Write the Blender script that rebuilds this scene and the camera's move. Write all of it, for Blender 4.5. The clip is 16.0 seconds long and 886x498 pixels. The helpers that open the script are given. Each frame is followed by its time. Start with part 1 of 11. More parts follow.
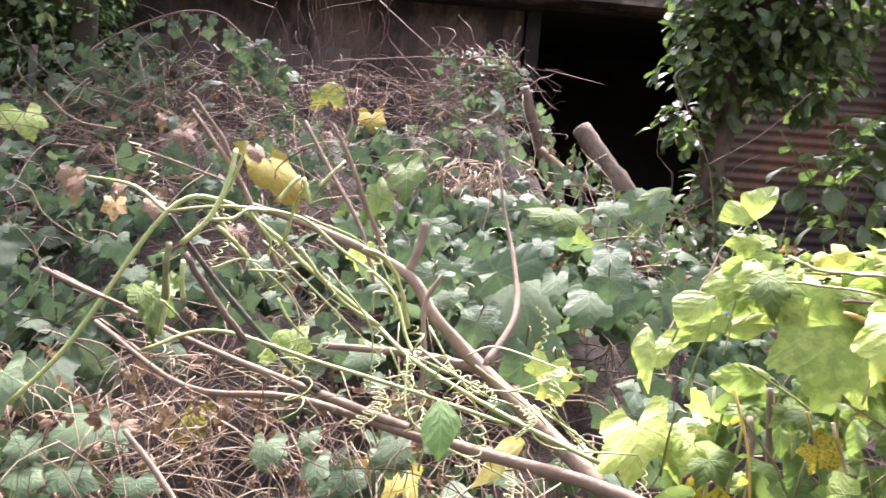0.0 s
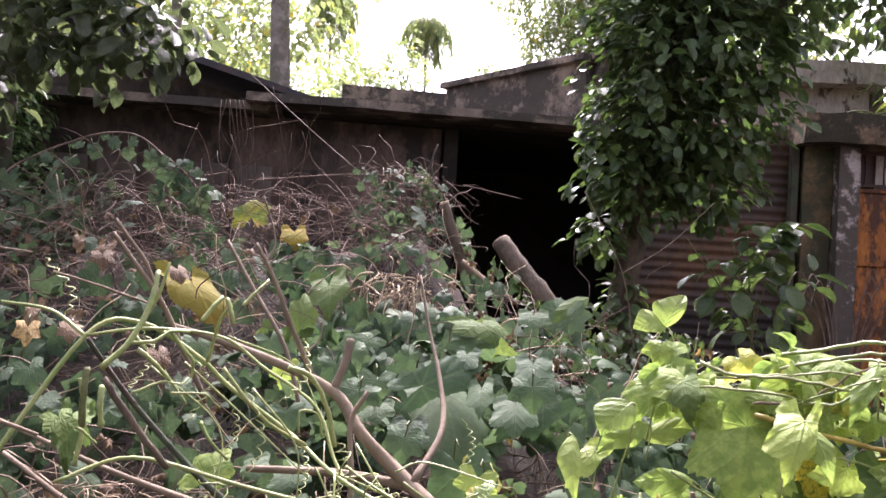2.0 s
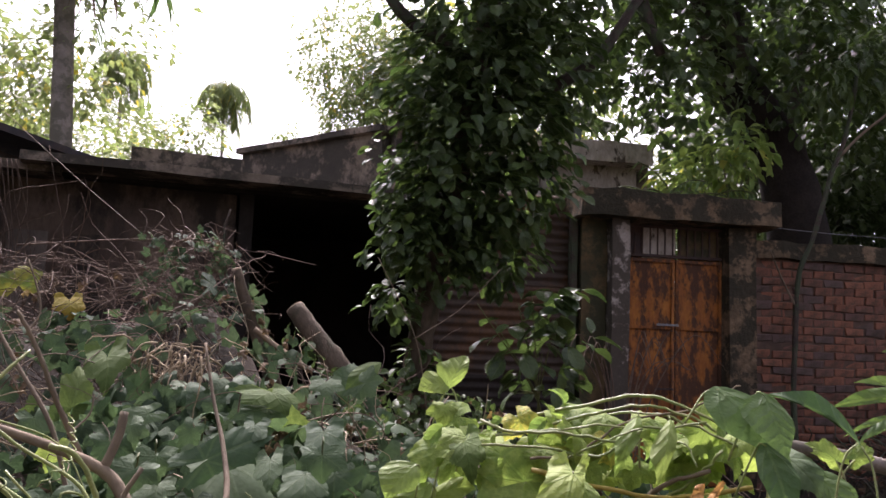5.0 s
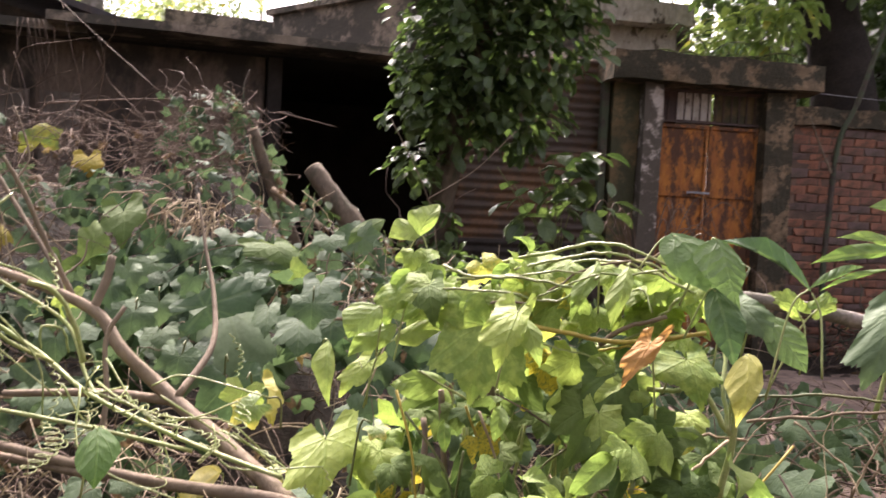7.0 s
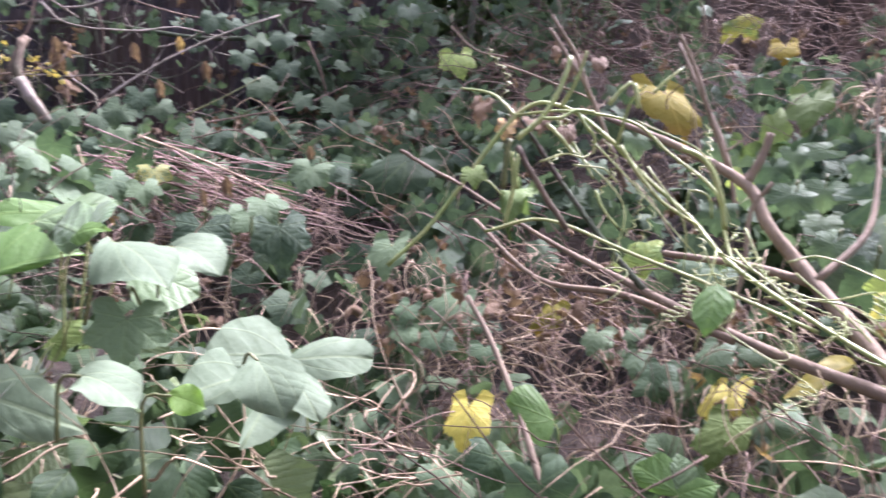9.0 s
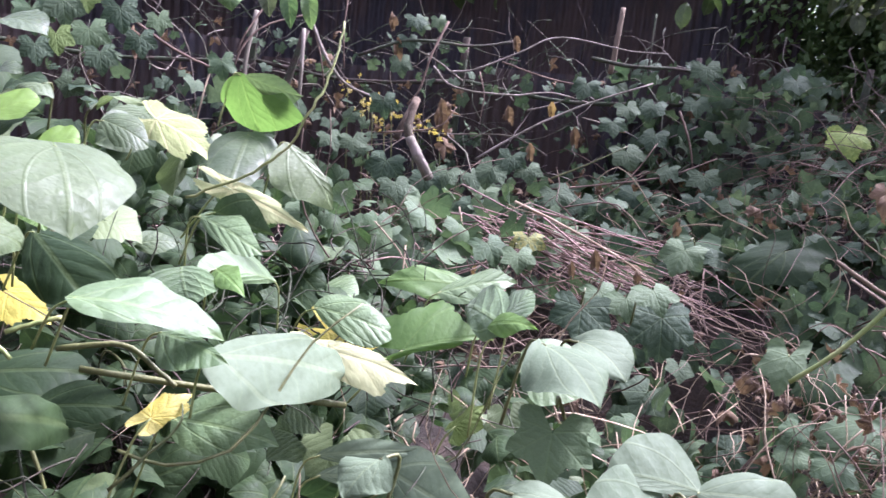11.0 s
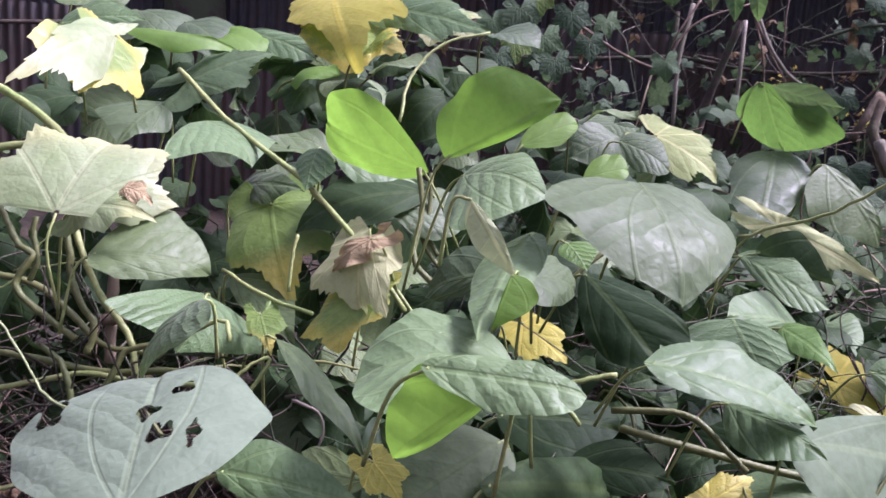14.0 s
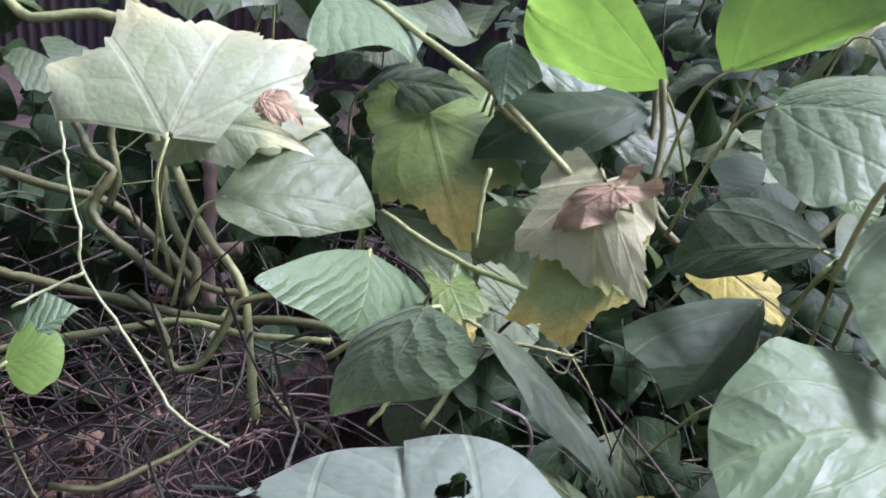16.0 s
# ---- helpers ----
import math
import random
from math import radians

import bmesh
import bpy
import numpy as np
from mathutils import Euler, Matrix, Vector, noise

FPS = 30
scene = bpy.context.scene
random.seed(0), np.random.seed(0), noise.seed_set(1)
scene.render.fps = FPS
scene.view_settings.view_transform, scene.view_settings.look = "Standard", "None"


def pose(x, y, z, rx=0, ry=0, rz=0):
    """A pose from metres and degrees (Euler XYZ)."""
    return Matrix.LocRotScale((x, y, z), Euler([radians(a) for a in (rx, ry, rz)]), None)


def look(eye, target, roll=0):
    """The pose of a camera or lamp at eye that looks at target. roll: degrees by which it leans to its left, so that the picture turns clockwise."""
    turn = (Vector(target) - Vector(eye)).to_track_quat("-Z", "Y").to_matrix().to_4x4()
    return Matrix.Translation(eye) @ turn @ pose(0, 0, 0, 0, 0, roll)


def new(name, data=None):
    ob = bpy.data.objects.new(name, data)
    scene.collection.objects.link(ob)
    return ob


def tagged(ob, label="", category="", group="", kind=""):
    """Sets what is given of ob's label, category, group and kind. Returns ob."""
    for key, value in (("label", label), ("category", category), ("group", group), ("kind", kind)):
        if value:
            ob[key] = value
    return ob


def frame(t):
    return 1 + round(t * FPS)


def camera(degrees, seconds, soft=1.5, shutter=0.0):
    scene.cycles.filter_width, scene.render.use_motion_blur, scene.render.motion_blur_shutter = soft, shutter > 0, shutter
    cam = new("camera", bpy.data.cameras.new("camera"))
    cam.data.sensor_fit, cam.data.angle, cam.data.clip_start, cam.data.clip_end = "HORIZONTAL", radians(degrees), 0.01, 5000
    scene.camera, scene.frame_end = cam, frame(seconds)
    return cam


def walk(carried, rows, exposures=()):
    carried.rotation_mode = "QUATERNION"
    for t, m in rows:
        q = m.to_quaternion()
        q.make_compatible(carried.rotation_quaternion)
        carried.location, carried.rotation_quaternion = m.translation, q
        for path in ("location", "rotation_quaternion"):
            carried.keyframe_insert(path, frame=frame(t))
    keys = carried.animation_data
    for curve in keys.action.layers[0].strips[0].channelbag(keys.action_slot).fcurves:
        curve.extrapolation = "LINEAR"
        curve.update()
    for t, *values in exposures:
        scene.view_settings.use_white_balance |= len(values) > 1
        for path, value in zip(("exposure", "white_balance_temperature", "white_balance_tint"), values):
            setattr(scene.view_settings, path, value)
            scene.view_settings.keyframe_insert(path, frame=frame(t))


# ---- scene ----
# ---- camera ----
cam = camera(55.9, 16.0, soft=1.5, shutter=0.3)
ROWS = [
(0, 0.000, 0.003, 1.404, -1.82, -6.98, 4.55),
(0.5, 0.000, 0.005, 1.403, -5.74, -5.57, 4.06),
(1, -0.001, -0.005, 1.406, -6.85, -2.95, 3.77),
(1.5, -0.002, -0.022, 1.410, -6.71, -0.86, 3.44),
(2, -0.004, -0.036, 1.414, -6.53, 1.03, 3.30),
(2.5, 0.000, -0.045, 1.413, -7.76, 3.57, 3.18),
(3, 0.005, -0.049, 1.408, -9.61, 5.96, 3.08),
(3.5, 0.006, -0.057, 1.408, -11.92, 7.94, 3.07),
(4, 0.027, -0.051, 1.422, -14.89, 7.92, 3.05),
(4.2, 0.028, -0.045, 1.421, -16.03, 7.64, 3.01),
(6.3, 0.061, -0.070, 1.374, -22.74, 1.76, 1.76),
(6.5, 0.088, -0.079, 1.372, -21.86, 0.47, 1.85),
(7, 0.204, -0.100, 1.359, -17.26, -2.64, 2.95),
(7.5, 0.319, -0.118, 1.342, -8.24, -6.35, 4.02),
(8, 0.369, -0.132, 1.315, 3.93, -9.49, 4.36),
(8.5, 0.378, -0.133, 1.303, 16.56, -11.48, 3.79),
(9, 0.350, -0.119, 1.301, 28.50, -11.88, 3.22),
(9.5, 0.272, -0.109, 1.305, 38.00, -10.69, 3.93),
(9.7, 0.231, -0.106, 1.309, 40.59, -10.25, 4.13),
(11.8, -0.026, -0.206, 1.378, 53.83, -11.04, 6.13),
(12, -0.077, -0.226, 1.375, 54.81, -11.31, 5.95),
(12.5, -0.198, -0.284, 1.373, 58.25, -11.50, 5.05),
(13, -0.267, -0.336, 1.370, 65.32, -11.32, 4.60),
(13.5, -0.264, -0.330, 1.374, 72.26, -11.81, 4.42),
(14, -0.251, -0.314, 1.378, 75.14, -12.64, 3.80),
(14.5, -0.363, -0.359, 1.373, 78.12, -15.45, 4.11),
(15, -0.491, -0.404, 1.380, 76.94, -17.77, 4.83),
(15.5, -0.592, -0.444, 1.389, 75.21, -19.35, 5.57),
(16, -0.659, -0.477, 1.371, 74.87, -22.47, 5.98),
]


def carried_pose(x, y, z, yaw, pitch, roll):
    return pose(x, y, z, 0, 0, yaw) @ pose(0, 0, 0, 90 + pitch, 0, 0) @ pose(0, 0, 0, 0, 0, roll)


walk(cam, [(r[0], carried_pose(*r[1:])) for r in ROWS],
     [(0, 3.18, 6080, 33), (1.0, 2.98, 6030, 34), (2.0, 2.45, 6030, 33), (3.5, 1.68, 5780, 33), (4.2, 1.43, 5830, 32), (6.3, 1.98, 6630, 27), (7.0, 2.33, 6580, 27), (8.0, 2.58, 6130, 28), (9.0, 2.6, 5580, 37), (9.7, 2.7, 5230, 41), (11.8, 2.02, 5600, 39), (13.0, 1.75, 5650, 41), (14.0, 1.43, 5500, 43), (16.0, 1.38, 5200, 44)])

# ---- light: hazy bright sky, sun high behind the roofs ----
SUN_EL, SUN_AZ = radians(52), radians(-6)
world = bpy.data.worlds.new("sky")
scene.world = world
world.use_nodes = True
wt = world.node_tree
sky = wt.nodes.new("ShaderNodeTexSky")
sky.sky_type, sky.sun_disc, sky.sun_elevation, sky.sun_rotation = "NISHITA", False, SUN_EL, radians(6)
sky.air_density, sky.dust_density, sky.ozone_density = 1.0, 6.0, 0.6
pale = wt.nodes.new("ShaderNodeHueSaturation")
pale.inputs["Saturation"].default_value = 0.35
wt.links.new(sky.outputs[0], pale.inputs["Color"])
wt.links.new(pale.outputs[0], wt.nodes["Background"].inputs[0])
wt.nodes["Background"].inputs[1].default_value = 0.12
sun_data = bpy.data.lights.new("sun", "SUN")
sun_data.energy, sun_data.angle, sun_data.color = 3.2, radians(12), (1.0, 0.95, 0.86)
sun = new("sun", sun_data)
sun_way = Vector((math.sin(-SUN_AZ) * math.cos(SUN_EL), math.cos(SUN_AZ) * math.cos(SUN_EL), math.sin(SUN_EL)))
sun.matrix_world = look(sun_way * 60, (0, 0, 0))

rng = np.random.default_rng(7)


# ---- material helpers ----
class Nodes:
    def __init__(self, name):
        self.mat = bpy.data.materials.new(name)
        self.mat.use_nodes = True
        self.tree = self.mat.node_tree
        self.bsdf = self.tree.nodes["Principled BSDF"]
        self.out = self.tree.nodes["Material Output"]

    def add(self, kind, **inputs):
        node = self.tree.nodes.new(kind)
        for key, value in inputs.items():
            self.put(node, key.replace("_", " "), value)
        return node

    def put(self, node, key, value):
        socket = node.inputs[key]
        if isinstance(value, bpy.types.NodeSocket):
            self.tree.links.new(value, socket)
        elif isinstance(value, tuple) and socket.type == "RGBA":
            socket.default_value = (*value[:3], 1)
        else:
            socket.default_value = value

    def math(self, op, a, b=0.0, c=0.0):
        node = self.tree.nodes.new("ShaderNodeMath")
        node.operation = op
        for n, v in enumerate((a, b, c)):
            if n < len(node.inputs):
                self.put(node, n, v)
        return node.outputs[0]

    def ramp(self, value, lo, hi, a=0.0, b=1.0):
        node = self.tree.nodes.new("ShaderNodeMapRange")
        node.interpolation_type = "SMOOTHSTEP"
        for key, v in (("Value", value), ("From Min", lo), ("From Max", hi), ("To Min", a), ("To Max", b)):
            self.put(node, key, v)
        return node.outputs["Result"]

    def mix(self, fac, a, b, blend="MIX"):
        node = self.tree.nodes.new("ShaderNodeMix")
        node.data_type, node.blend_type = "RGBA", blend
        self.put(node, 0, fac)
        self.put(node, 6, a)
        self.put(node, 7, b)
        return node.outputs[2]

    def coord(self, which="Object"):
        return self.tree.nodes.new("ShaderNodeTexCoord").outputs[which]

    def noise(self, scale, detail=4.0, rough=0.55, vector=None, stretch=None):
        node = self.add("ShaderNodeTexNoise", Scale=scale, Detail=detail, Roughness=rough)
        if stretch:
            m = self.tree.nodes.new("ShaderNodeMapping")
            self.put(m, "Vector", vector or self.coord())
            m.inputs["Scale"].default_value = stretch
            vector = m.outputs[0]
        self.put(node, "Vector", vector or self.coord())
        return node.outputs["Fac"]

    def chance(self):
        """One number a piece: by object and by mesh island."""
        a = self.tree.nodes.new("ShaderNodeObjectInfo").outputs["Random"]
        b = self.tree.nodes.new("ShaderNodeNewGeometry").outputs["Random Per Island"]
        return self.math("FRACT", self.math("ADD", a, b))

    def bump(self, height, strength=0.5, distance=0.01):
        node = self.add("ShaderNodeBump", Strength=strength, Distance=distance)
        self.put(node, "Height", height)
        self.put(self.bsdf, "Normal", node.outputs[0])
        return node.outputs[0]

    def done(self, colour, rough, metal=0.0, spec=None):
        self.put(self.bsdf, "Base Color", colour)
        self.put(self.bsdf, "Roughness", rough)
        self.put(self.bsdf, "Metallic", metal)
        if spec is not None:
            self.put(self.bsdf, "Specular IOR Level", spec)
        return self.mat


def leaf_material(name, green, other, yellow=(0.45, 0.36, 0.04), yellowing=0.1, palmate=False, rough=0.42, glow=0.3, spec=0.5, quilt=0.6, dry=0.0, spread=0.35, edge=0.0, veins=0.3, relief=0.55, bloom=0.0, depth=0.0035, mottle=0.0):
    """A leaf: green varied from piece to piece, veins and puckers along them, yellow and brown patches, light through the blade."""
    n = Nodes(name)
    sep = n.tree.nodes.new("ShaderNodeSeparateXYZ")
    n.put(sep, 0, n.tree.nodes.new("ShaderNodeUVMap").outputs[0])
    x, y = sep.outputs[0], sep.outputs[1]
    if palmate:
        theta, rho = n.math("ARCTAN2", x, y), n.math("SQRT", n.math("ADD", n.math("MULTIPLY", x, x), n.math("MULTIPLY", y, y)))
        off = n.math("SUBTRACT", theta, n.math("MULTIPLY", n.math("ROUND", n.math("DIVIDE", theta, 0.9)), 0.9))
        across = n.math("ABSOLUTE", n.math("MULTIPLY", rho, n.math("SINE", off)))
        along = n.math("MULTIPLY", rho, n.math("COSINE", off))
        side_scale = 4.5
    else:
        across, along, side_scale = n.math("ABSOLUTE", x), y, 5.5
    obj = n.coord()
    blotch = n.noise(9.0, 4.0, 0.6, obj)
    uvs = n.tree.nodes.new("ShaderNodeUVMap").outputs[0]
    drift = n.math("MULTIPLY", n.noise(3.5, 2.0, 0.5, uvs), 0.22)
    cell = n.math("FRACT", n.math("MULTIPLY", n.math("ADD", drift, n.math("SUBTRACT", along, n.math("MULTIPLY", across, 0.8))), side_scale))
    puff = n.math("SINE", n.math("MULTIPLY", cell, math.pi))
    net = n.add("ShaderNodeTexVoronoi", Scale=17.0)
    net.feature = "DISTANCE_TO_EDGE"
    n.put(net, "Vector", uvs)
    pucker = n.ramp(net.outputs["Distance"], 0.0, 0.5)
    side = n.ramp(puff, 0.0, 0.22, 1.0, 0.0)
    mid = n.ramp(across, 0.008, 0.028, 1.0, 0.0)
    if not palmate:
        bow = n.math("MULTIPLY", y, n.math("SUBTRACT", 0.72, n.math("MULTIPLY", y, 0.5)))
        flank = n.ramp(n.math("ABSOLUTE", n.math("SUBTRACT", across, bow)), 0.004, 0.016, 1.0, 0.0)
        mid = n.math("MAXIMUM", mid, n.math("MULTIPLY", flank, 0.8))
    vein = n.math("MAXIMUM", mid, n.math("MULTIPLY", side, 0.4))
    luck = n.chance()
    fine = n.noise(70.0, 3.0, 0.6, obj)
    colour = n.mix(luck, green, other)
    colour = n.mix(n.ramp(blotch, 0.3, 0.75, 0.0, spread), colour, other)
    if mottle:
        colour = n.mix(n.ramp(n.noise(38.0, 3.0, 0.6, obj), 0.42, 0.62, 0.0, mottle), colour, (other[0] * 1.25, other[1] * 1.2, other[2] * 1.3))
    sick = n.math("MULTIPLY", n.ramp(n.math("FRACT", n.math("MULTIPLY", luck, 7.31)), 1.0 - yellowing, 1.0 - yellowing * 0.55), n.ramp(blotch, 0.32, 0.55))
    colour = n.mix(sick, colour, yellow)
    if edge and palmate:
        rim = n.ramp(n.math("ADD", rho, n.math("MULTIPLY", blotch, 0.7)), 0.86, 1.18, 0.0, edge)
        colour = n.mix(rim, colour, yellow)
    if dry:
        burnt = n.ramp(n.noise(14.0, 5.0, 0.65, obj), 0.62 - dry, 0.66 - dry)
        colour = n.mix(burnt, colour, (0.22, 0.13, 0.07))
    colour = n.mix(n.math("MULTIPLY", vein, veins), colour, (green[0] * 1.6 + 0.05, green[1] * 1.4 + 0.06, green[2] * 1.4 + 0.02))
    colour = n.mix(n.ramp(fine, 0.35, 0.7, 0.0, 0.22), colour, (green[0] * 0.5, green[1] * 0.55, green[2] * 0.5))
    height = n.math("ADD", n.math("MULTIPLY", n.math("ADD", puff, n.math("MULTIPLY", pucker, 0.4)), quilt), n.math("MULTIPLY", fine, 0.25))
    height = n.math("SUBTRACT", height, n.math("MULTIPLY", mid, 0.5))
    normal = n.bump(height, relief, depth)
    n.done(colour, n.ramp(fine, 0.3, 0.7, rough - 0.06, rough + 0.1), 0.0, spec)
    if bloom:
        n.put(n.bsdf, "Sheen Weight", bloom)
        n.put(n.bsdf, "Sheen Roughness", 0.45)
    lit = n.tree.nodes.new("ShaderNodeBsdfTranslucent")
    warm = n.mix(0.5, colour, (0.6, 0.75, 0.06), "MULTIPLY")
    boost = n.tree.nodes.new("ShaderNodeMix")
    boost.data_type, boost.blend_type = "RGBA", "ADD"
    n.put(boost, 0, 1.0)
    n.put(boost, 6, warm)
    n.put(boost, 7, colour)
    n.put(lit, "Color", boost.outputs[2])
    n.put(lit, "Normal", normal)
    both = n.tree.nodes.new("ShaderNodeMixShader")
    n.put(both, 0, glow)
    n.put(both, 1, n.bsdf.outputs[0])
    n.put(both, 2, lit.outputs[0])
    n.tree.links.new(both.outputs[0], n.out.inputs["Surface"])
    return n.mat


def plain_material(name, a, b, scale=6.0, rough=0.8, relief=0.5, fine=60.0, spec=0.3, metal=0.0, stretch=None, stain=None, depth=0.01, cover=0.5, crisp=0.06):
    """Two tones in patches, fine grain on top, relief, and stains if given."""
    n = Nodes(name)
    big, small = n.noise(scale, 5.0, 0.6, None, stretch), n.noise(fine, 4.0, 0.65, None, stretch)
    luck = n.chance()
    colour = n.mix(n.ramp(big, 0.35, 0.65), a, b)
    colour = n.mix(n.math("MULTIPLY", luck, 0.5), colour, b)
    colour = n.mix(n.ramp(small, 0.35, 0.75, 0.0, 0.45), colour, (a[0] * 0.45, a[1] * 0.45, a[2] * 0.45))
    if stain:
        colour = n.mix(n.ramp(n.noise(scale * 0.6, 8.0, 0.72, None, stretch), 1.0 - cover - crisp, 1.0 - cover + crisp, 0.0, 0.9), colour, stain)
    n.bump(n.math("ADD", n.math("MULTIPLY", big, 0.6), n.math("MULTIPLY", small, 0.5)), relief, depth)
    return n.done(colour, n.ramp(small, 0.3, 0.7, rough - 0.1, min(1.0, rough + 0.1)), metal, spec)


# ---- materials ----
SOIL = plain_material("soil", (0.032, 0.027, 0.021), (0.02, 0.017, 0.014), 2.5, 0.95, 0.9, 40.0, 0.1, stain=(0.048, 0.037, 0.028), depth=0.03)
BARK = plain_material("bark", (0.245, 0.19, 0.13), (0.14, 0.108, 0.076), 7.0, 0.85, 0.8, 55.0, 0.2, stretch=(1, 1, 0.4))
BARK_STUMP = plain_material("stump_bark", (0.15, 0.115, 0.08), (0.075, 0.06, 0.044), 9.0, 0.9, 0.9, 45.0, 0.15, stretch=(1, 1, 0.5), stain=(0.06, 0.055, 0.035), depth=0.02, cover=0.42)
BARK_DARK = plain_material("dark_bark", (0.09, 0.07, 0.055), (0.05, 0.04, 0.034), 6.0, 0.9, 0.9, 50.0, 0.15, stain=(0.06, 0.075, 0.045), depth=0.02)
BARK_PALE = plain_material("pale_bark", (0.30, 0.26, 0.22), (0.20, 0.17, 0.14), 5.0, 0.85, 0.7, 60.0, 0.2, stain=(0.12, 0.11, 0.08))
TWIG = plain_material("dry_twig", (0.205, 0.148, 0.108), (0.10, 0.07, 0.054), 12.0, 0.85, 0.4, 90.0, 0.2)
TWIG_PALE = plain_material("straw", (0.39, 0.32, 0.21), (0.27, 0.20, 0.125), 10.0, 0.8, 0.4, 90.0, 0.25)
CUT = plain_material("cut_wood", (0.38, 0.30, 0.21), (0.27, 0.20, 0.13), 20.0, 0.85, 0.5, 120.0, 0.2)
STEM = plain_material("green_stem", (0.20, 0.27, 0.075), (0.30, 0.32, 0.12), 14.0, 0.5, 0.4, 110.0, 0.4)
STEM_DARK = plain_material("dull_green_stem", (0.075, 0.095, 0.027), (0.13, 0.135, 0.045), 12.0, 0.55, 0.4, 110.0, 0.4)
CONCRETE = plain_material("weathered_concrete", (0.30, 0.24, 0.185), (0.18, 0.145, 0.11), 4.0, 0.92, 0.7, 30.0, 0.15, stain=(0.05, 0.046, 0.038), depth=0.02, cover=0.53)
LINTEL = plain_material("blackened_concrete", (0.22, 0.155, 0.095), (0.10, 0.075, 0.048), 6.0, 0.95, 0.9, 24.0, 0.1, stain=(0.035, 0.034, 0.024), depth=0.03, cover=0.52, crisp=0.04)
PLASTER = plain_material("flaking_plaster", (0.62, 0.57, 0.50), (0.40, 0.35, 0.29), 10.0, 0.9, 0.8, 34.0, 0.2, stain=(0.075, 0.058, 0.042), depth=0.02, cover=0.43, crisp=0.03, stretch=(1, 1, 0.5))
MOSSY = plain_material("mossy_plaster", (0.19, 0.135, 0.07), (0.09, 0.068, 0.036), 2.6, 0.95, 0.8, 36.0, 0.1, stain=(0.045, 0.05, 0.03), depth=0.015)
MUD = plain_material("dark_mud_wall", (0.20, 0.15, 0.115), (0.085, 0.066, 0.055), 1.8, 0.95, 0.7, 26.0, 0.1, stain=(0.04, 0.036, 0.032), stretch=(1, 1, 0.5), depth=0.02)
# Near-black tone that paints unlit shade onto a surface
SHADE_DARK = plain_material("painted_shade", (0.05, 0.042, 0.036), (0.03, 0.026, 0.023), 2.0, 0.95, 0.6, 30.0, 0.1)


def brick_material():
    """Each brick its own tone from orange to burnt dark, with soot and pale bloom in patches."""
    n = Nodes("old_brick")
    luck, grain, soot = n.chance(), n.noise(60.0, 4.0, 0.65), n.noise(2.2, 6.0, 0.7)
    colour = n.mix(n.ramp(luck, 0.15, 0.9), (0.26, 0.115, 0.07), (0.18, 0.09, 0.064))
    colour = n.mix(n.ramp(n.math("FRACT", n.math("MULTIPLY", luck, 5.7)), 0.75, 0.8), colour, (0.12, 0.085, 0.075))
    colour = n.mix(n.ramp(grain, 0.35, 0.75, 0.0, 0.5), colour, (0.10, 0.055, 0.04))
    colour = n.mix(n.ramp(soot, 0.5, 0.62, 0.0, 0.75), colour, (0.06, 0.05, 0.036))
    colour = n.mix(n.ramp(n.noise(4.5, 5.0, 0.7), 0.62, 0.7, 0.0, 0.4), colour, (0.36, 0.31, 0.27))
    n.bump(n.math("ADD", grain, n.noise(18.0, 3.0)), 0.8, 0.008)
    return n.done(colour, 0.92, 0.0, 0.15)


BRICK = brick_material()
MORTAR = plain_material("mortar", (0.17, 0.11, 0.08), (0.09, 0.065, 0.05), 5.0, 0.95, 0.8, 60.0, 0.1)
RUST = plain_material("rusted_sheet", (0.44, 0.17, 0.03), (0.25, 0.09, 0.026), 6.0, 0.8, 0.5, 26.0, 0.3, stain=(0.055, 0.03, 0.02), stretch=(1.6, 1.6, 0.7), depth=0.006, cover=0.5, crisp=0.05)
RUST_DARK = plain_material("dark_rust", (0.09, 0.05, 0.035), (0.05, 0.035, 0.03), 6.0, 0.75, 0.4, 50.0, 0.35)
TIN = plain_material("dull_tin", (0.05, 0.046, 0.052), (0.03, 0.028, 0.032), 2.2, 0.6, 0.3, 40.0, 0.4, metal=0.3, stain=(0.06, 0.042, 0.034), stretch=(1, 1, 0.25))
TIN_RUST = plain_material("rusted_tin", (0.15, 0.08, 0.04), (0.07, 0.043, 0.028), 2.5, 0.75, 0.4, 40.0, 0.3, stain=(0.06, 0.045, 0.035))
TIMBER = plain_material("grey_timber", (0.20, 0.17, 0.145), (0.12, 0.10, 0.085), 5.0, 0.9, 0.6, 60.0, 0.15, stretch=(1, 1, 0.3))
WIRE = plain_material("wire", (0.35, 0.35, 0.36), (0.22, 0.22, 0.22), 10.0, 0.6, 0.2, 60.0, 0.4, metal=0.5)

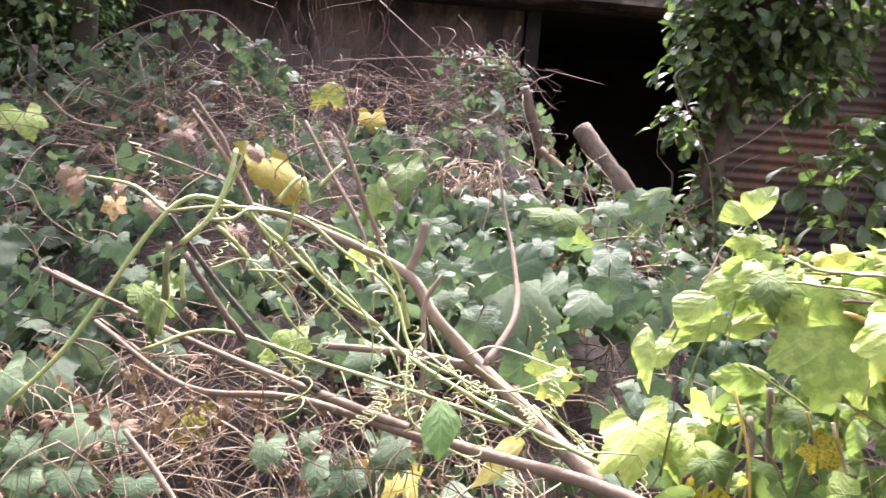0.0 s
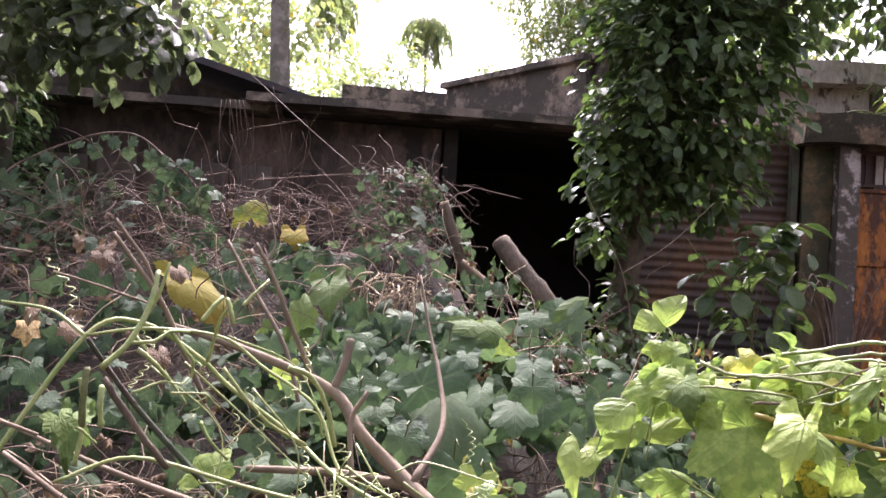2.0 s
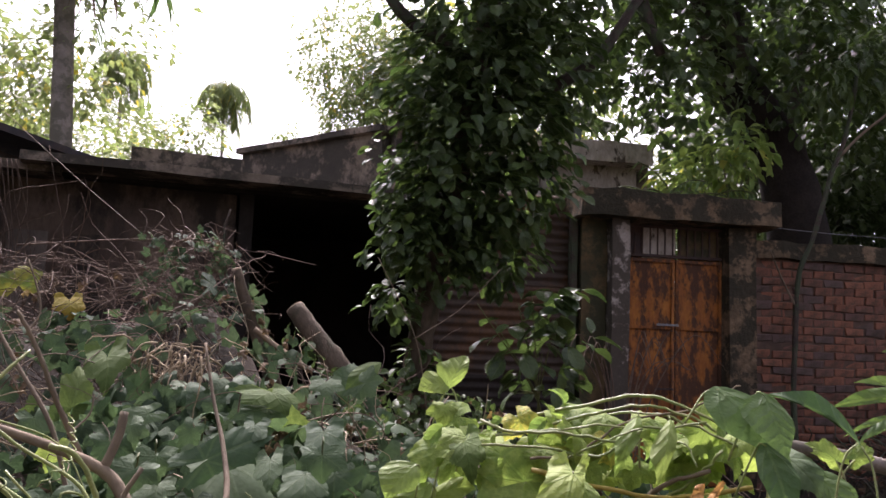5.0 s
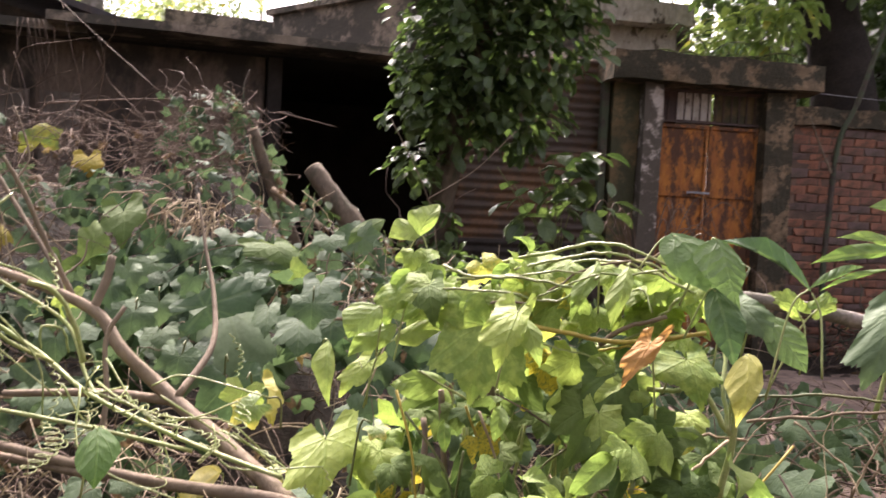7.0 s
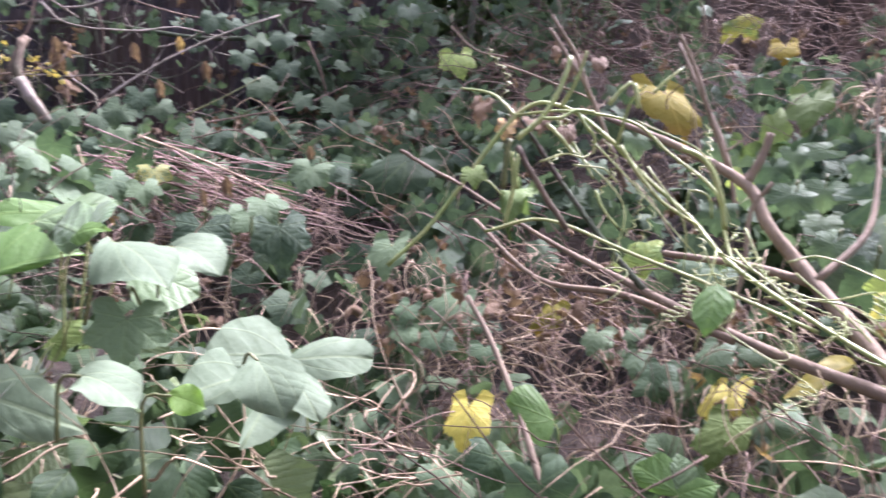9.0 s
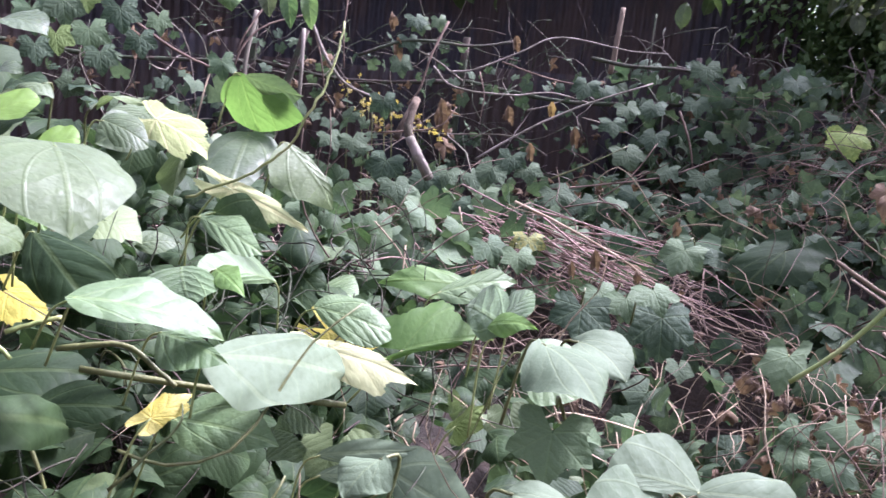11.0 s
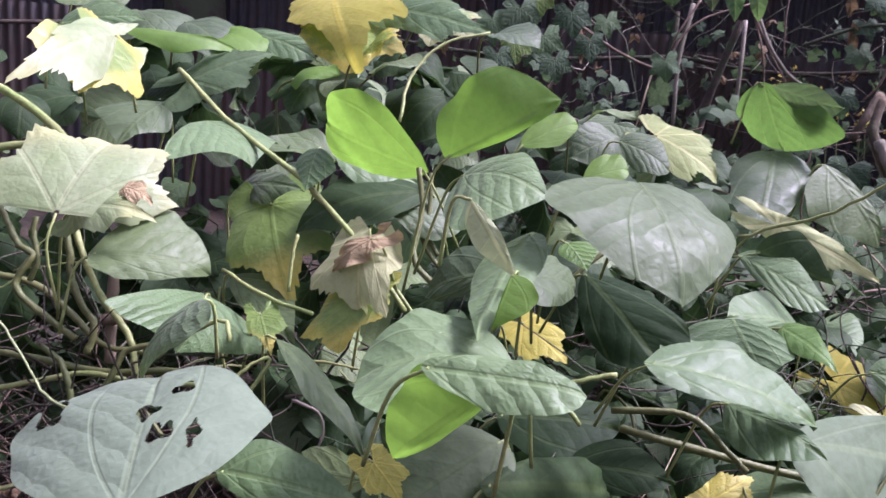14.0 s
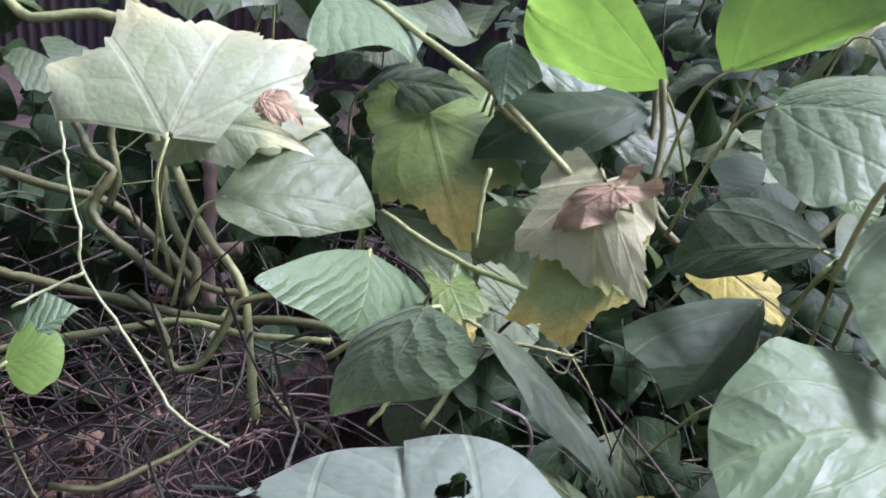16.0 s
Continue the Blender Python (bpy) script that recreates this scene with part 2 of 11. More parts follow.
PILLAR = plain_material("flaking_pillar", (0.46, 0.41, 0.36), (0.30, 0.26, 0.22), 5.0, 0.9, 0.7, 45.0, 0.15, stain=(0.055, 0.046, 0.034), depth=0.012, cover=0.56, crisp=0.04)
# Trunk bark near black: its backlit shade is put into the colour
BARK_SHADE = plain_material("shade_darkened_bark", (0.04, 0.032, 0.026), (0.022, 0.018, 0.015), 5.0, 0.9, 0.9, 40.0, 0.15)
LEAF_IVY = leaf_material("creeper_leaf", (0.024, 0.046, 0.024), (0.068, 0.1, 0.052), yellowing=0.0, palmate=True, rough=0.72, glow=0.26, spec=0.2)
LEAF_SQUASH = leaf_material("gourd_leaf", (0.036, 0.07, 0.03), (0.088, 0.132, 0.062), yellowing=0.01, palmate=True, rough=0.66, glow=0.25, spec=0.22, bloom=0.04, relief=0.35)
LEAF_LIME = leaf_material("lime_leaf", (0.102, 0.178, 0.036), (0.255, 0.32, 0.074), yellow=(0.42, 0.38, 0.08), yellowing=0.1, palmate=True, rough=0.6, spec=0.25, glow=0.36, spread=0.4, mottle=0.55)
LEAF_LIME_LONG = leaf_material("lime_long_leaf", (0.12, 0.198, 0.044), (0.25, 0.312, 0.084), yellow=(0.42, 0.38, 0.08), yellowing=0.07, rough=0.55, spec=0.28, glow=0.36)
LEAF_BEAN = leaf_material("bean_leaf", (0.03, 0.056, 0.02), (0.128, 0.176, 0.066), yellowing=0.0, rough=0.56, glow=0.24, quilt=0.6, spec=0.38, veins=0.35, relief=0.42, bloom=0.06, spread=0.3, dry=-0.1)
LEAF_BEAN_OLD = leaf_material("old_bean_leaf", (0.056, 0.106, 0.036), (0.108, 0.168, 0.064), yellowing=0.0, rough=0.56, glow=0.18, quilt=0.85, spec=0.42, veins=0.42, relief=0.5, bloom=0.06, spread=0.45, depth=0.003, dry=-0.1)
LEAF_BEAN_FRESH = leaf_material("fresh_bean_leaf", (0.115, 0.22, 0.03), (0.155, 0.265, 0.042), yellowing=0.0, rough=0.55, glow=0.5, quilt=0.25, veins=0.12, relief=0.22)
LEAF_PALE = leaf_material("bleached_gourd_leaf", (0.31, 0.33, 0.21), (0.15, 0.23, 0.07), yellow=(0.52, 0.47, 0.22), yellowing=0.1, palmate=True, rough=0.5, glow=0.25, spread=0.85, edge=0.4, dry=-0.13, veins=0.12, relief=0.4)
LEAF_YELLOW = leaf_material("yellowed_leaf", (0.10, 0.17, 0.035), (0.18, 0.25, 0.055), yellow=(0.50, 0.42, 0.09), yellowing=0.06, palmate=True, rough=0.5, glow=0.33, dry=-0.17, spread=0.5, edge=0.9, relief=0.4, veins=0.2)
LEAF_DRY = leaf_material("withered_leaf", (0.085, 0.055, 0.034), (0.155, 0.105, 0.062), yellow=(0.4, 0.28, 0.1), yellowing=0.03, palmate=True, rough=0.75, glow=0.15, spec=0.2)
LEAF_ORANGE = leaf_material("orange_dead_leaf", (0.36, 0.18, 0.06), (0.42, 0.25, 0.10), yellowing=0.0, palmate=True, rough=0.7, glow=0.3, spec=0.2)
LEAF_TREE = leaf_material("tree_leaf", (0.03, 0.056, 0.016), (0.07, 0.105, 0.028), yellowing=0.0, rough=0.42, glow=0.26, spec=0.4)
# Paler than tree_leaf: sun and distance haze are put into its colour
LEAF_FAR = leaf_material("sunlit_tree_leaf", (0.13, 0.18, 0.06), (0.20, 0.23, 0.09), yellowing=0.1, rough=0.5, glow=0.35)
LEAF_MANGO = leaf_material("mango_leaf", (0.05, 0.10, 0.035), (0.12, 0.19, 0.06), yellowing=0.0, rough=0.52, glow=0.28, spec=0.3, quilt=0.9, veins=0.5)
LEAF_DULL = leaf_material("dull_tree_leaf", (0.042, 0.06, 0.03), (0.075, 0.09, 0.042), yellowing=0.0, rough=0.5, glow=0.35, spec=0.3)
# Deep green copy; low in the lime heap it carries painted shade
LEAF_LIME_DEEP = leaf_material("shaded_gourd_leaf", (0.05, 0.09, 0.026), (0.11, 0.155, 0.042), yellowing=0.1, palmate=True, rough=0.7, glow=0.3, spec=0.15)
LEAF_CREAM = leaf_material("papery_leaf", (0.35, 0.36, 0.19), (0.25, 0.30, 0.11), yellowing=0.0, palmate=True, rough=0.65, glow=0.25, spec=0.25, veins=0.4, relief=0.35, edge=0.0)
# Greyed pale copy of old_bean_leaf; the sky's sheen is put into the colour
LEAF_SHEEN = leaf_material("sky_sheen_leaf", (0.11, 0.155, 0.095), (0.15, 0.19, 0.125), yellowing=0.0, rough=0.66, glow=0.2, quilt=0.7, spec=0.25, veins=0.25, relief=0.45, bloom=0.08, depth=0.0035)
LEAF_SAPLING = leaf_material("sapling_leaf", (0.10, 0.17, 0.04), (0.16, 0.23, 0.06), yellowing=0.0, rough=0.5, glow=0.35, spec=0.35, quilt=0.6, veins=0.4)
LEAF_SEEDLING = leaf_material("seedling_leaf", (0.085, 0.122, 0.068), (0.11, 0.148, 0.088), yellowing=0.0, rough=0.72, glow=0.2, spec=0.2, quilt=0.5, veins=0.3, relief=0.25)
LEAF_OCHRE = leaf_material("ochre_leaf", (0.21, 0.16, 0.022), (0.14, 0.135, 0.028), yellow=(0.22, 0.12, 0.025), yellowing=0.2, palmate=True, rough=0.75, glow=0.2, spec=0.1, spread=0.7, edge=0.5, veins=0.2)
LEAF_TAN = leaf_material("tan_dead_leaf", (0.20, 0.145, 0.08), (0.33, 0.255, 0.145), yellowing=0.0, palmate=True, rough=0.75, glow=0.15, spec=0.15)
# Near-black green with the vine's inner shade painted in; also naturally dark leaves
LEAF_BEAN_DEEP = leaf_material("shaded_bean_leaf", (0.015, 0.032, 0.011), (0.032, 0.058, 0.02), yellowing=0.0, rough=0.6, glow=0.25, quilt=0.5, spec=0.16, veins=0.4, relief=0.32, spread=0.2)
LEAF_BEAN_GREEN = leaf_material("green_bean_leaf", (0.075, 0.15, 0.03), (0.11, 0.20, 0.045), yellowing=0.0, rough=0.5, glow=0.4, quilt=0.45, spec=0.4, veins=0.25, relief=0.4, spread=0.3)
LEAF_UNDERSIDE = leaf_material("leaf_underside", (0.26, 0.30, 0.16), (0.32, 0.34, 0.19), yellowing=0.0, rough=0.6, glow=0.25, quilt=0.3, spec=0.25, veins=0.7, relief=0.5)
LEAF_GOLD = leaf_material("golden_leaf", (0.42, 0.36, 0.05), (0.34, 0.33, 0.07), yellow=(0.50, 0.46, 0.22), yellowing=0.3, palmate=True, rough=0.55, glow=0.35, spec=0.3, veins=0.25, relief=0.35, dry=-0.14)
LEAF_LIME_GOLD = leaf_material("yellowing_long_leaf", (0.30, 0.32, 0.07), (0.40, 0.38, 0.10), yellowing=0.0, rough=0.55, spec=0.28, glow=0.38, veins=0.25)
PALE_STEM = plain_material("pale_green_stem", (0.24, 0.27, 0.12), (0.18, 0.22, 0.09), 14.0, 0.5, 0.3, 110.0, 0.4)
FLOWER = leaf_material("yellow_bloom", (0.40, 0.32, 0.06), (0.30, 0.26, 0.06), yellowing=0.0, palmate=True, glow=0.3)


# ---- geometry helpers ----
def as_mesh(name, verts, faces, uv=None, smooth=True):
    """verts (n,3); faces (m,3) triangles or (m,4) quads; uv a vertex."""
    me = bpy.data.meshes.new(name)
    verts, faces = np.asarray(verts, np.float32), np.asarray(faces, np.int32)
    sides = faces.shape[1]
    me.vertices.add(len(verts))
    me.vertices.foreach_set("co", verts.ravel())
    me.loops.add(faces.size)
    me.loops.foreach_set("vertex_index", faces.ravel())
    me.polygons.add(len(faces))
    me.polygons.foreach_set("loop_start", np.arange(0, faces.size, sides, dtype=np.int32))
    me.polygons.foreach_set("use_smooth", np.full(len(faces), smooth))
    if uv is not None:
        layer = me.uv_layers.new(name="UVMap")
        layer.data.foreach_set("uv", np.asarray(uv, np.float32)[faces.ravel()].ravel())
    me.update(calc_edges=True)
    return me


def put_mesh(name, me, material, parent=None, label=""):
    ob = new(name, me)
    if material is not None and not me.materials:
        me.materials.append(material)
    if parent is not None:
        ob.parent = parent
    if label:
        ob["label"] = label
    return ob


def part(name, bm, material, parent, label=""):
    me = bpy.data.meshes.new(name)
    bm.to_mesh(me)
    bm.free()
    return put_mesh(name, me, material, parent, label)


def block(size, at=(0, 0, 0), turn=0.0, bevel=0.01, rough=0.0, cuts=0):
    """A bmesh box centred at a place, edges broken, faces uneven if asked."""
    bm = bmesh.new()
    bmesh.ops.create_cube(bm, size=1.0)
    bmesh.ops.scale(bm, vec=size, verts=bm.verts)
    if cuts:
        bmesh.ops.subdivide_edges(bm, edges=bm.edges[:], cuts=cuts, use_grid_fill=True)
    elif bevel:
        bmesh.ops.bevel(bm, geom=bm.edges[:], offset=bevel, segments=2, affect="EDGES")
    if rough:
        for v in bm.verts:
            v.co += noise.noise_vector(v.co * 3.1 + Vector(at)) * rough
    bmesh.ops.transform(bm, matrix=pose(*at, 0, 0, turn), verts=bm.verts)
    return bm


def thing(name, at=(0, 0, 0), label="", category="", group="", kind="", turn=0.0):
    ob = new(name)
    ob.empty_display_size = 0.1
    ob.matrix_world = pose(*at, 0, 0, turn)
    return tagged(ob, label, category, group, kind)


def smooth_path(points, steps=5):
    """Catmull-Rom through the points."""
    p = np.asarray(points, float)
    p = np.vstack([2 * p[0] - p[1], p, 2 * p[-1] - p[-2]])
    out = []
    for k in range(1, len(p) - 2):
        for s in np.arange(steps) / steps:
            a, b, c, d = p[k - 1 : k + 3]
            out.append(0.5 * (2 * b + (c - a) * s + (2 * a - 5 * b + 4 * c - d) * s**2 + (3 * b - a - 3 * c + d) * s**3))
    return np.array(out + [p[-2]])


def tube(path, radii, sides=6, knots=0.0):
    """Verts and quads of a tube along a path; capped by a shrunk end ring."""
    path = np.asarray(path, float)
    n = len(path)
    radii = np.interp(np.linspace(0, 1, n), np.linspace(0, 1, len(np.atleast_1d(radii))), np.atleast_1d(radii))
    ahead = np.gradient(path, axis=0)
    ahead /= np.linalg.norm(ahead, axis=1, keepdims=True) + 1e-9
    ref = np.array([0.31, 0.17, 0.93]) if abs(ahead[0, 2]) < 0.85 else np.array([0.95, 0.2, 0.1])
    u = np.cross(ahead, ref)
    u /= np.linalg.norm(u, axis=1, keepdims=True) + 1e-9
    w = np.cross(ahead, u)
    if knots:
        radii = radii * (1 + knots * rng.normal(0, 1, n))
    ang = np.linspace(0, 2 * np.pi, sides, endpoint=False)
    ring = (np.cos(ang)[None, :, None] * u[:, None] + np.sin(ang)[None, :, None] * w[:, None]) * radii[:, None, None]
    verts = (path[:, None] + ring).reshape(-1, 3)
    verts = np.vstack([verts, np.repeat(path[:1], sides, 0), np.repeat(path[-1:], sides, 0)])
    rows = [(k * sides + s, k * sides + (s + 1) % sides, (k + 1) * sides + (s + 1) % sides, (k + 1) * sides + s) for k in range(n - 1) for s in range(sides)]
    rows += [(n * sides + (s + 1) % sides, n * sides + s, s, (s + 1) % sides)[::-1] for s in range(sides)]
    rows += [((n - 1) * sides + s, (n - 1) * sides + (s + 1) % sides, (n + 1) * sides + (s + 1) % sides, (n + 1) * sides + s) for s in range(sides)]
    return verts, np.array(rows)


class Heap:
    """Gathers many quads into one mesh."""

    def __init__(self):
        self.v, self.f, self.n = [], [], 0

    def add(self, vf):
        self.v.append(vf[0])
        self.f.append(vf[1] + self.n)
        self.n += len(vf[0])

    def mesh(self, name):
        return as_mesh(name, np.vstack(self.v), np.vstack(self.f))


def branch(name, points, radii, material, parent=None, sides=8, steps=5, knots=0.03, label="", wiggle=0.0):
    path = smooth_path(points, steps)
    if wiggle:
        path[1:-1] += rng.normal(0, wiggle, (len(path) - 2, 3))
    return put_mesh(name, as_mesh(name, *tube(path, radii, sides, knots)), material, parent, label)


def grid_faces(rows, cols):
    a = np.arange(rows * cols).reshape(rows, cols)
    q = np.stack([a[:-1, :-1], a[:-1, 1:], a[1:, 1:], a[1:, :-1]], -1).reshape(-1, 4)
    return np.vstack([q[:, [0, 1, 2]], q[:, [0, 2, 3]]])


def bend_blade(x, s, z, bend):
    """Lays a flat blade (x across, s along, z up) over an arc."""
    if abs(bend) < 1e-3:
        return np.stack([x, s, z], -1)
    y0, z0 = np.sin(bend * s) / bend, -(1 - np.cos(bend * s)) / bend
    return np.stack([x, y0 + z * np.sin(bend * s), z0 + z * np.cos(bend * s)], -1)


def ovate(rows=6, cols=4, width=0.75, heart=0.0, peak=0.4, bend=0.7, fold=0.35, wave=0.04, seed=0, sharp=1.0, twist=0.0, curl=0.0):
    """A simple leaf, base at the origin, tip at +y, 1 long."""
    r = np.random.default_rng(seed)
    s, v = np.meshgrid(np.linspace(0, 1, rows + 1), np.linspace(-1, 1, cols + 1), indexing="ij")
    q = np.where(s < peak, 0.5 * s / peak, 0.5 + 0.5 * (s - peak) / (1 - peak))
    half = width / 2 * np.clip(np.sin(np.pi * q), 0, 1) ** np.where(q < 0.5, 0.8 if heart else 0.9, sharp) + 0.004
    x = half * v
    flat_y = s - heart * np.abs(v) ** 1.5 * (1 - s) ** 4
    z = fold * np.abs(x) + wave * np.sin(s * r.uniform(6, 11) + r.uniform(0, 6)) * v * np.abs(v) + wave * 0.15 * r.normal(0, 1, s.shape) * np.abs(v)
    z = z - curl * x * x / max(width, 0.1)
    turn = twist * (s - 0.3)
    wx, wz = x * np.cos(turn) - z * np.sin(turn), x * np.sin(turn) + z * np.cos(turn)
    V = bend_blade(wx, flat_y, wz, bend).reshape(-1, 3)
    return V, grid_faces(rows + 1, cols + 1), np.stack([x, flat_y], -1).reshape(-1, 2)


def palmate(rings=3, segs=21, lobes=5, deep=0.3, serr=0.05, bend=0.6, cup=0.15, wave=0.08, seed=0, spread=2.75, tip=1.0):
    """A lobed leaf with its stalk at the origin and the middle lobe to +y; about 1 from stalk to tip."""
    r = np.random.default_rng(seed)
    th = np.linspace(-spread, spread, segs)
    step = 2 * spread / (lobes - 1) * 0.82
    lob = 0.45 * np.abs(np.cos(np.pi * th / step)) + 0.55 * (1 - np.abs(np.sin(np.pi * th / step)))
    size = 1.0 - 0.38 * (np.abs(th) / np.pi) ** 1.5
    smooth = size * (1 - deep + deep * lob**1.2) * np.where(np.abs(th) < step / 2, tip, 1.0)
    R = size * (1 - deep + deep * lob**1.2) * (1 + 0.3 * serr * np.where(np.arange(segs) % 2, 1, -1) + 0.9 * serr * r.uniform(-1, 1, segs))
    R *= np.where(np.abs(th) < step / 2, tip, 1.0)
    rho = np.linspace(0.03, 1, rings + 1)
    P, TH = np.meshgrid(rho, th, indexing="ij")
    rad = P * smooth[None] + P**8 * (R - smooth)[None]
    x, y = rad * np.sin(TH), rad * np.cos(TH)
    z = cup * rad**2 * np.abs(np.sin(np.pi * TH / step)) * 0.7 + wave * rad**2 * np.sin(TH * r.uniform(2, 4) + r.uniform(0, 6)) + 0.15 * wave * P**3 * r.normal(0, 1, P.shape)
    V = bend_blade(x, y, z, bend)
    V[..., 2] -= 0.25 * bend * x**2
    return V.reshape(-1, 3), grid_faces(rings + 1, segs), np.stack([x, y], -1).reshape(-1, 2)


def frames(axis, normal):
    """Rows of 3x3 matrices with columns across, axis, normal."""
    a = axis / (np.linalg.norm(axis, axis=1, keepdims=True) + 1e-9)
    x = np.cross(a, normal)
    x /= np.linalg.norm(x, axis=1, keepdims=True) + 1e-9
    return np.stack([x, a, np.cross(x, a)], -1)


def scatter_mesh(name, templates, pos, axis, normal, size):
    """One mesh of many leaves, each its own island."""
    F = frames(np.asarray(axis, float), np.asarray(normal, float)) * np.asarray(size, float)[:, None, None]
    pick = rng.integers(0, len(templates), len(pos))
    vs, fs, us, at = [], [], [], 0
    for k, (V, T, UV) in enumerate(templates):
        m = pick == k
        if not m.any():
            continue
        W = np.einsum("nij,vj->nvi", F[m], V) + np.asarray(pos)[m][:, None]
        vs.append(W.reshape(-1, 3))
        fs.append((T[None] + (np.arange(m.sum()) * len(V))[:, None, None]).reshape(-1, 3) + at)
        us.append(np.tile(UV, (m.sum(), 1)))
        at += m.sum() * len(V)
    return as_mesh(name, np.vstack(vs), np.vstack(fs), np.vstack(us))


def leaf_part(name, template, base, tip, normal, material, parent, label="", size=None):
    """One leaf as an object, from stalk to tip, its upper side towards normal. The mesh is shared when the template is an object's mesh."""
    base, tip, normal = Vector(base), Vector(tip), Vector(normal)
    a = (tip - base).normalized()
    x = a.cross(normal).normalized()
    m = Matrix((x, a, x.cross(a))).transposed().to_4x4()
    m = Matrix.Translation(base) @ m @ Matrix.Scale(size or (tip - base).length, 4)
    me = template if isinstance(template, bpy.types.Mesh) else as_mesh(name, *template)
    ob = put_mesh(name, me, material, parent, label)
    ob.matrix_basis = m
    return ob


def rand_dirs(n, up=0.0, flat=1.0):
    d = rng.normal(0, 1, (n, 3))
    d[:, 2] = d[:, 2] * flat + up
    return d / np.linalg.norm(d, axis=1, keepdims=True)


# ---- ground: soil that swells into the overgrown bank ----
BX = [-4.8, -3.5, -2.5, -1.5, -0.7, 0.0, 0.5, 0.9, 1.5, 2.5, 3.5, 4.4]
FOOT_Y = [1.2, 1.6, 1.8, 1.9, 1.9, 2.0, 2.2, 2.3, 2.4, 2.4, 2.6, 3.2]
FOOT_Z = [0.55, 0.45, 0.3, 0.15, 0.1, 0.22, 0.45, 0.6, 0.6, 0.45, 0.3, 0.1]
RIDGE_Y = [3.0, 3.9, 4.5, 5.2, 5.6, 5.9, 5.9, 5.6, 5.4, 6.0, 6.4, 6.6]
RIDGE_Z = [0.8, 0.95, 1.25, 1.8, 1.85, 1.85, 2.05, 1.45, 1.1, 0.9, 0.6, 0.3]


def bank(x, s):
    """The top of the growth on the bank: s goes from its foot (0) to its ridge (1)."""
    fy, fz, ry, rz = (np.interp(x, BX, c) for c in (FOOT_Y, FOOT_Z, RIDGE_Y, RIDGE_Z))
    s = np.asarray(s, float)
    return fy + (ry - fy) * s, fz + (rz - fz) * np.clip(s, 0, 1) ** 1.15 - 0.9 * np.clip(s - 1, 0, 2)


def soil_height(x, y):
    fy, ry = np.interp(x, BX, FOOT_Y), np.interp(x, BX, RIDGE_Y)
    s = (y - fy) / (ry - fy)
    z = bank(x, s)[1] - 0.42
    z = np.where((s < 0) | (x < -5.4) | (x > 4.8), -9, z)
    wob = 0.05 * np.sin(x * 2.1 + 0.7 * y) + 0.04 * np.sin(y * 2.7 - x * 1.3) + 0.025 * np.sin(x * 7.1) * np.sin(y * 6.3)
    near = np.exp(-(((x + 2.3) / 0.9) ** 2 + ((y - 0.1) / 1.5) ** 2)) * 0.45
    near += np.exp(-(((x - 1.3) / 0.5) ** 2 + ((y - 1.9) / 0.5) ** 2)) * 0.35
    base = 0.02 + wob * np.exp(-(x**2 + y**2) / 400) + near + 0.006 * np.hypot(x, y)
    return np.maximum(z, base)


side = np.concatenate([-np.geomspace(400, 9, 22), np.arange(-8.8, 8.9, 0.11), np.geomspace(9, 400, 22)])
GX, GY = np.meshgrid(side, side, indexing="ij")
GZ = soil_height(GX, GY) + 0.02 * rng.normal(0, 1, GX.shape) * (np.hypot(GX, GY) < 9)
ground = put_mesh("ground", as_mesh("ground", np.stack([GX, GY, GZ], -1).reshape(-1, 3), grid_faces(len(side), len(side))), SOIL)
tagged(ground, "brown soil with litter swelling into an overgrown bank", "ground", kind="structure")

# ---- gate and wall; local x along the wall, y away from the garden ----
WALL = pose(4.67, 7.30, 0, 0, 0, -10)


def on_wall(bm):
    bmesh.ops.transform(bm, matrix=WALL, verts=bm.verts)
    return bm


def wall_box(x0, x1, y0, y1, z0, z1, bevel=0.012, rough=0.0, cuts=0):
    return on_wall(block((x1 - x0, y1 - y0, z1 - z0), ((x0 + x1) / 2, (y0 + y1) / 2, (z0 + z1) / 2), 0, bevel, rough, cuts))


gate = thing("gateway", (4.67, 7.3, 0), "weathered concrete gateway with flaking white pillar and heavy lintel", "gateway")
gate.matrix_world = Matrix()
part("pillar", wall_box(-0.19, 0.0, -0.16, 0.2, -0.1, 2.71, rough=0.025, cuts=7), PILLAR, gate, "pillar with flaking white plaster")
part("pillar", wall_box(1.10, 1.40, -0.12, 0.2, -0.1, 2.71, rough=0.018, cuts=5), LINTEL, gate, "blackened concrete pillar")
part("lintel", wall_box(-0.58, 1.58, -0.3, 0.24, 2.71, 2.98, rough=0.035, cuts=9), LINTEL, gate, "black-stained concrete lintel")
part("side_wall", wall_box(-0.46, -0.195, -0.02, 0.2, -0.1, 2.705, rough=0.015, cuts=5), MOSSY, gate, "mossy plastered side wall")


def rust_leaf(x0, x1, turn=0.0):
    leaf = thing("metal_door", (0, 0, 0), "closed door leaf of rusted orange sheet metal", "door", "gate doors")
    leaf.matrix_world = WALL @ pose(x0, 0.06, 0, 0, 0, turn)
    w = x1 - x0
    part("sheet", block((w - 0.02, 0.006, 2.3), (w / 2, 0.0, 1.2), 0, 0, 0.006, 6), RUST, leaf)
    for zz in (0.08, 1.64, 2.33):
        part("rail", block((w - 0.01, 0.035, 0.035), (w / 2, -0.012, zz), 0, 0.004), RUST, leaf)
    for xx in (0.02, w - 0.02):
        part("stile", block((0.034, 0.03, 2.3), (xx, -0.01, 1.2), 0, 0.004), RUST, leaf)
    return leaf


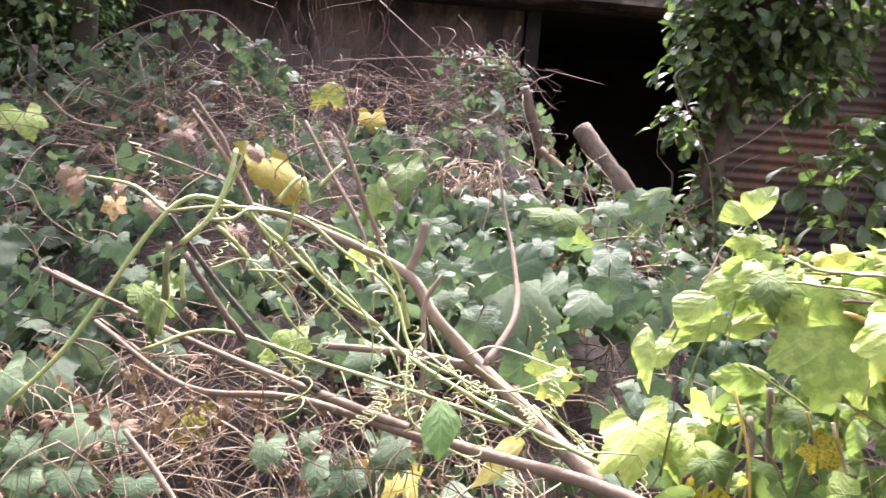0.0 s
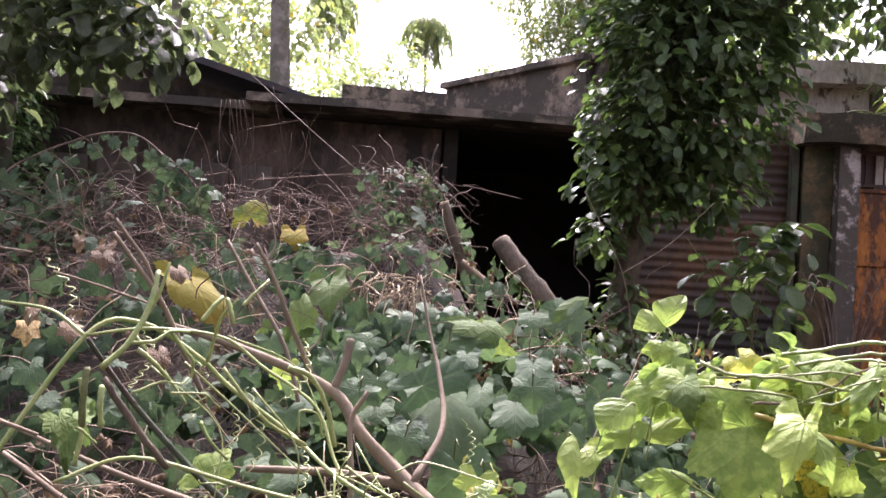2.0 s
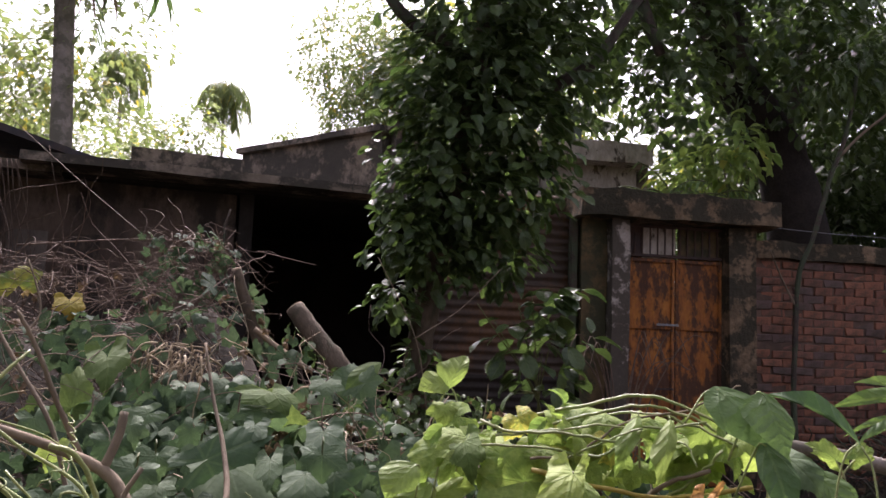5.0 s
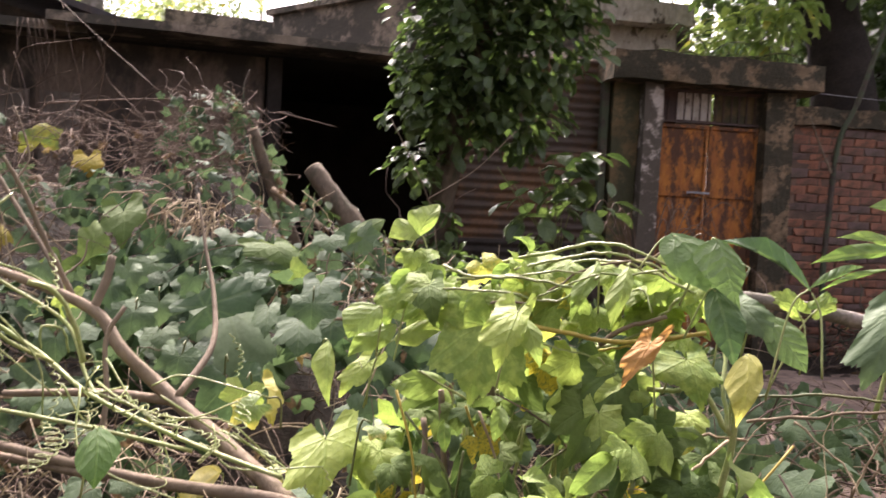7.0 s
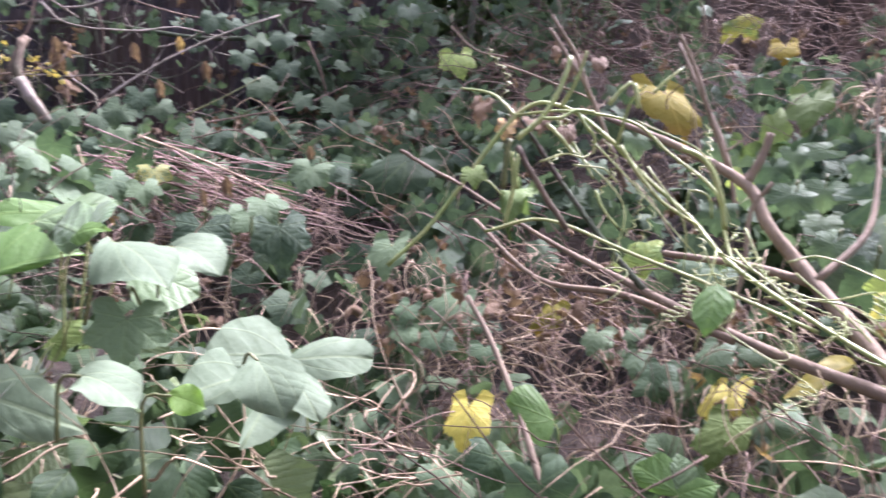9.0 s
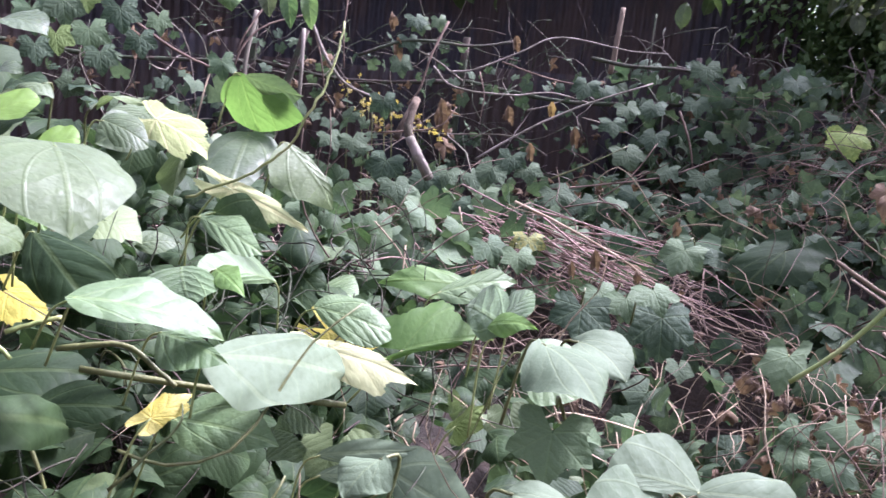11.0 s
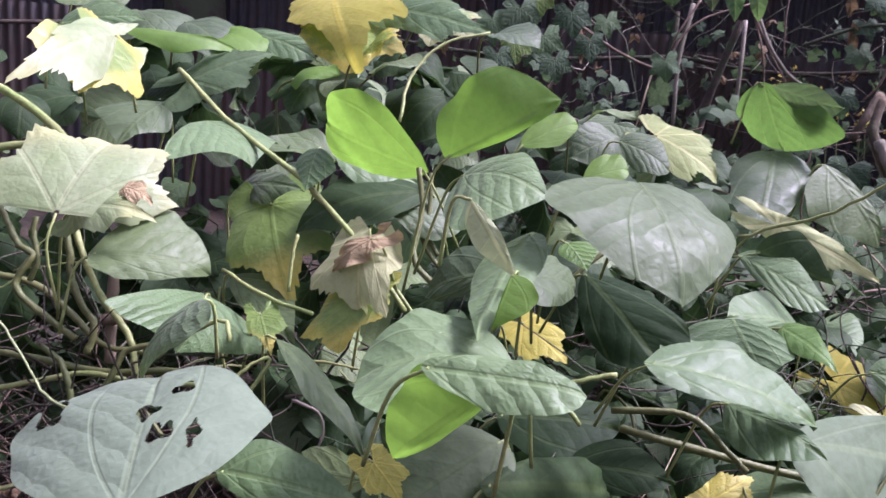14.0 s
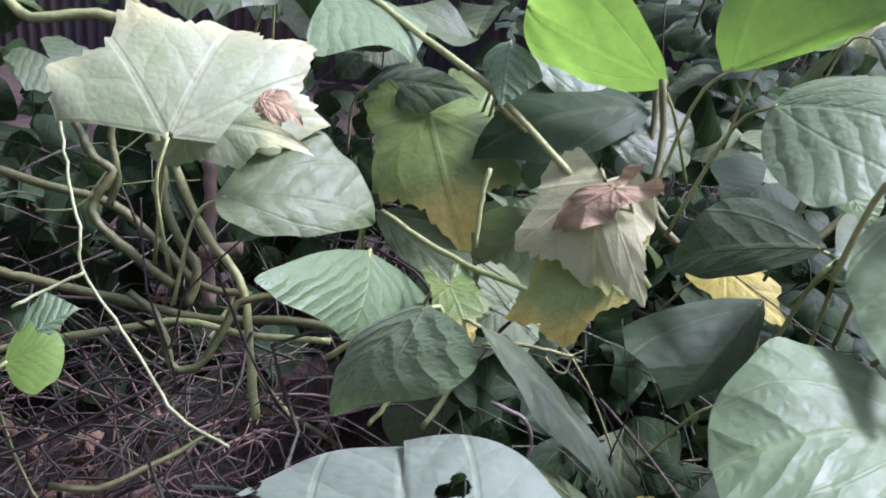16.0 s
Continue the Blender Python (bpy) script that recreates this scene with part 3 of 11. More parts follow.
left_leaf, right_leaf = rust_leaf(0.01, 0.57), rust_leaf(0.575, 1.095)
part("latch", block((0.24, 0.02, 0.022), (0.47, -0.05, 1.67), 0, 0.004), WIRE, left_leaf, "sliding bolt")
part("latch", block((0.2, 0.02, 0.022), (0.44, -0.05, 1.02), 0, 0.004), RUST_DARK, left_leaf, "lower bolt")
transom = thing("transom_grille", (4.67, 7.3, 2.4), "rusty barred grille over the gate doors", "grille")
transom.matrix_world = WALL
part("frame_rail", block((1.09, 0.03, 0.03), (0.55, 0.05, 2.685), 0, 0.004), RUST_DARK, transom)
part("frame_rail", block((1.09, 0.03, 0.03), (0.55, 0.05, 2.38), 0, 0.004), RUST_DARK, transom)
for k in range(13):
    part("bar", block((0.014, 0.014, 0.3), (0.05 + k * 0.083, 0.05 + 0.004 * (k % 3), 2.53), 0, 0.002), RUST_DARK, transom)
part("sheet", block((0.2, 0.005, 0.36), (0.12, 0.08, 2.51), 0, 0, 0.004, 2), RUST_DARK, transom, "rusted patch behind the bars")

part("sheet", block((0.46, 0.005, 0.36), (0.85, 0.085, 2.51), 0, 0, 0.004, 2), MOSSY, transom, "mossy sheet behind the bars")

part("sheet", block((0.38, 0.005, 0.36), (0.41, 0.095, 2.51), 0, 0, 0.004, 2), PLASTER, transom, "pale sheet behind the bars")
boundary = thing("wall_east", (0, 0, 0), "old red brick boundary wall with mossy coping", "wall", kind="structure")
part("core", wall_box(1.41, 9.5, 0.03, 0.23, -0.1, 2.42, 0.0), MORTAR, boundary)
part("coping", wall_box(1.42, 3.46, -0.05, 0.29, 2.42, 2.6, rough=0.035, cuts=11), LINTEL, boundary, "mossy black coping")
part("coping", wall_box(3.62, 9.5, -0.05, 0.29, 2.40, 2.57, rough=0.035, cuts=14), LINTEL, boundary, "mossy black coping")
part("pilaster", wall_box(3.46, 3.62, -0.06, 0.28, -0.1, 2.5, rough=0.012, cuts=5), CONCRETE, boundary)
wire = put_mesh("wire", as_mesh("wire", *tube(smooth_path([(6.0, 6.95, 2.74), (6.9, 6.75, 2.70), (7.9, 6.55, 2.69), (9.2, 6.3, 2.66)], 4), [0.0035], 5)), WIRE)
tagged(wire, "thin pale wire strung along the coping", "wire")

# house behind the gate
annex = thing("annex_building", (0, 0, 0), "crumbling brick and plaster annex with a flat concrete roof", "building")
part("wall", wall_box(-1.9, 0.75, 1.5, 1.75, 0, 3.62, rough=0.02, cuts=6), PLASTER, annex, "flaking plastered wall")
part("roof_slab", wall_box(-1.6, 0.82, 1.2, 4.0, 3.62, 3.86, rough=0.03, cuts=8), PLASTER, annex, "pale broken roof slab")
part("ledge", wall_box(-1.6, -0.3, 1.15, 1.5, 3.1, 3.2, rough=0.02, cuts=4), PLASTER, annex)
part("bracket", wall_box(-0.75, -0.55, 1.2, 1.5, 3.2, 3.62, rough=0.02, cuts=2), CONCRETE, annex)


def corrugated(length, height, wave=0.075, amp=0.011, upright=True, cols=6):
    """A thin corrugated sheet in its own plane: x along, z up."""
    n = int(length / wave * cols)
    xs = np.linspace(0, length, n + 1)
    ys = amp * np.sin(xs * 2 * np.pi / wave)
    zs = np.array([0, height * 0.5, height])
    wob = np.array([0.0, 0.012, -0.008])
    V = [np.stack([xs, ys + wob[k] + t, np.full_like(xs, zs[k])], -1) for t in (0, 0.002) for k in range(3)]
    V = np.vstack(V)
    if not upright:
        V = V[:, [2, 1, 0]]
    m = n + 1
    quads = [(r * m + c, r * m + c + 1, (r + 1) * m + c + 1, (r + 1) * m + c) for r in (0, 1) for c in range(n)]
    quads += [(b, a, d, c) for a, b, c, d in [tuple(i + 3 * m for i in q) for q in quads]]
    return as_mesh("sheet", V, np.array(quads))


# rusty sheets between the climbing tree and the gate
tin = thing("tin_screen", (0, 0, 0), "rust-streaked corrugated tin screen beside the gate", "tin screen")
tin.matrix_world = WALL @ pose(-2.05, 0.12, 0)
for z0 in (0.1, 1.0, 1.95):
    # lowest sheet is coloured near black to paint the shade of the recess
    s = put_mesh("sheet", corrugated(1.0, 1.6, 0.09, 0.016, upright=False), TIN_RUST if z0 > 0.5 else SHADE_DARK, tin)
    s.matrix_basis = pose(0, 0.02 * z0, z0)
for xx in (0.0, 1.52):
    part("post", block((0.08, 0.08, 2.9), (xx, -0.06, 1.45), 0, 0.012, 0.004), BARK_DARK, tin)

# ---- the dark main house ----
house = thing("old_house", (0, 0, 0), "derelict mud-plastered house with dark open front and concrete eave", "house")
part("wall", block((5.2, 0.25, 3.1), (-1.6, 9.75, 1.5), 0, 0, 0.03, 8), MUD, house, "dark stained wall")
# inner walls, ceiling and doorpost are coloured for the room's unlit gloom
part("wall", block((0.25, 4.0, 3.1), (4.2, 11.6, 1.5), 0, 0, 0.02, 4), SHADE_DARK, house)
part("wall", block((8.6, 0.25, 3.1), (0.0, 13.6, 1.5), 0, 0, 0.02, 4), SHADE_DARK, house)
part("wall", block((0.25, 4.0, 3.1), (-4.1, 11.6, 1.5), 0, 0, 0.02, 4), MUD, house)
part("partition", block((0.2, 3.8, 3.1), (1.05, 11.7, 1.5), 0, 0, 0.02, 4), SHADE_DARK, house)
part("ceiling", block((8.4, 4.4, 0.12), (0.0, 11.6, 3.04), 0, 0.01), SHADE_DARK, house)
part("eave", block((5.4, 0.95, 0.09), (1.55, 9.35, 3.06), 0.8, 0, 0.012, 8), CONCRETE, house, "thin chipped concrete eave")
part("eave", block((3.6, 0.7, 0.09), (-2.6, 9.45, 3.0), -0.5, 0, 0.012, 6), CONCRETE, house, "thin chipped concrete eave")
part("doorpost", block((0.16, 0.16, 3.0), (1.12, 9.62, 1.5), 0, 0.01, 0.006), SHADE_DARK, house)
for k in range(7):
    part("plank", block((0.42 - 0.03 * (k % 2), 0.03, 2.1), (-3.6 + k * 0.5, 9.58, 1.35), 0.6 * (k % 3 - 1), 0.006, 0.004), TIMBER if k % 3 else MUD, house)
part("corner_post", block((0.3, 0.3, 3.6), (-4.2, 9.6, 1.8), 0, 0, 0.02, 4), MUD, house)


def slab_between(a, b, z0, z1, thick, rough=0.02, cuts=8):
    """An upright slab whose foot runs from a to b."""
    a, b = Vector((*a, 0)), Vector((*b, 0))
    mid, turn = (a + b) / 2, math.degrees(math.atan2(b.y - a.y, b.x - a.x))
    return block(((b - a).length, thick, z1 - z0), (mid.x, mid.y, (z0 + z1) / 2), turn, 0, rough, cuts)


upper = thing("roof_parapet_house", (0, 0, 0), "grey concrete upper house with a deep parapet", "house")
part("parapet", slab_between((1.35, 11.7), (2.74, 9.5), 3.02, 3.88, 0.22), CONCRETE, upper)
part("parapet", slab_between((2.78, 9.42), (6.4, 9.6), 3.02, 3.9, 0.22), CONCRETE, upper)
part("coping", slab_between((1.3, 11.75), (2.72, 9.45), 3.885, 3.96, 0.34, 0.012), CONCRETE, upper)
part("coping", slab_between((2.7, 9.38), (6.4, 9.56), 3.905, 3.98, 0.34, 0.012), CONCRETE, upper)
part("roof_deck", block((4.6, 3.4, 0.15), (4.2, 11.4, 3.1), 0, 0.01), CONCRETE, upper)
lean_to = thing("lean_to_roof", (0, 0, 0), "dark lean-to roof falling to a point beside the house", "roof")
bm = slab_between((-4.3, 9.2), (-0.35, 11.0), 2.9, 3.42, 0.2)
for v in bm.verts:
    if v.co.z > 3.2:
        v.co.z = np.interp(v.co.x, (-4.3, -0.35), (3.86, 3.12))
part("gable_wall", bm, MUD, lean_to)
bm = block((4.5, 1.5, 0.08), (0, 0, 0), 0, 0, 0.01, 8)
bmesh.ops.transform(bm, matrix=pose(-2.3, 10.2, 3.6, 0, 10.0, 24.5), verts=bm.verts)
part("roof_sheet", bm, TIN, lean_to, "thin dark roof sheet")
far_house = thing("far_house", (0, 0, 0), "low grey house with pinkish tin roof in the haze", "house")
part("wall", block((3.4, 0.3, 5.2), (1.4, 17.0, 2.3), 3, 0, 0.02, 4), CONCRETE, far_house)
bm = block((2.6, 1.6, 0.05), (0, 0, 0), 0, 0, 0.01, 5)
bmesh.ops.transform(bm, matrix=pose(0.6, 14.6, 4.0, 14, 0, 6), verts=bm.verts)
part("roof", bm, TIN_RUST, far_house, "pinkish weathered tin roof")

# ---- fence of tin and timber round the west side ----
FENCE = [(-2.35, 5.05), (-3.25, 4.62), (-4.4, 3.62), (-5.5, 2.62), (-6.7, 0.9), (-7.4, -1.2), (-7.4, -3.6)]
fence = thing("tin_fence", (0, 0, 0), "sagging dark tin fence overgrown with dry creepers", "fence")
for (ax, ay), (bx, by) in zip(FENCE[:-1], FENCE[1:]):
    a, b = Vector((ax, ay, 0)), Vector((bx, by, 0))
    turn = math.degrees(math.atan2(by - ay, bx - ax))
    s = put_mesh("sheet", corrugated((b - a).length, 1.55 + 0.08 * math.sin(ax * 3), 0.08, 0.012), TIN, fence)
    s.matrix_basis = Matrix.Translation((ax, ay, 0.05)) @ pose(0, 0, 0, 2, 0, turn)
    branch("post", [(ax, ay - 0.08, 0), (ax + 0.02, ay - 0.07, 1.0), (ax + 0.06, ay - 0.06, 1.8)], [0.035, 0.022], BARK_DARK, fence, 7, 5, 0.12)
    branch("rail", [(ax, ay - 0.07, 1.5), ((ax + bx) / 2, (ay + by) / 2 - 0.08, 1.44), (bx, by - 0.07, 1.52)], [0.018, 0.014], BARK_DARK, fence, 6, 5, 0.1)

shed = thing("dark_shed", (0, 0, 0), "dark corrugated shed behind the fence", "shed")
for (ax, ay), (bx, by), h in (((-4.55, 8.2), (-9.2, 3.6), 3.4), ((-9.2, 3.6), (-10.2, -4.5), 3.3)):
    a, b = Vector((ax, ay, 0)), Vector((bx, by, 0))
    s = put_mesh("sheet", corrugated((b - a).length, h, 0.1, 0.015), TIN, shed)
    s.matrix_basis = Matrix.Translation((ax, ay, 0.0)) @ pose(0, 0, 0, 0, 0, math.degrees(math.atan2(by - ay, bx - ax)))
bm = block((12.5, 3.0, 0.08), (-10.0, 2.0, 3.5), 62, 0.01)
part("roof", bm, TIN_RUST, shed)

# ---- unseen wall added behind the walker: closes the garden, blocks light from the south ----
back = thing("wall_south", (0, -2.9, 0), "plain plastered wall added unseen behind the garden to block light", "wall", kind="structure")
part("panel", block((17.0, 0.25, 5.6), (0.5, -3.0, 2.7), 0, 0, 0.02, 6), MUD, back)

# ---- trodden path before the gate ----
PATH_SOIL = plain_material("path_soil", (0.26, 0.19, 0.15), (0.17, 0.125, 0.10), 3.0, 0.95, 0.6, 45.0, 0.1, stain=(0.10, 0.075, 0.06), depth=0.02)
PX, PS = np.meshgrid(np.linspace(1.9, 8.5, 60), np.linspace(0, 1, 24), indexing="ij")
PY = (2.3 + 0.25 * np.sin(PX * 2.3)) + PS * (4.3 - 0.22 * (PX - 1.9) + 0.2 * np.sin(PX * 1.7))
PZ = np.maximum(soil_height(PX, PY) + 0.012, 0.09) + 0.01 * np.sin(PX * 9) * np.sin(PY * 8)
path_ob = put_mesh("path", as_mesh("path", np.stack([PX, PY, PZ], -1).reshape(-1, 3), grid_faces(60, 24)), PATH_SOIL)
tagged(path_ob, "bare pinkish-brown trodden earth before the gate", "path", kind="structure")


# ---- leaf shapes ----
IVY = [palmate(2, 15, 5, 0.32, 0.03, 0.5 + 0.1 * k, 0.2, 0.1, k) for k in range(4)]
GOURD = [palmate(4, 31, 5, 0.2, 0.04, 0.5 + 0.15 * k, 0.12, 0.1, 10 + k) for k in range(6)]
GOURD_DROOP = [palmate(4, 31, 5, 0.3, 0.06, 1.2 + 0.2 * k, 0.3, 0.14, 30 + k) for k in range(5)]
BEAN = [ovate(10, 8, 0.78 + 0.03 * (k % 4), 0.1, 0.38, 0.25 + 0.17 * k, 0.3 - 0.12 * (k % 4), 0.05, 50 + k, 0.85, 0.35 * math.sin(k * 2.1), 0.5 * (k % 3)) for k in range(9)]
LONG = [ovate(8, 4, 0.3, 0.0, 0.42, 0.7 + 0.25 * k, 0.45, 0.04, 70 + k, 1.0) for k in range(4)]
DROOP = [ovate(8, 4, 0.42, 0.0, 0.4, 1.0 + 0.3 * k, 0.5, 0.08, 80 + k, 1.0) for k in range(4)]
ROUND = [ovate(5, 4, 0.55, 0.0, 0.55, 0.4 + 0.15 * k, 0.3, 0.03, 90 + k, 0.7) for k in range(4)]
TINY = [ovate(2, 2, 0.5, 0.0, 0.45, 0.5, 0.3, 0.02, 99 + k) for k in range(3)]
CRUMPLED = [palmate(3, 17, 5, 0.35, 0.15, 2.2 + 0.3 * k, 0.6, 0.5, 110 + k) for k in range(4)]


def stuff(name, me, material, label, category):
    return tagged(put_mesh(name, me, material), label, category, kind="stuff")


def tangle(n, place, length, radius, droop=0.15, lift=0.25, sides=3, segs=5, curl=0.35):
    """Loose stems: n curved thin tubes that start at place(n)."""
    heap = Heap()
    starts = place(n)
    for p in starts:
        d = rng.normal(0, 1, 3)
        d[2] = d[2] * 0.35 + lift
        d /= np.linalg.norm(d)
        L = length * rng.uniform(0.4, 1.3)
        pts, q = [p], p.copy()
        for _ in range(segs):
            d = d + rng.normal(0, curl, 3) - np.array([0, 0, droop])
            d /= np.linalg.norm(d)
            q = q + d * L / segs
            pts.append(q)
        r = radius * rng.uniform(0.5, 1.5)
        heap.add(tube(smooth_path(pts, 2), [r, r * 0.5], sides))
    return heap


def on_bank(n, x0, x1, s0=0.0, s1=1.0, lo=-0.1, hi=0.12):
    x, s = rng.uniform(x0, x1, n), rng.uniform(s0, s1, n)
    y, z = bank(x, s)
    return np.stack([x, y, z + rng.uniform(lo, hi, n)], -1)


BARE = [(-0.75, 2.65, 0.62, 0.7), (-2.35, 2.75, 0.7, 0.42), (0.22, 4.5, 0.35, 0.3), (-0.5, 5.35, 1.3, 0.5), (0.75, 5.1, 0.4, 0.35)]


def cover(p):
    """How thickly leaves cover the stems: in clumps, with bare patches of brushwood between."""
    x, y = p[:, 0], p[:, 1]
    c = np.sin(3.1 * x + 1.3 * np.sin(2.3 * y)) * np.sin(3.7 * y + 1.1 * np.sin(2.9 * x)) + 0.5 * np.sin(7.3 * x + 2.0) * np.sin(8.1 * y)
    d = np.clip(0.5 + 0.75 * c, 0.1, 1.0)
    for cx, cy, rx, ry in BARE:
        d = d * np.clip(((x - cx) / rx) ** 2 + ((y - cy) / ry) ** 2 - 0.25, 0.08, 1.0)
    return d


def clumped(n, draw):
    kept = np.zeros((0, 3))
    while len(kept) < n:
        p = draw(n)
        kept = np.concatenate([kept, p[rng.random(n) < cover(p)]])
    return kept[:n]


def leaves_on(n, place, size, up=0.9, face=(0, -0.55, 0.7), spread=0.55):
    """Places, axes, normals and sizes for leaves that face the light and the open side."""
    pos = place(n)
    normal = np.array(face) + rng.normal(0, spread, (n, 3))
    axis = rng.normal(0, 1, (n, 3)) + np.array([0, -0.5, -0.7])
    return pos, axis, normal, size * rng.uniform(0.6, 1.25, n)


# ---- the bank: creepers over dry stems ----
stuff("dry_stems", tangle(640, lambda n: on_bank(n, -3.6, 1.25, 0.15, 0.85, -0.2, 0.05), 0.7, 0.0032, curl=0.35, droop=0.2).mesh("dry_stems"), TWIG, "tangled dry brown creeper stems on the bank", "dry stems")
stuff("crest_stems", tangle(620, lambda n: on_bank(n, -2.2, 0.3, 0.72, 1.02, -0.12, 0.08), 0.75, 0.003, curl=0.32, droop=0.18, lift=0.1).mesh("crest_stems"), TWIG, "long dry twigs tangled along the crest of the bank", "dry stems")
stuff("crest_stems", tangle(210, lambda n: np.stack([rng.uniform(0.1, 0.64, n), rng.uniform(5.45, 5.9, n), rng.uniform(1.5, 2.08, n)], -1), 0.34, 0.003, curl=0.4, droop=0.1, lift=0.05).mesh("crest_stems"), TWIG, "dry twigs heaped round the thin post", "dry stems")
stuff("creeper_leaves", scatter_mesh("creeper_leaves", IVY, *leaves_on(80, lambda n: np.stack([rng.uniform(0.0, 0.62, n), rng.uniform(5.4, 5.8, n), rng.uniform(1.4, 2.1, n)], -1), 0.055)), LEAF_IVY, "dark creeper leaves round the leaning trunk", "creeper")
stuff("straw_stems", tangle(640, lambda n: on_bank(n, -3.0, 3.2, 0.0, 0.7, -0.2, 0.03), 0.6, 0.0036).mesh("straw_stems"), TWIG_PALE, "straw-coloured dead vine stems on the bank", "dry stems")
stuff("creeper_leaves", scatter_mesh("creeper_leaves", IVY, *leaves_on(1150, lambda n: clumped(n, lambda m: on_bank(m, -3.3, 1.3, 0.25, 1.0, -0.1, 0.1)), 0.068, face=(0, -0.75, 0.55))), LEAF_IVY, "dark green lobed creeper leaves on the bank", "creeper")
stuff("creeper_leaves", scatter_mesh("creeper_leaves", IVY, *leaves_on(520, lambda n: clumped(n, lambda m: on_bank(m, -3.4, 0.2, 0.0, 0.5, -0.06, 0.1)), 0.098, face=(0, -0.7, 0.6))), LEAF_IVY, "grey-green lobed creeper leaves low on the bank", "creeper")
stuff("creeper_leaves", scatter_mesh("creeper_leaves", GOURD[:3], *leaves_on(200, lambda n: clumped(n, lambda m: on_bank(m, -3.3, 1.2, 0.2, 0.95, -0.04, 0.1)), 0.09, face=(0, -0.75, 0.55))), LEAF_IVY, "large dark heart-shaped creeper leaves on the bank", "creeper")
stuff("gourd_leaves", scatter_mesh("gourd_leaves", GOURD, *leaves_on(430, lambda n: clumped(n, lambda m: on_bank(m, -0.2, 3.4, 0.0, 0.6, -0.08, 0.1)), 0.1, face=(0, -0.7, 0.6))), LEAF_SQUASH, "grey-green gourd leaves spread over the bank", "gourd vine")
stuff("dead_leaves", scatter_mesh("dead_leaves", CRUMPLED, *leaves_on(420, lambda n: on_bank(n, -3.6, 2.8, 0.0, 1.0, -0.05, 0.1), 0.045)), LEAF_DRY, "withered brown leaves caught in the stems", "dead leaves")
stuff("straw_stems", tangle(70, lambda n: np.stack([rng.normal(0.2, 0.12, n), rng.normal(4.4, 0.12, n), rng.normal(1.27, 0.06, n)], -1), 0.3, 0.005, droop=0.45, lift=0.1, curl=0.45).mesh("straw_stems"), TWIG_PALE, "bundle of bleached withered vine on the bank", "dry stems")
stuff("shade_creeper", scatter_mesh("shade_creeper", ROUND, *leaves_on(900, lambda n: on_bank(n, 1.0, 4.2, 0.45, 1.1, -0.1, 0.15), 0.07)), LEAF_TREE, "dark small-leaved undergrowth before the wall", "undergrowth")


def crown(me_name, clumps, templates, leaf, per, material, parent, droop=-0.3):
    """A crown of leaves in clumps (x, y, z, radius); returns the mesh object."""
    P, A, N, S = [], [], [], []
    for cx, cy, cz, cr in clumps:
        n = int(per * cr**1.6)
        d = rand_dirs(n)
        r = cr * rng.uniform(0.35, 1.0, n) ** 0.6
        wob = 1 + 0.35 * np.sin(d[:, 0] * 5 + cx * 3) * np.sin(d[:, 2] * 4 + cz * 2)
        P.append(np.array([cx, cy, cz]) + d * (r * wob)[:, None])
        A.append(d * (0.8, 0.8, 0.3) + rng.normal(0, 0.5, (n, 3)) * (1, 1, 0.45) + np.array([0, 0, droop]))
        N.append(d * 0.25 + np.array([0, 0, 1.0]) + rng.normal(0, 0.28, (n, 3)))
        S.append(leaf * rng.uniform(0.6, 1.25, n))
    return put_mesh("crown", scatter_mesh("crown", templates, *(np.concatenate(q) for q in (P, A, N, S))), material, parent)


# ---- tree wrapped in a climber, before the house ----
climber = thing("climber_tree", (2.0, 5.95, 0), "leaning tree trunk wrapped in glossy dark climber leaves", "tree")
climber.matrix_world = Matrix()
branch("trunk", [(1.98, 5.98, 0.3), (2.02, 5.93, 1.2), (2.1, 5.86, 1.9), (2.28, 5.75, 3.0), (2.45, 5.65, 4.4), (2.5, 5.6, 6.0)], [0.12, 0.1, 0.09, 0.08, 0.07], BARK_STUMP, climber, 12, 5, 0.07)
crown("crown", [(2.1, 5.75, 2.05, 0.34), (1.85, 5.75, 2.2, 0.3), (2.5, 5.65, 2.1, 0.32), (2.2, 5.65, 2.5, 0.48), (1.9, 5.75, 2.6, 0.36), (2.65, 5.6, 2.6, 0.42), (2.15, 5.65, 3.0, 0.5), (2.6, 5.6, 3.1, 0.48), (1.95, 5.7, 3.3, 0.4), (2.35, 5.65, 3.5, 0.55), (2.8, 5.6, 3.6, 0.45), (2.3, 5.6, 4.1, 0.7), (2.8, 5.6, 4.6, 0.8), (2.0, 5.8, 4.7, 0.5), (1.8, 5.85, 1.7, 0.18), (2.0, 5.82, 1.25, 0.14), (2.1, 5.8, 0.95, 0.16), (1.9, 5.85, 0.8, 0.14)], ROUND, 0.135, 1250, LEAF_TREE, climber)
for pts in ([(2.36, 5.7, 3.5), (2.0, 5.58, 3.62), (1.78, 5.63, 3.73), (1.57, 5.66, 3.95), (1.3, 5.7, 4.4)], [(2.4, 5.7, 3.2), (2.93, 5.75, 3.42), (3.28, 5.64, 3.65), (3.45, 5.56, 3.9), (3.9, 5.6, 4.6)]):
    branch("limb", pts, [0.06, 0.035], BARK_DARK, climber, 8)

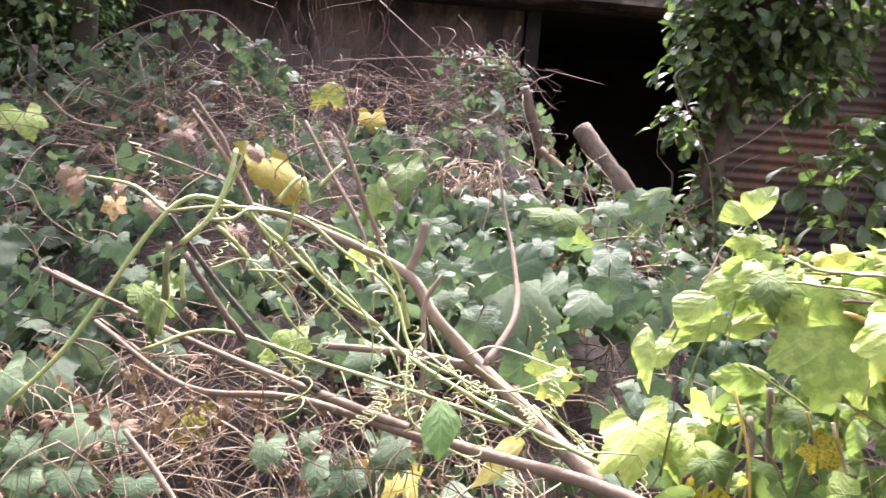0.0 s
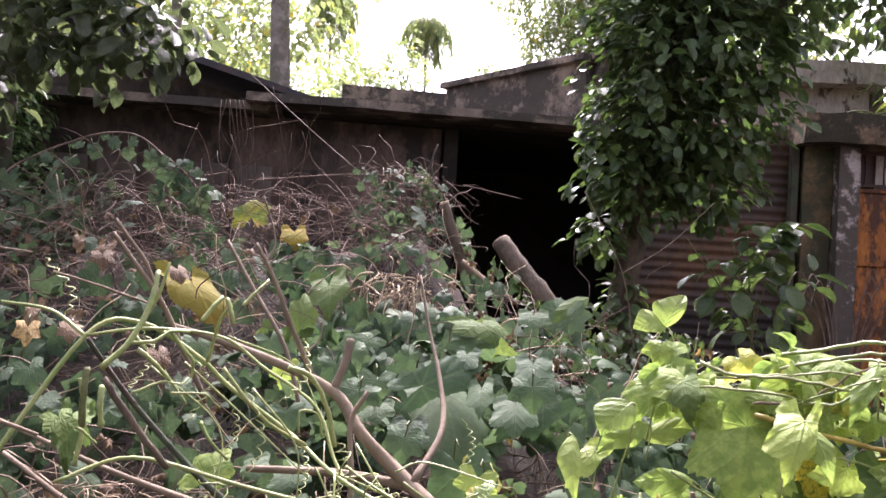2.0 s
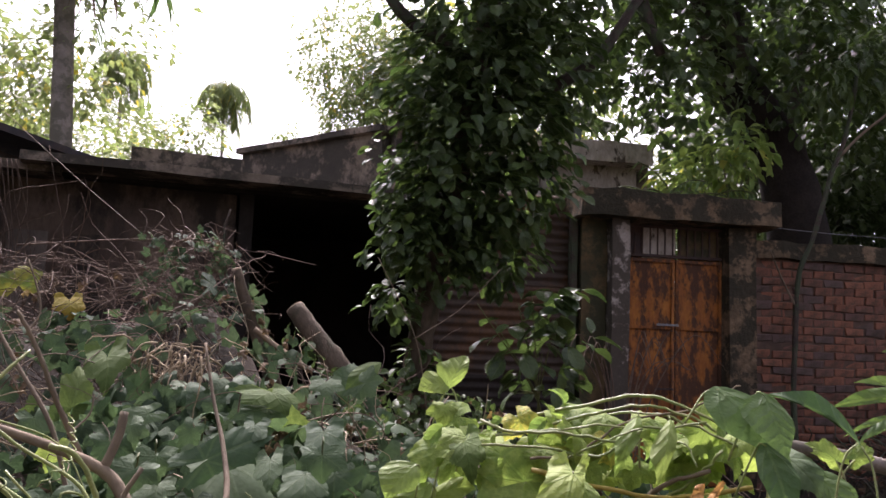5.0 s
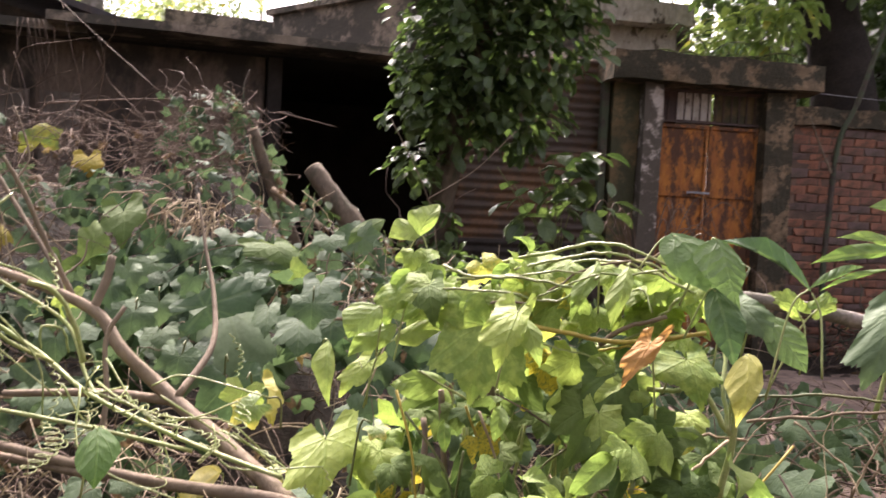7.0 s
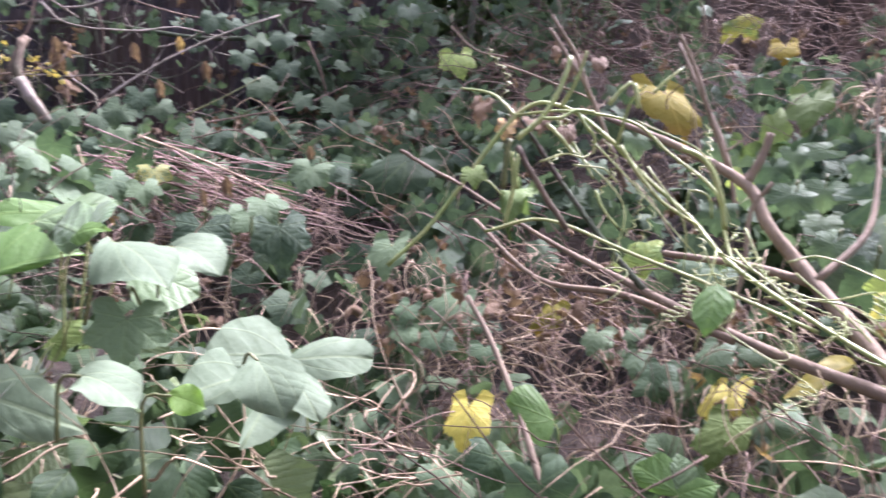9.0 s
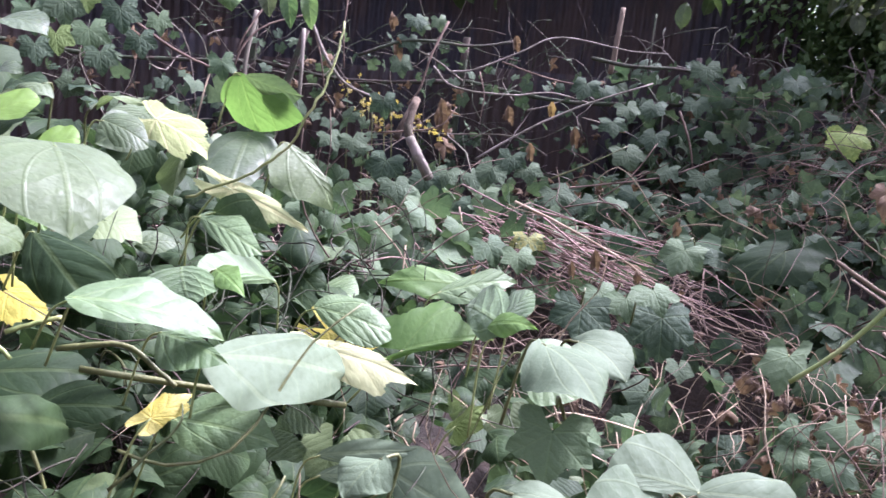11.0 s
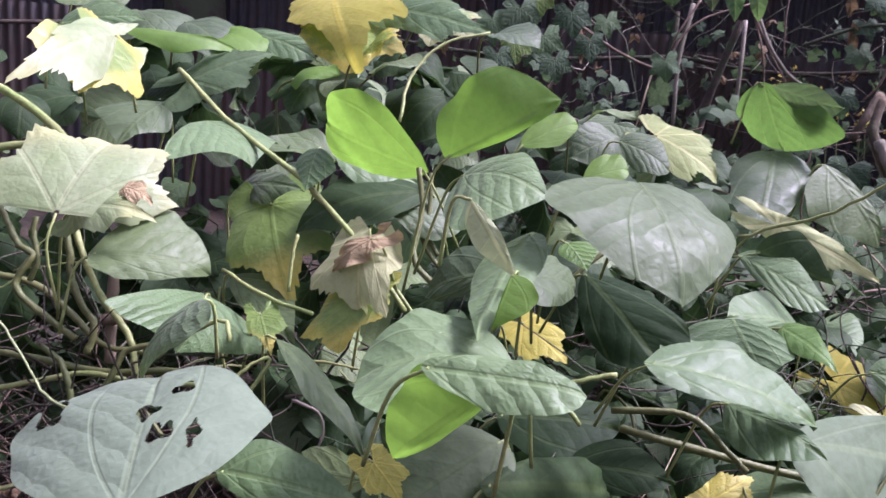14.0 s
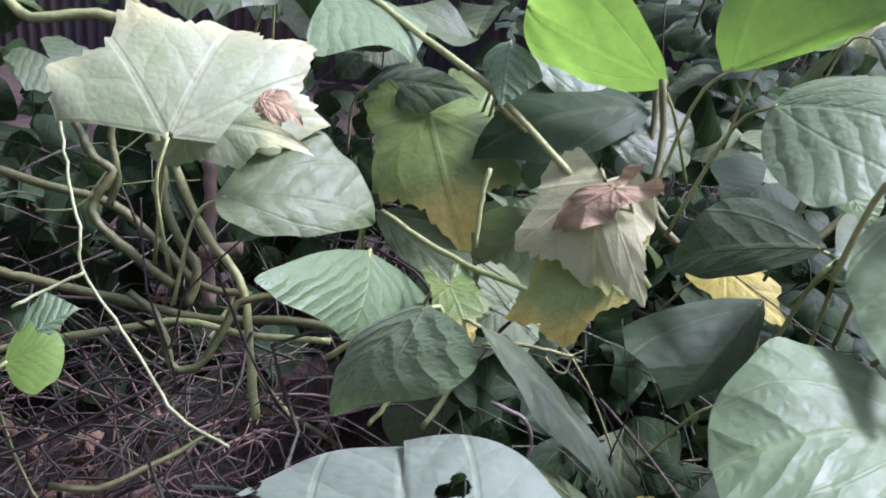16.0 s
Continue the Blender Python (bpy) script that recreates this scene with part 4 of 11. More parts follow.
# ---- large dark tree over the boundary wall ----
big = thing("shade_tree", (7.6, 9.6, 0), "large dark tree with heavy leaning trunk over the wall", "tree")
big.matrix_world = Matrix()
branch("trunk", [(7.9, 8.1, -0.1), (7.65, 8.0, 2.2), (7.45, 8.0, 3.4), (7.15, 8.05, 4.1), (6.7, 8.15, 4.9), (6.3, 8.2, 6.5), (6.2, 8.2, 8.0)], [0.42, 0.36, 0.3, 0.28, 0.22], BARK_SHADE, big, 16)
for pts in ([(7.2, 8.05, 4.0), (8.0, 8.2, 5.6), (8.6, 7.8, 7.4)], [(6.6, 8.15, 5.1), (5.6, 7.7, 6.0), (4.4, 7.1, 5.6), (4.6, 6.98, 4.95), (4.85, 6.97, 4.4)], [(7.0, 8.1, 4.4), (6.4, 7.8, 5.2), (5.6, 7.2, 6.0)]):
    branch("limb", pts, [0.2, 0.1, 0.05], BARK_DARK, big, 9)
clumps = [(4.3, 7.4, 5.3, 0.9), (5.2, 7.2, 4.9, 0.8), (5.6, 7.6, 4.3, 0.7), (6.2, 7.4, 5.2, 1.1), (7.2, 7.6, 4.9, 1.0), (8.5, 7.4, 5.4, 1.0), (6.9, 7.0, 6.0, 1.2), (8.6, 7.6, 5.8, 1.4), (9.9, 9.6, 4.2, 1.0), (5.2, 7.0, 6.2, 1.1), (3.6, 7.0, 5.9, 0.9), (9.8, 8.2, 5.0, 1.4), (2.9, 6.9, 6.2, 0.8), (1.6, 6.6, 5.9, 0.45), (6.3, 8.0, 6.8, 1.4), (10.4, 8.0, 3.6, 1.2),
          (3.9, 7.6, 4.6, 0.5), (4.9, 8.2, 5.4, 0.9), (7.4, 8.6, 6.4, 1.4), (8.8, 8.8, 4.8, 1.3), (6.9, 9.2, 4.6, 0.9), (9.6, 8.8, 6.6, 1.6), (4.4, 7.2, 6.8, 1.1), (10.8, 8.6, 6.0, 1.6), (11.2, 8.0, 4.4, 1.4), (11.0, 9.6, 3.6, 1.4), (12.4, 8.8, 5.4, 1.6), (9.6, 9.8, 3.4, 1.2), (12.6, 7.4, 4.0, 1.4), (8.4, 9.6, 3.8, 0.9), (4.9, 8.8, 4.7, 0.6), (5.6, 9.0, 5.0, 0.8), (5.2, 9.4, 4.2, 0.5)]
crown("crown", clumps, ROUND, 0.17, 430, LEAF_TREE, big)

behind = thing("shade_tree", (11.5, 11.5, 0), "dense dark tree standing behind the brick wall", "tree")
behind.matrix_world = Matrix()
branch("trunk", [(11.5, 11.5, -0.2), (11.3, 11.4, 3.0), (10.8, 11.2, 6.0), (10.4, 11.0, 8.0)], [0.4, 0.3, 0.2], BARK_DARK, behind, 12)
crown("crown", [(8.8 + 1.15 * (k % 5), 10.6 + 0.5 * (k % 3), 2.6 + 1.25 * (k // 5), 1.15) for k in range(20)], ROUND, 0.28, 150, LEAF_TREE, behind)

shrub = thing("wall_top_shrub", (6.6, 8.2, 2.9), "light green shrub with narrow leaves growing over the wall", "shrub")
shrub.matrix_world = Matrix()
for k in range(7):
    a = rng.uniform(-0.4, 0.4)
    branch("stem", [(6.2, 7.5, 2.5), (6.1 + a * 0.4, 7.4, 3.1), (6.0 + a, 7.25, 3.55 + 0.15 * rng.uniform(-1, 1))], [0.014, 0.005], STEM_DARK, shrub, 5)
crown("crown", [(5.75, 7.3, 3.45, 0.2), (5.95, 7.2, 3.65, 0.25), (6.2, 7.15, 3.58, 0.22), (6.0, 7.25, 3.35, 0.2), (5.5, 7.6, 3.3, 0.25), (5.8, 7.7, 3.25, 0.25)], LONG, 0.23, 420, LEAF_LIME_LONG, shrub, -0.15)

# ---- hanging foliage at the north-west, palms, far trees ----
hang = thing("overhanging_tree", (-2.6, 7.6, 0), "dark broad-leaved tree hanging over the lean-to roof", "tree")
hang.matrix_world = Matrix()
branch("trunk", [(-3.4, 8.4, 0.0), (-3.3, 8.2, 2.2), (-3.0, 7.9, 4.2), (-2.5, 7.4, 6.2)], [0.13, 0.1, 0.07], BARK_DARK, hang, 9)
for pts in ([(-3.1, 8.0, 3.6), (-2.2, 7.0, 3.5), (-1.5, 6.6, 3.1)], [(-2.9, 7.8, 4.4), (-1.8, 7.2, 5.0), (-0.6, 6.9, 5.2)]):
    branch("limb", pts, [0.04, 0.012], BARK_DARK, hang, 6)
crown("crown", [(-1.5, 6.4, 3.15, 0.38), (-2.0, 6.6, 3.05, 0.42), (-2.5, 6.8, 3.2, 0.5), (-2.2, 6.8, 3.7, 0.4), (-3.0, 7.0, 3.6, 0.6), (-2.6, 7.0, 4.4, 0.6), (-1.9, 6.8, 4.9, 0.4), (-3.2, 7.2, 2.8, 0.5), (-1.0, 6.8, 5.1, 0.3), (-0.2, 6.8, 5.2, 0.25)], ROUND, 0.2, 560, LEAF_DULL, hang)


def frond(base, way, length, droop, leaflets, material, parent, leaf=0.5, dead=False):
    """A palm frond: a rib with narrow leaflets on both sides."""
    pts = [np.array(base, float)]
    d = np.array(way, float)
    for _ in range(6):
        d = d + np.array([0, 0, -droop])
        d /= np.linalg.norm(d)
        pts.append(pts[-1] + d * length / 6)
    path = smooth_path(pts, 4)
    rib = put_mesh("frond", as_mesh("frond", *tube(path, [0.02, 0.006], 4)), STEM_DARK if not dead else TWIG_PALE, parent)
    k = np.linspace(2, len(path) - 2, leaflets).astype(int)
    ahead = np.gradient(path, axis=0)[k]
    ahead /= np.linalg.norm(ahead, axis=1, keepdims=True)
    across = np.cross(ahead, (0, 0, 1.0)) + 1e-6
    across /= np.linalg.norm(across, axis=1, keepdims=True)
    pos = np.concatenate([path[k], path[k]])
    axis = np.concatenate([across, -across]) + 0.6 * np.concatenate([ahead, ahead]) + np.array([0, 0, -0.9 if dead else -0.55]) + rng.normal(0, 0.12, (2 * leaflets, 3))
    put_mesh("leaflet", scatter_mesh("leaflet", BLADE, pos, axis, np.tile([0.1, -0.3, 1.0], (2 * leaflets, 1)) + rng.normal(0, 0.3, (2 * leaflets, 3)), leaf * rng.uniform(0.7, 1.1, 2 * leaflets)), material, rib)


BLADE = [ovate(3, 2, 0.07, 0.0, 0.3, 0.8, 0.5, 0.0, 130 + k) for k in range(2)]


def areca(x, y, height, label):
    """A slender palm: a crown of fronds that rise a little and hang straight down, over hanging dead ones."""
    p = thing("areca_palm", (x, y, 0), label, "palm tree", "distant palms")
    p.matrix_world = Matrix()
    branch("trunk", [(x, y, 0), (x + 0.1, y, height * 0.5), (x, y, height)], [0.11, 0.09, 0.07], BARK_PALE, p, 8)
    # pale LEAF_FAR green paints in the haze on these distant crowns
    for k in range(24):
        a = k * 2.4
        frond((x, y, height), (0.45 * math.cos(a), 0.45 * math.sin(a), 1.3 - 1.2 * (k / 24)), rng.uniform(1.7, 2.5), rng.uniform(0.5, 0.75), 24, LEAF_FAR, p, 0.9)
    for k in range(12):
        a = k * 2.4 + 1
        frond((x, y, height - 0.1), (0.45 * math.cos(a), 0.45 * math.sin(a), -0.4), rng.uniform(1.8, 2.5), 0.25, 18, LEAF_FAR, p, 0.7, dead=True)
    return p


def palm(name, x, y, height, crown_r, trunk_r, leaf, label, dead=0, fronds=14, lean=0.0):
    p = thing(name, (x, y, 0), label, "palm tree")
    p.matrix_world = Matrix()
    branch("trunk", [(x, y, 0), (x + lean * 0.4, y, height * 0.4), (x + lean, y, height)], [trunk_r * 1.2, trunk_r, trunk_r * 0.85], BARK_PALE, p, 10)
    for k in range(fronds):
        a = k * 2.4
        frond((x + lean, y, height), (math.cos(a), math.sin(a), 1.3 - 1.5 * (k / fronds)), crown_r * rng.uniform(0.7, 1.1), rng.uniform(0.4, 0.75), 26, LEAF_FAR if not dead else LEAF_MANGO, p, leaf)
    for k in range(dead):
        a = 3.6 + k * 2.4 / max(1, dead)
        frond((x + lean, y, height - 0.2), (math.cos(a), math.sin(a), -0.1), crown_r * 0.8, 0.5, 22, LEAF_DRY, p, leaf, dead=True)
    return p


fern = thing("wall_fern", (5.1, 7.5, 2.9), "fern-like fronds growing over the gate lintel", "fern")
fern.matrix_world = Matrix()
for k in range(13):
    a = 2.4 * k
    frond((5.15 + 0.06 * k, 7.55 + 0.05 * math.sin(a), 3.0), (0.9 * math.cos(a), 0.4 * math.sin(a) - 0.3, 0.75), rng.uniform(0.45, 0.75), 0.2, 16, LEAF_LIME_LONG if k % 2 else LEAF_MANGO, fern, 0.19)

palm("coconut_palm", -1.05, 14.2, 8.9, 2.6, 0.17, 0.9, "tall grey-trunked palm with hanging dead fronds", dead=6, lean=-0.5)
areca(3.5, 44.0, 14.1, "slender distant palm with a drooping crown")
areca(-1.5, 42.0, 14.4, "slender distant palm above far trees")


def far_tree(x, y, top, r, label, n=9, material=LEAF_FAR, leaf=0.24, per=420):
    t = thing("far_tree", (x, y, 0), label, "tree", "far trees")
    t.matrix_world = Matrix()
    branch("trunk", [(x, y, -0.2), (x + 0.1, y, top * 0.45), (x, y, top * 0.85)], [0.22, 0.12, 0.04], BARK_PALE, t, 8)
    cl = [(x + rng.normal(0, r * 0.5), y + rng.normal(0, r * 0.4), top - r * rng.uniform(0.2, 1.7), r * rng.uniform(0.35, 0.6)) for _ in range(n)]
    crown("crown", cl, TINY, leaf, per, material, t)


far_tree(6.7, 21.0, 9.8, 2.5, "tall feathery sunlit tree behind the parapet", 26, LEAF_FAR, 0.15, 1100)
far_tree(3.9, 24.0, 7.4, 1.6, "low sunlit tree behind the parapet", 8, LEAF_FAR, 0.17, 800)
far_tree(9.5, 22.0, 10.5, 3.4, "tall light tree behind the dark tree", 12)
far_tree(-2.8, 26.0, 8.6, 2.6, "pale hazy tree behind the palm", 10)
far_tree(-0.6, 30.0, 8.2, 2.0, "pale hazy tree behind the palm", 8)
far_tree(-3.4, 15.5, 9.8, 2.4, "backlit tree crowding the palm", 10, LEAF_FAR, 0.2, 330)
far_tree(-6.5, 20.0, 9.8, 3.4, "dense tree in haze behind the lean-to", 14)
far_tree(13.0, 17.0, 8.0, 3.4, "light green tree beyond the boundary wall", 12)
far_tree(9.0, 11.0, 4.0, 1.3, "light green growth beyond the boundary wall", 9)
far_tree(12.0, 12.0, 5.6, 2.6, "dark growth beyond the boundary wall", 14, LEAF_TREE, 0.2, 500)
far_tree(-4.5, 8.9, 3.7, 1.5, "sunlit bush beyond the fence", 22, LEAF_MANGO, 0.12, 1400)


def overhang(x, y, clumps, label):
    """An added dark tree behind the shed; its unseen crown blocks sky over the fence."""
    t = thing("shade_tree", (x, y, 0), label, "tree", "trees behind the shed")
    t.matrix_world = Matrix()
    branch("trunk", [(x, y, -0.2), (x + 0.3, y - 0.1, 3.0), (x + 1.2, y - 0.3, 5.5), (x + 2.4, y - 0.5, 7.0)], [0.35, 0.28, 0.18, 0.1], BARK_DARK, t, 10)
    crown("crown", clumps, ROUND, 0.22, 190, LEAF_TREE, t)


overhang(-8.6, 5.4, [(-7.6, 5.2, 4.6, 1.4), (-6.2, 5.6, 3.6, 1.2), (-5.4, 6.4, 3.8, 1.2), (-7.4, 4.6, 3.8, 1.3), (-8.6, 3.4, 4.4, 1.5), (-4.8, 7.0, 4.4, 1.1), (-9.6, 5.5, 4.8, 1.6)], "dark spreading tree over the fence corner, unseen crown added to cut sky light")
overhang(-9.8, -0.6, [(-9.2, 0.6, 3.6, 1.3), (-9.6, -1.8, 3.8, 1.4), (-10.4, 0.5, 5.0, 1.6), (-10.4, -2.2, 4.8, 1.6)], "dark spreading tree behind the shed, added unseen to cut sky light")


# ---- cut trunks and standing dead wood on the bank ----
def cut_trunk(points, radii, label, name="tree_stump"):
    t = thing(name, points[0], label, "stump", "cut trunks")
    t.matrix_world = Matrix()
    path = smooth_path(points, 5)
    put_mesh("trunk", as_mesh("trunk", *tube(path, radii, 14, 0.06)), BARK_STUMP, t)
    trunk_faces = t.children[0].data.polygons
    for k in range(len(trunk_faces) - 14, len(trunk_faces)):
        trunk_faces[k].use_smooth = False
    d = Vector(path[-1] - path[-2]).normalized()
    bm = bmesh.new()
    bmesh.ops.create_cone(bm, cap_ends=True, segments=14, radius1=radii[-1] * 0.97, radius2=radii[-1] * 0.9, depth=0.012)
    for v in bm.verts:
        v.co += noise.noise_vector(v.co * 40) * 0.006
    bmesh.ops.transform(bm, matrix=Matrix.Translation(Vector(path[-1]) + d * 0.004) @ d.to_track_quat("Z", "Y").to_matrix().to_4x4(), verts=bm.verts)
    part("cut_face", bm, CUT, t, "sawn end")
    return t


cut_trunk([(1.45, 4.98, 0.85), (1.25, 5.07, 1.2), (1.1, 5.18, 1.4), (0.98, 5.29, 1.58)], [0.075, 0.07, 0.062], "sawn-off brown trunk leaning on the bank")
cut_trunk([(0.91, 5.28, 0.99), (0.80, 5.26, 1.27), (0.68, 5.25, 1.55), (0.59, 5.23, 1.80)], [0.05, 0.045, 0.032], "leaning brown trunk under creepers")
stick = branch("bare_stick", [(1.01, 5.02, 1.22), (0.83, 5.04, 1.34), (0.70, 5.06, 1.44)], [0.02, 0.016], CUT, None, 8)
tagged(stick, "peeled pale stick lying against the trunks", "stick")
post = branch("creeper_post", [(0.62, 5.75, 1.2), (0.6, 5.85, 1.7), (0.56, 5.9, 2.1), (0.6, 5.92, 2.27)], [0.012, 0.007], BARK_DARK, None, 8)
tagged(post, "thin post wrapped in dry creeper", "post")
cord = put_mesh("cord", as_mesh("cord", *tube(smooth_path([(0.05, 6.1, 2.05), (-0.5, 7.2, 2.6), (-1.35, 9.0, 3.5)], 4), [0.0032], 5)), TWIG)
tagged(cord, "slack cord running from the bank up to the roof", "cord")
for pts, r in (([(0.8, 5.9, 1.99), (1.0, 5.85, 1.95), (1.2, 5.8, 1.91)], 0.004), ([(-0.7, 5.7, 1.9), (0.0, 5.8, 2.0), (0.6, 5.85, 2.02)], 0.006)):
    tagged(branch("dry_vine", pts, [r, r * 0.6], TWIG, None, 6, 6), "dry vine arching over the bank", "vine", "dry vines")
# ---- fallen forked branch in the middle ----
fallen = thing("fallen_branch", (0.5, 1.7, 0.6), "brown forked branch lying across the creepers", "branch")
fallen.matrix_world = Matrix()
branch("limb", [(0.85, 1.4, 0.12), (0.62, 1.62, 0.5), (0.454, 1.81, 0.668), (0.199, 2.144, 0.83), (0.06, 2.22, 0.95), (-0.022, 2.278, 1.049), (-0.25, 2.39, 1.13), (-0.512, 2.513, 1.19)], [0.024, 0.022, 0.018, 0.015, 0.008], BARK, fallen, 10)
branch("limb", [(1.0, 1.25, 0.45), (0.72, 1.52, 0.62), (0.48, 1.715, 0.69), (0.12, 1.93, 0.70), (-0.273, 2.149, 0.748), (-0.64, 2.37, 0.80), (-1.12, 2.6, 0.925)], [0.02, 0.018, 0.014, 0.009, 0.005], BARK, fallen, 10)
branch("twig", [(0.2, 2.14, 0.84), (0.29, 2.3, 0.95), (0.294, 2.473, 1.077), (0.27, 2.6, 1.2), (0.242, 2.713, 1.372)], [0.011, 0.007, 0.004], BARK, fallen, 7)
branch("twig", [(-0.02, 2.28, 1.05), (0.01, 2.3, 1.13), (0.02, 2.32, 1.19)], [0.013, 0.011], BARK, fallen, 7)
branch("twig", [(-0.22, 2.12, 0.74), (-0.379, 2.166, 0.866), (-0.541, 2.19, 1.03), (-0.626, 2.112, 1.18)], [0.011, 0.008, 0.006], BARK_DARK, fallen, 7)
branch("twig", [(0.05, 1.95, 0.7), (-0.3, 2.2, 0.7), (-0.62, 2.3, 0.68), (-0.95, 2.5, 0.8)], [0.012, 0.007], BARK, fallen, 7)
branch("twig", [(0.19, 2.15, 0.83), (0.0, 2.3, 0.82), (-0.25, 2.4, 0.8)], [0.014, 0.01], BARK, fallen, 7)
branch("twig", [(0.02, 1.96, 0.72), (0.04, 2.02, 0.86), (0.03, 2.08, 1.0), (0.07, 2.1, 1.08)], [0.008, 0.006], BARK, fallen, 6)
for pts, r, lab in (([(-0.12, 2.85, 0.85), (-0.195, 2.893, 1.09), (-0.32, 2.98, 1.28), (-0.434, 3.046, 1.455)], [0.010, 0.008], "upright reddish stick standing in the creepers"), ([(-0.36, 2.3, 1.0), (-0.479, 2.268, 1.255), (-0.55, 2.25, 1.36), (-0.617, 2.245, 1.447)], [0.009, 0.007], "upright reddish stick standing in the creepers"),
                    ([(-0.1, 1.35, 0.25), (-0.32, 1.6, 0.45), (-0.5, 1.75, 0.62), (-0.62, 1.82, 0.72)], [0.012, 0.008], "dark bare stick rising from the litter"), ([(0.93, 1.68, 0.45), (0.9, 1.76, 0.72), (0.93, 1.78, 0.92), (0.9, 1.8, 0.98)], [0.018, 0.015], "brown snapped stalk in the leaves"),
                    ([(1.62, 4.5, 1.0), (1.5, 4.4, 1.42), (1.25, 4.35, 1.85)], [0.005, 0.003], "pale bare twig beside the climber tree"), ([(1.5, 4.4, 1.42), (1.8, 4.5, 1.6), (2.05, 4.5, 1.85)], [0.004, 0.0025], "pale bare twig beside the climber tree")):
    tagged(branch("stick", pts, [0.8 * q for q in r], BARK, None, 8, 5), lab, "stick", "standing sticks")
stuff("brush", tangle(230, lambda n: np.stack([rng.uniform(-1.25, 0.25, n), rng.uniform(2.05, 2.65, n), rng.uniform(0.3, 0.8, n)], -1), 0.45, 0.0024, 0.35, 0.0, curl=0.28).mesh("brush"), TWIG, "loose brown brushwood under the fallen branch", "brushwood")
stuff("brush", tangle(190, lambda n: np.stack([rng.uniform(-1.3, 0.3, n), rng.uniform(2.05, 2.75, n), rng.uniform(0.25, 0.72, n)], -1), 0.4, 0.002, 0.3, 0.05, curl=0.28).mesh("brush"), TWIG_PALE, "olive and straw strands under the fallen branch", "brushwood")
stuff("brush_leaves", scatter_mesh("brush_leaves", CRUMPLED, *leaves_on(90, lambda n: np.stack([rng.uniform(-1.3, 0.2, n), rng.uniform(2.1, 2.6, n), rng.uniform(0.35, 0.7, n)], -1), 0.038, face=(0, -0.8, 0.4))), LEAF_DRY, "brown dead leaves caught in the brushwood", "dead leaves")
stuff("brush", tangle(150, lambda n: np.stack([rng.uniform(-0.9, 0.75, n), rng.uniform(1.2, 2.3, n), rng.uniform(0.15, 0.5, n)], -1), 0.5, 0.0022, 0.1, 0.1, curl=0.22).mesh("brush"), TWIG_PALE, "straw strands under the branch", "brushwood")
stuff("brush", tangle(160, lambda n: np.stack([rng.uniform(-0.9, 0.75, n), rng.uniform(1.2, 2.3, n), rng.uniform(0.15, 0.5, n)], -1), 0.5, 0.0024, 0.1, 0.1, curl=0.22).mesh("brush"), TWIG, "thin brown sticks under the branch", "brushwood")

# ---- pale green gourd vine over the branch ----
vine = thing("gourd_vine", (0.4, 1.7, 0.7), "leafless pale green gourd vine trailing over the branch", "vine")
vine.matrix_world = Matrix()
for pts, r in (([(-0.875, 1.817, 0.764), (-0.769, 1.88, 0.898), (-0.603, 2.012, 1.197), (-0.489, 2.063, 1.23), (-0.35, 2.08, 1.15), (-0.276, 2.089, 1.081), (-0.111, 2.069, 0.967), (0.017, 1.955, 0.889), (0.238, 1.837, 0.805), (0.427, 1.724, 0.755)], [0.008, 0.0075, 0.007]),
               ([(-0.838, 2.128, 1.26), (-0.7, 2.06, 1.25), (-0.603, 2.012, 1.197)], [0.005, 0.007]),
               ([(-0.607, 1.874, 0.891), (-0.455, 1.925, 0.937), (-0.213, 1.911, 0.884), (0.002, 1.85, 0.85), (0.238, 1.83, 0.79)], [0.006, 0.006]),
               ([(-0.6, 2.01, 1.2), (-0.46, 2.03, 1.22), (-0.3, 2.1, 1.2), (-0.194, 2.092, 1.13), (-0.06, 2.077, 1.041), (-0.007, 2.011, 0.93), (0.03, 1.95, 0.88)], [0.005, 0.006]),
               ([(-0.49, 2.06, 1.23), (-0.45, 2.05, 1.3), (-0.43, 2.06, 1.38)], [0.008, 0.004]),
               ([(-0.603, 2.0, 1.1), (-0.59, 2.0, 1.0), (-0.6, 1.98, 0.9)], [0.008, 0.007]),
               ([(-0.5, 2.05, 1.2), (-0.42, 2.02, 1.12), (-0.36, 2.0, 1.05)], [0.007, 0.004]),
               ([(-0.33, 2.08, 1.14), (-0.3, 2.06, 1.25), (-0.26, 2.05, 1.3)], [0.006, 0.003])):
    branch("stem", pts, [0.78 * q for q in r], STEM, vine, 7, 6, 0.05)


def tendril(start, turns, length, parent, r=0.0016, coil=0.008, way=(0, 0, -1)):
    k = np.linspace(0, 1, int(turns * 9))
    w = Vector(way).normalized()
    u = w.orthogonal().normalized()
    v = w.cross(u)
    path = np.array([Vector(start) + w * (length * s) + (u * math.cos(s * turns * 6.28) + v * math.sin(s * turns * 6.28)) * coil * min(1, 4 * s + 0.2) for s in k])
    path[:, 0] += 0.03 * np.sin(k * 4)
    put_mesh("tendril", as_mesh("tendril", *tube(path, [r], 4)), STEM, parent)


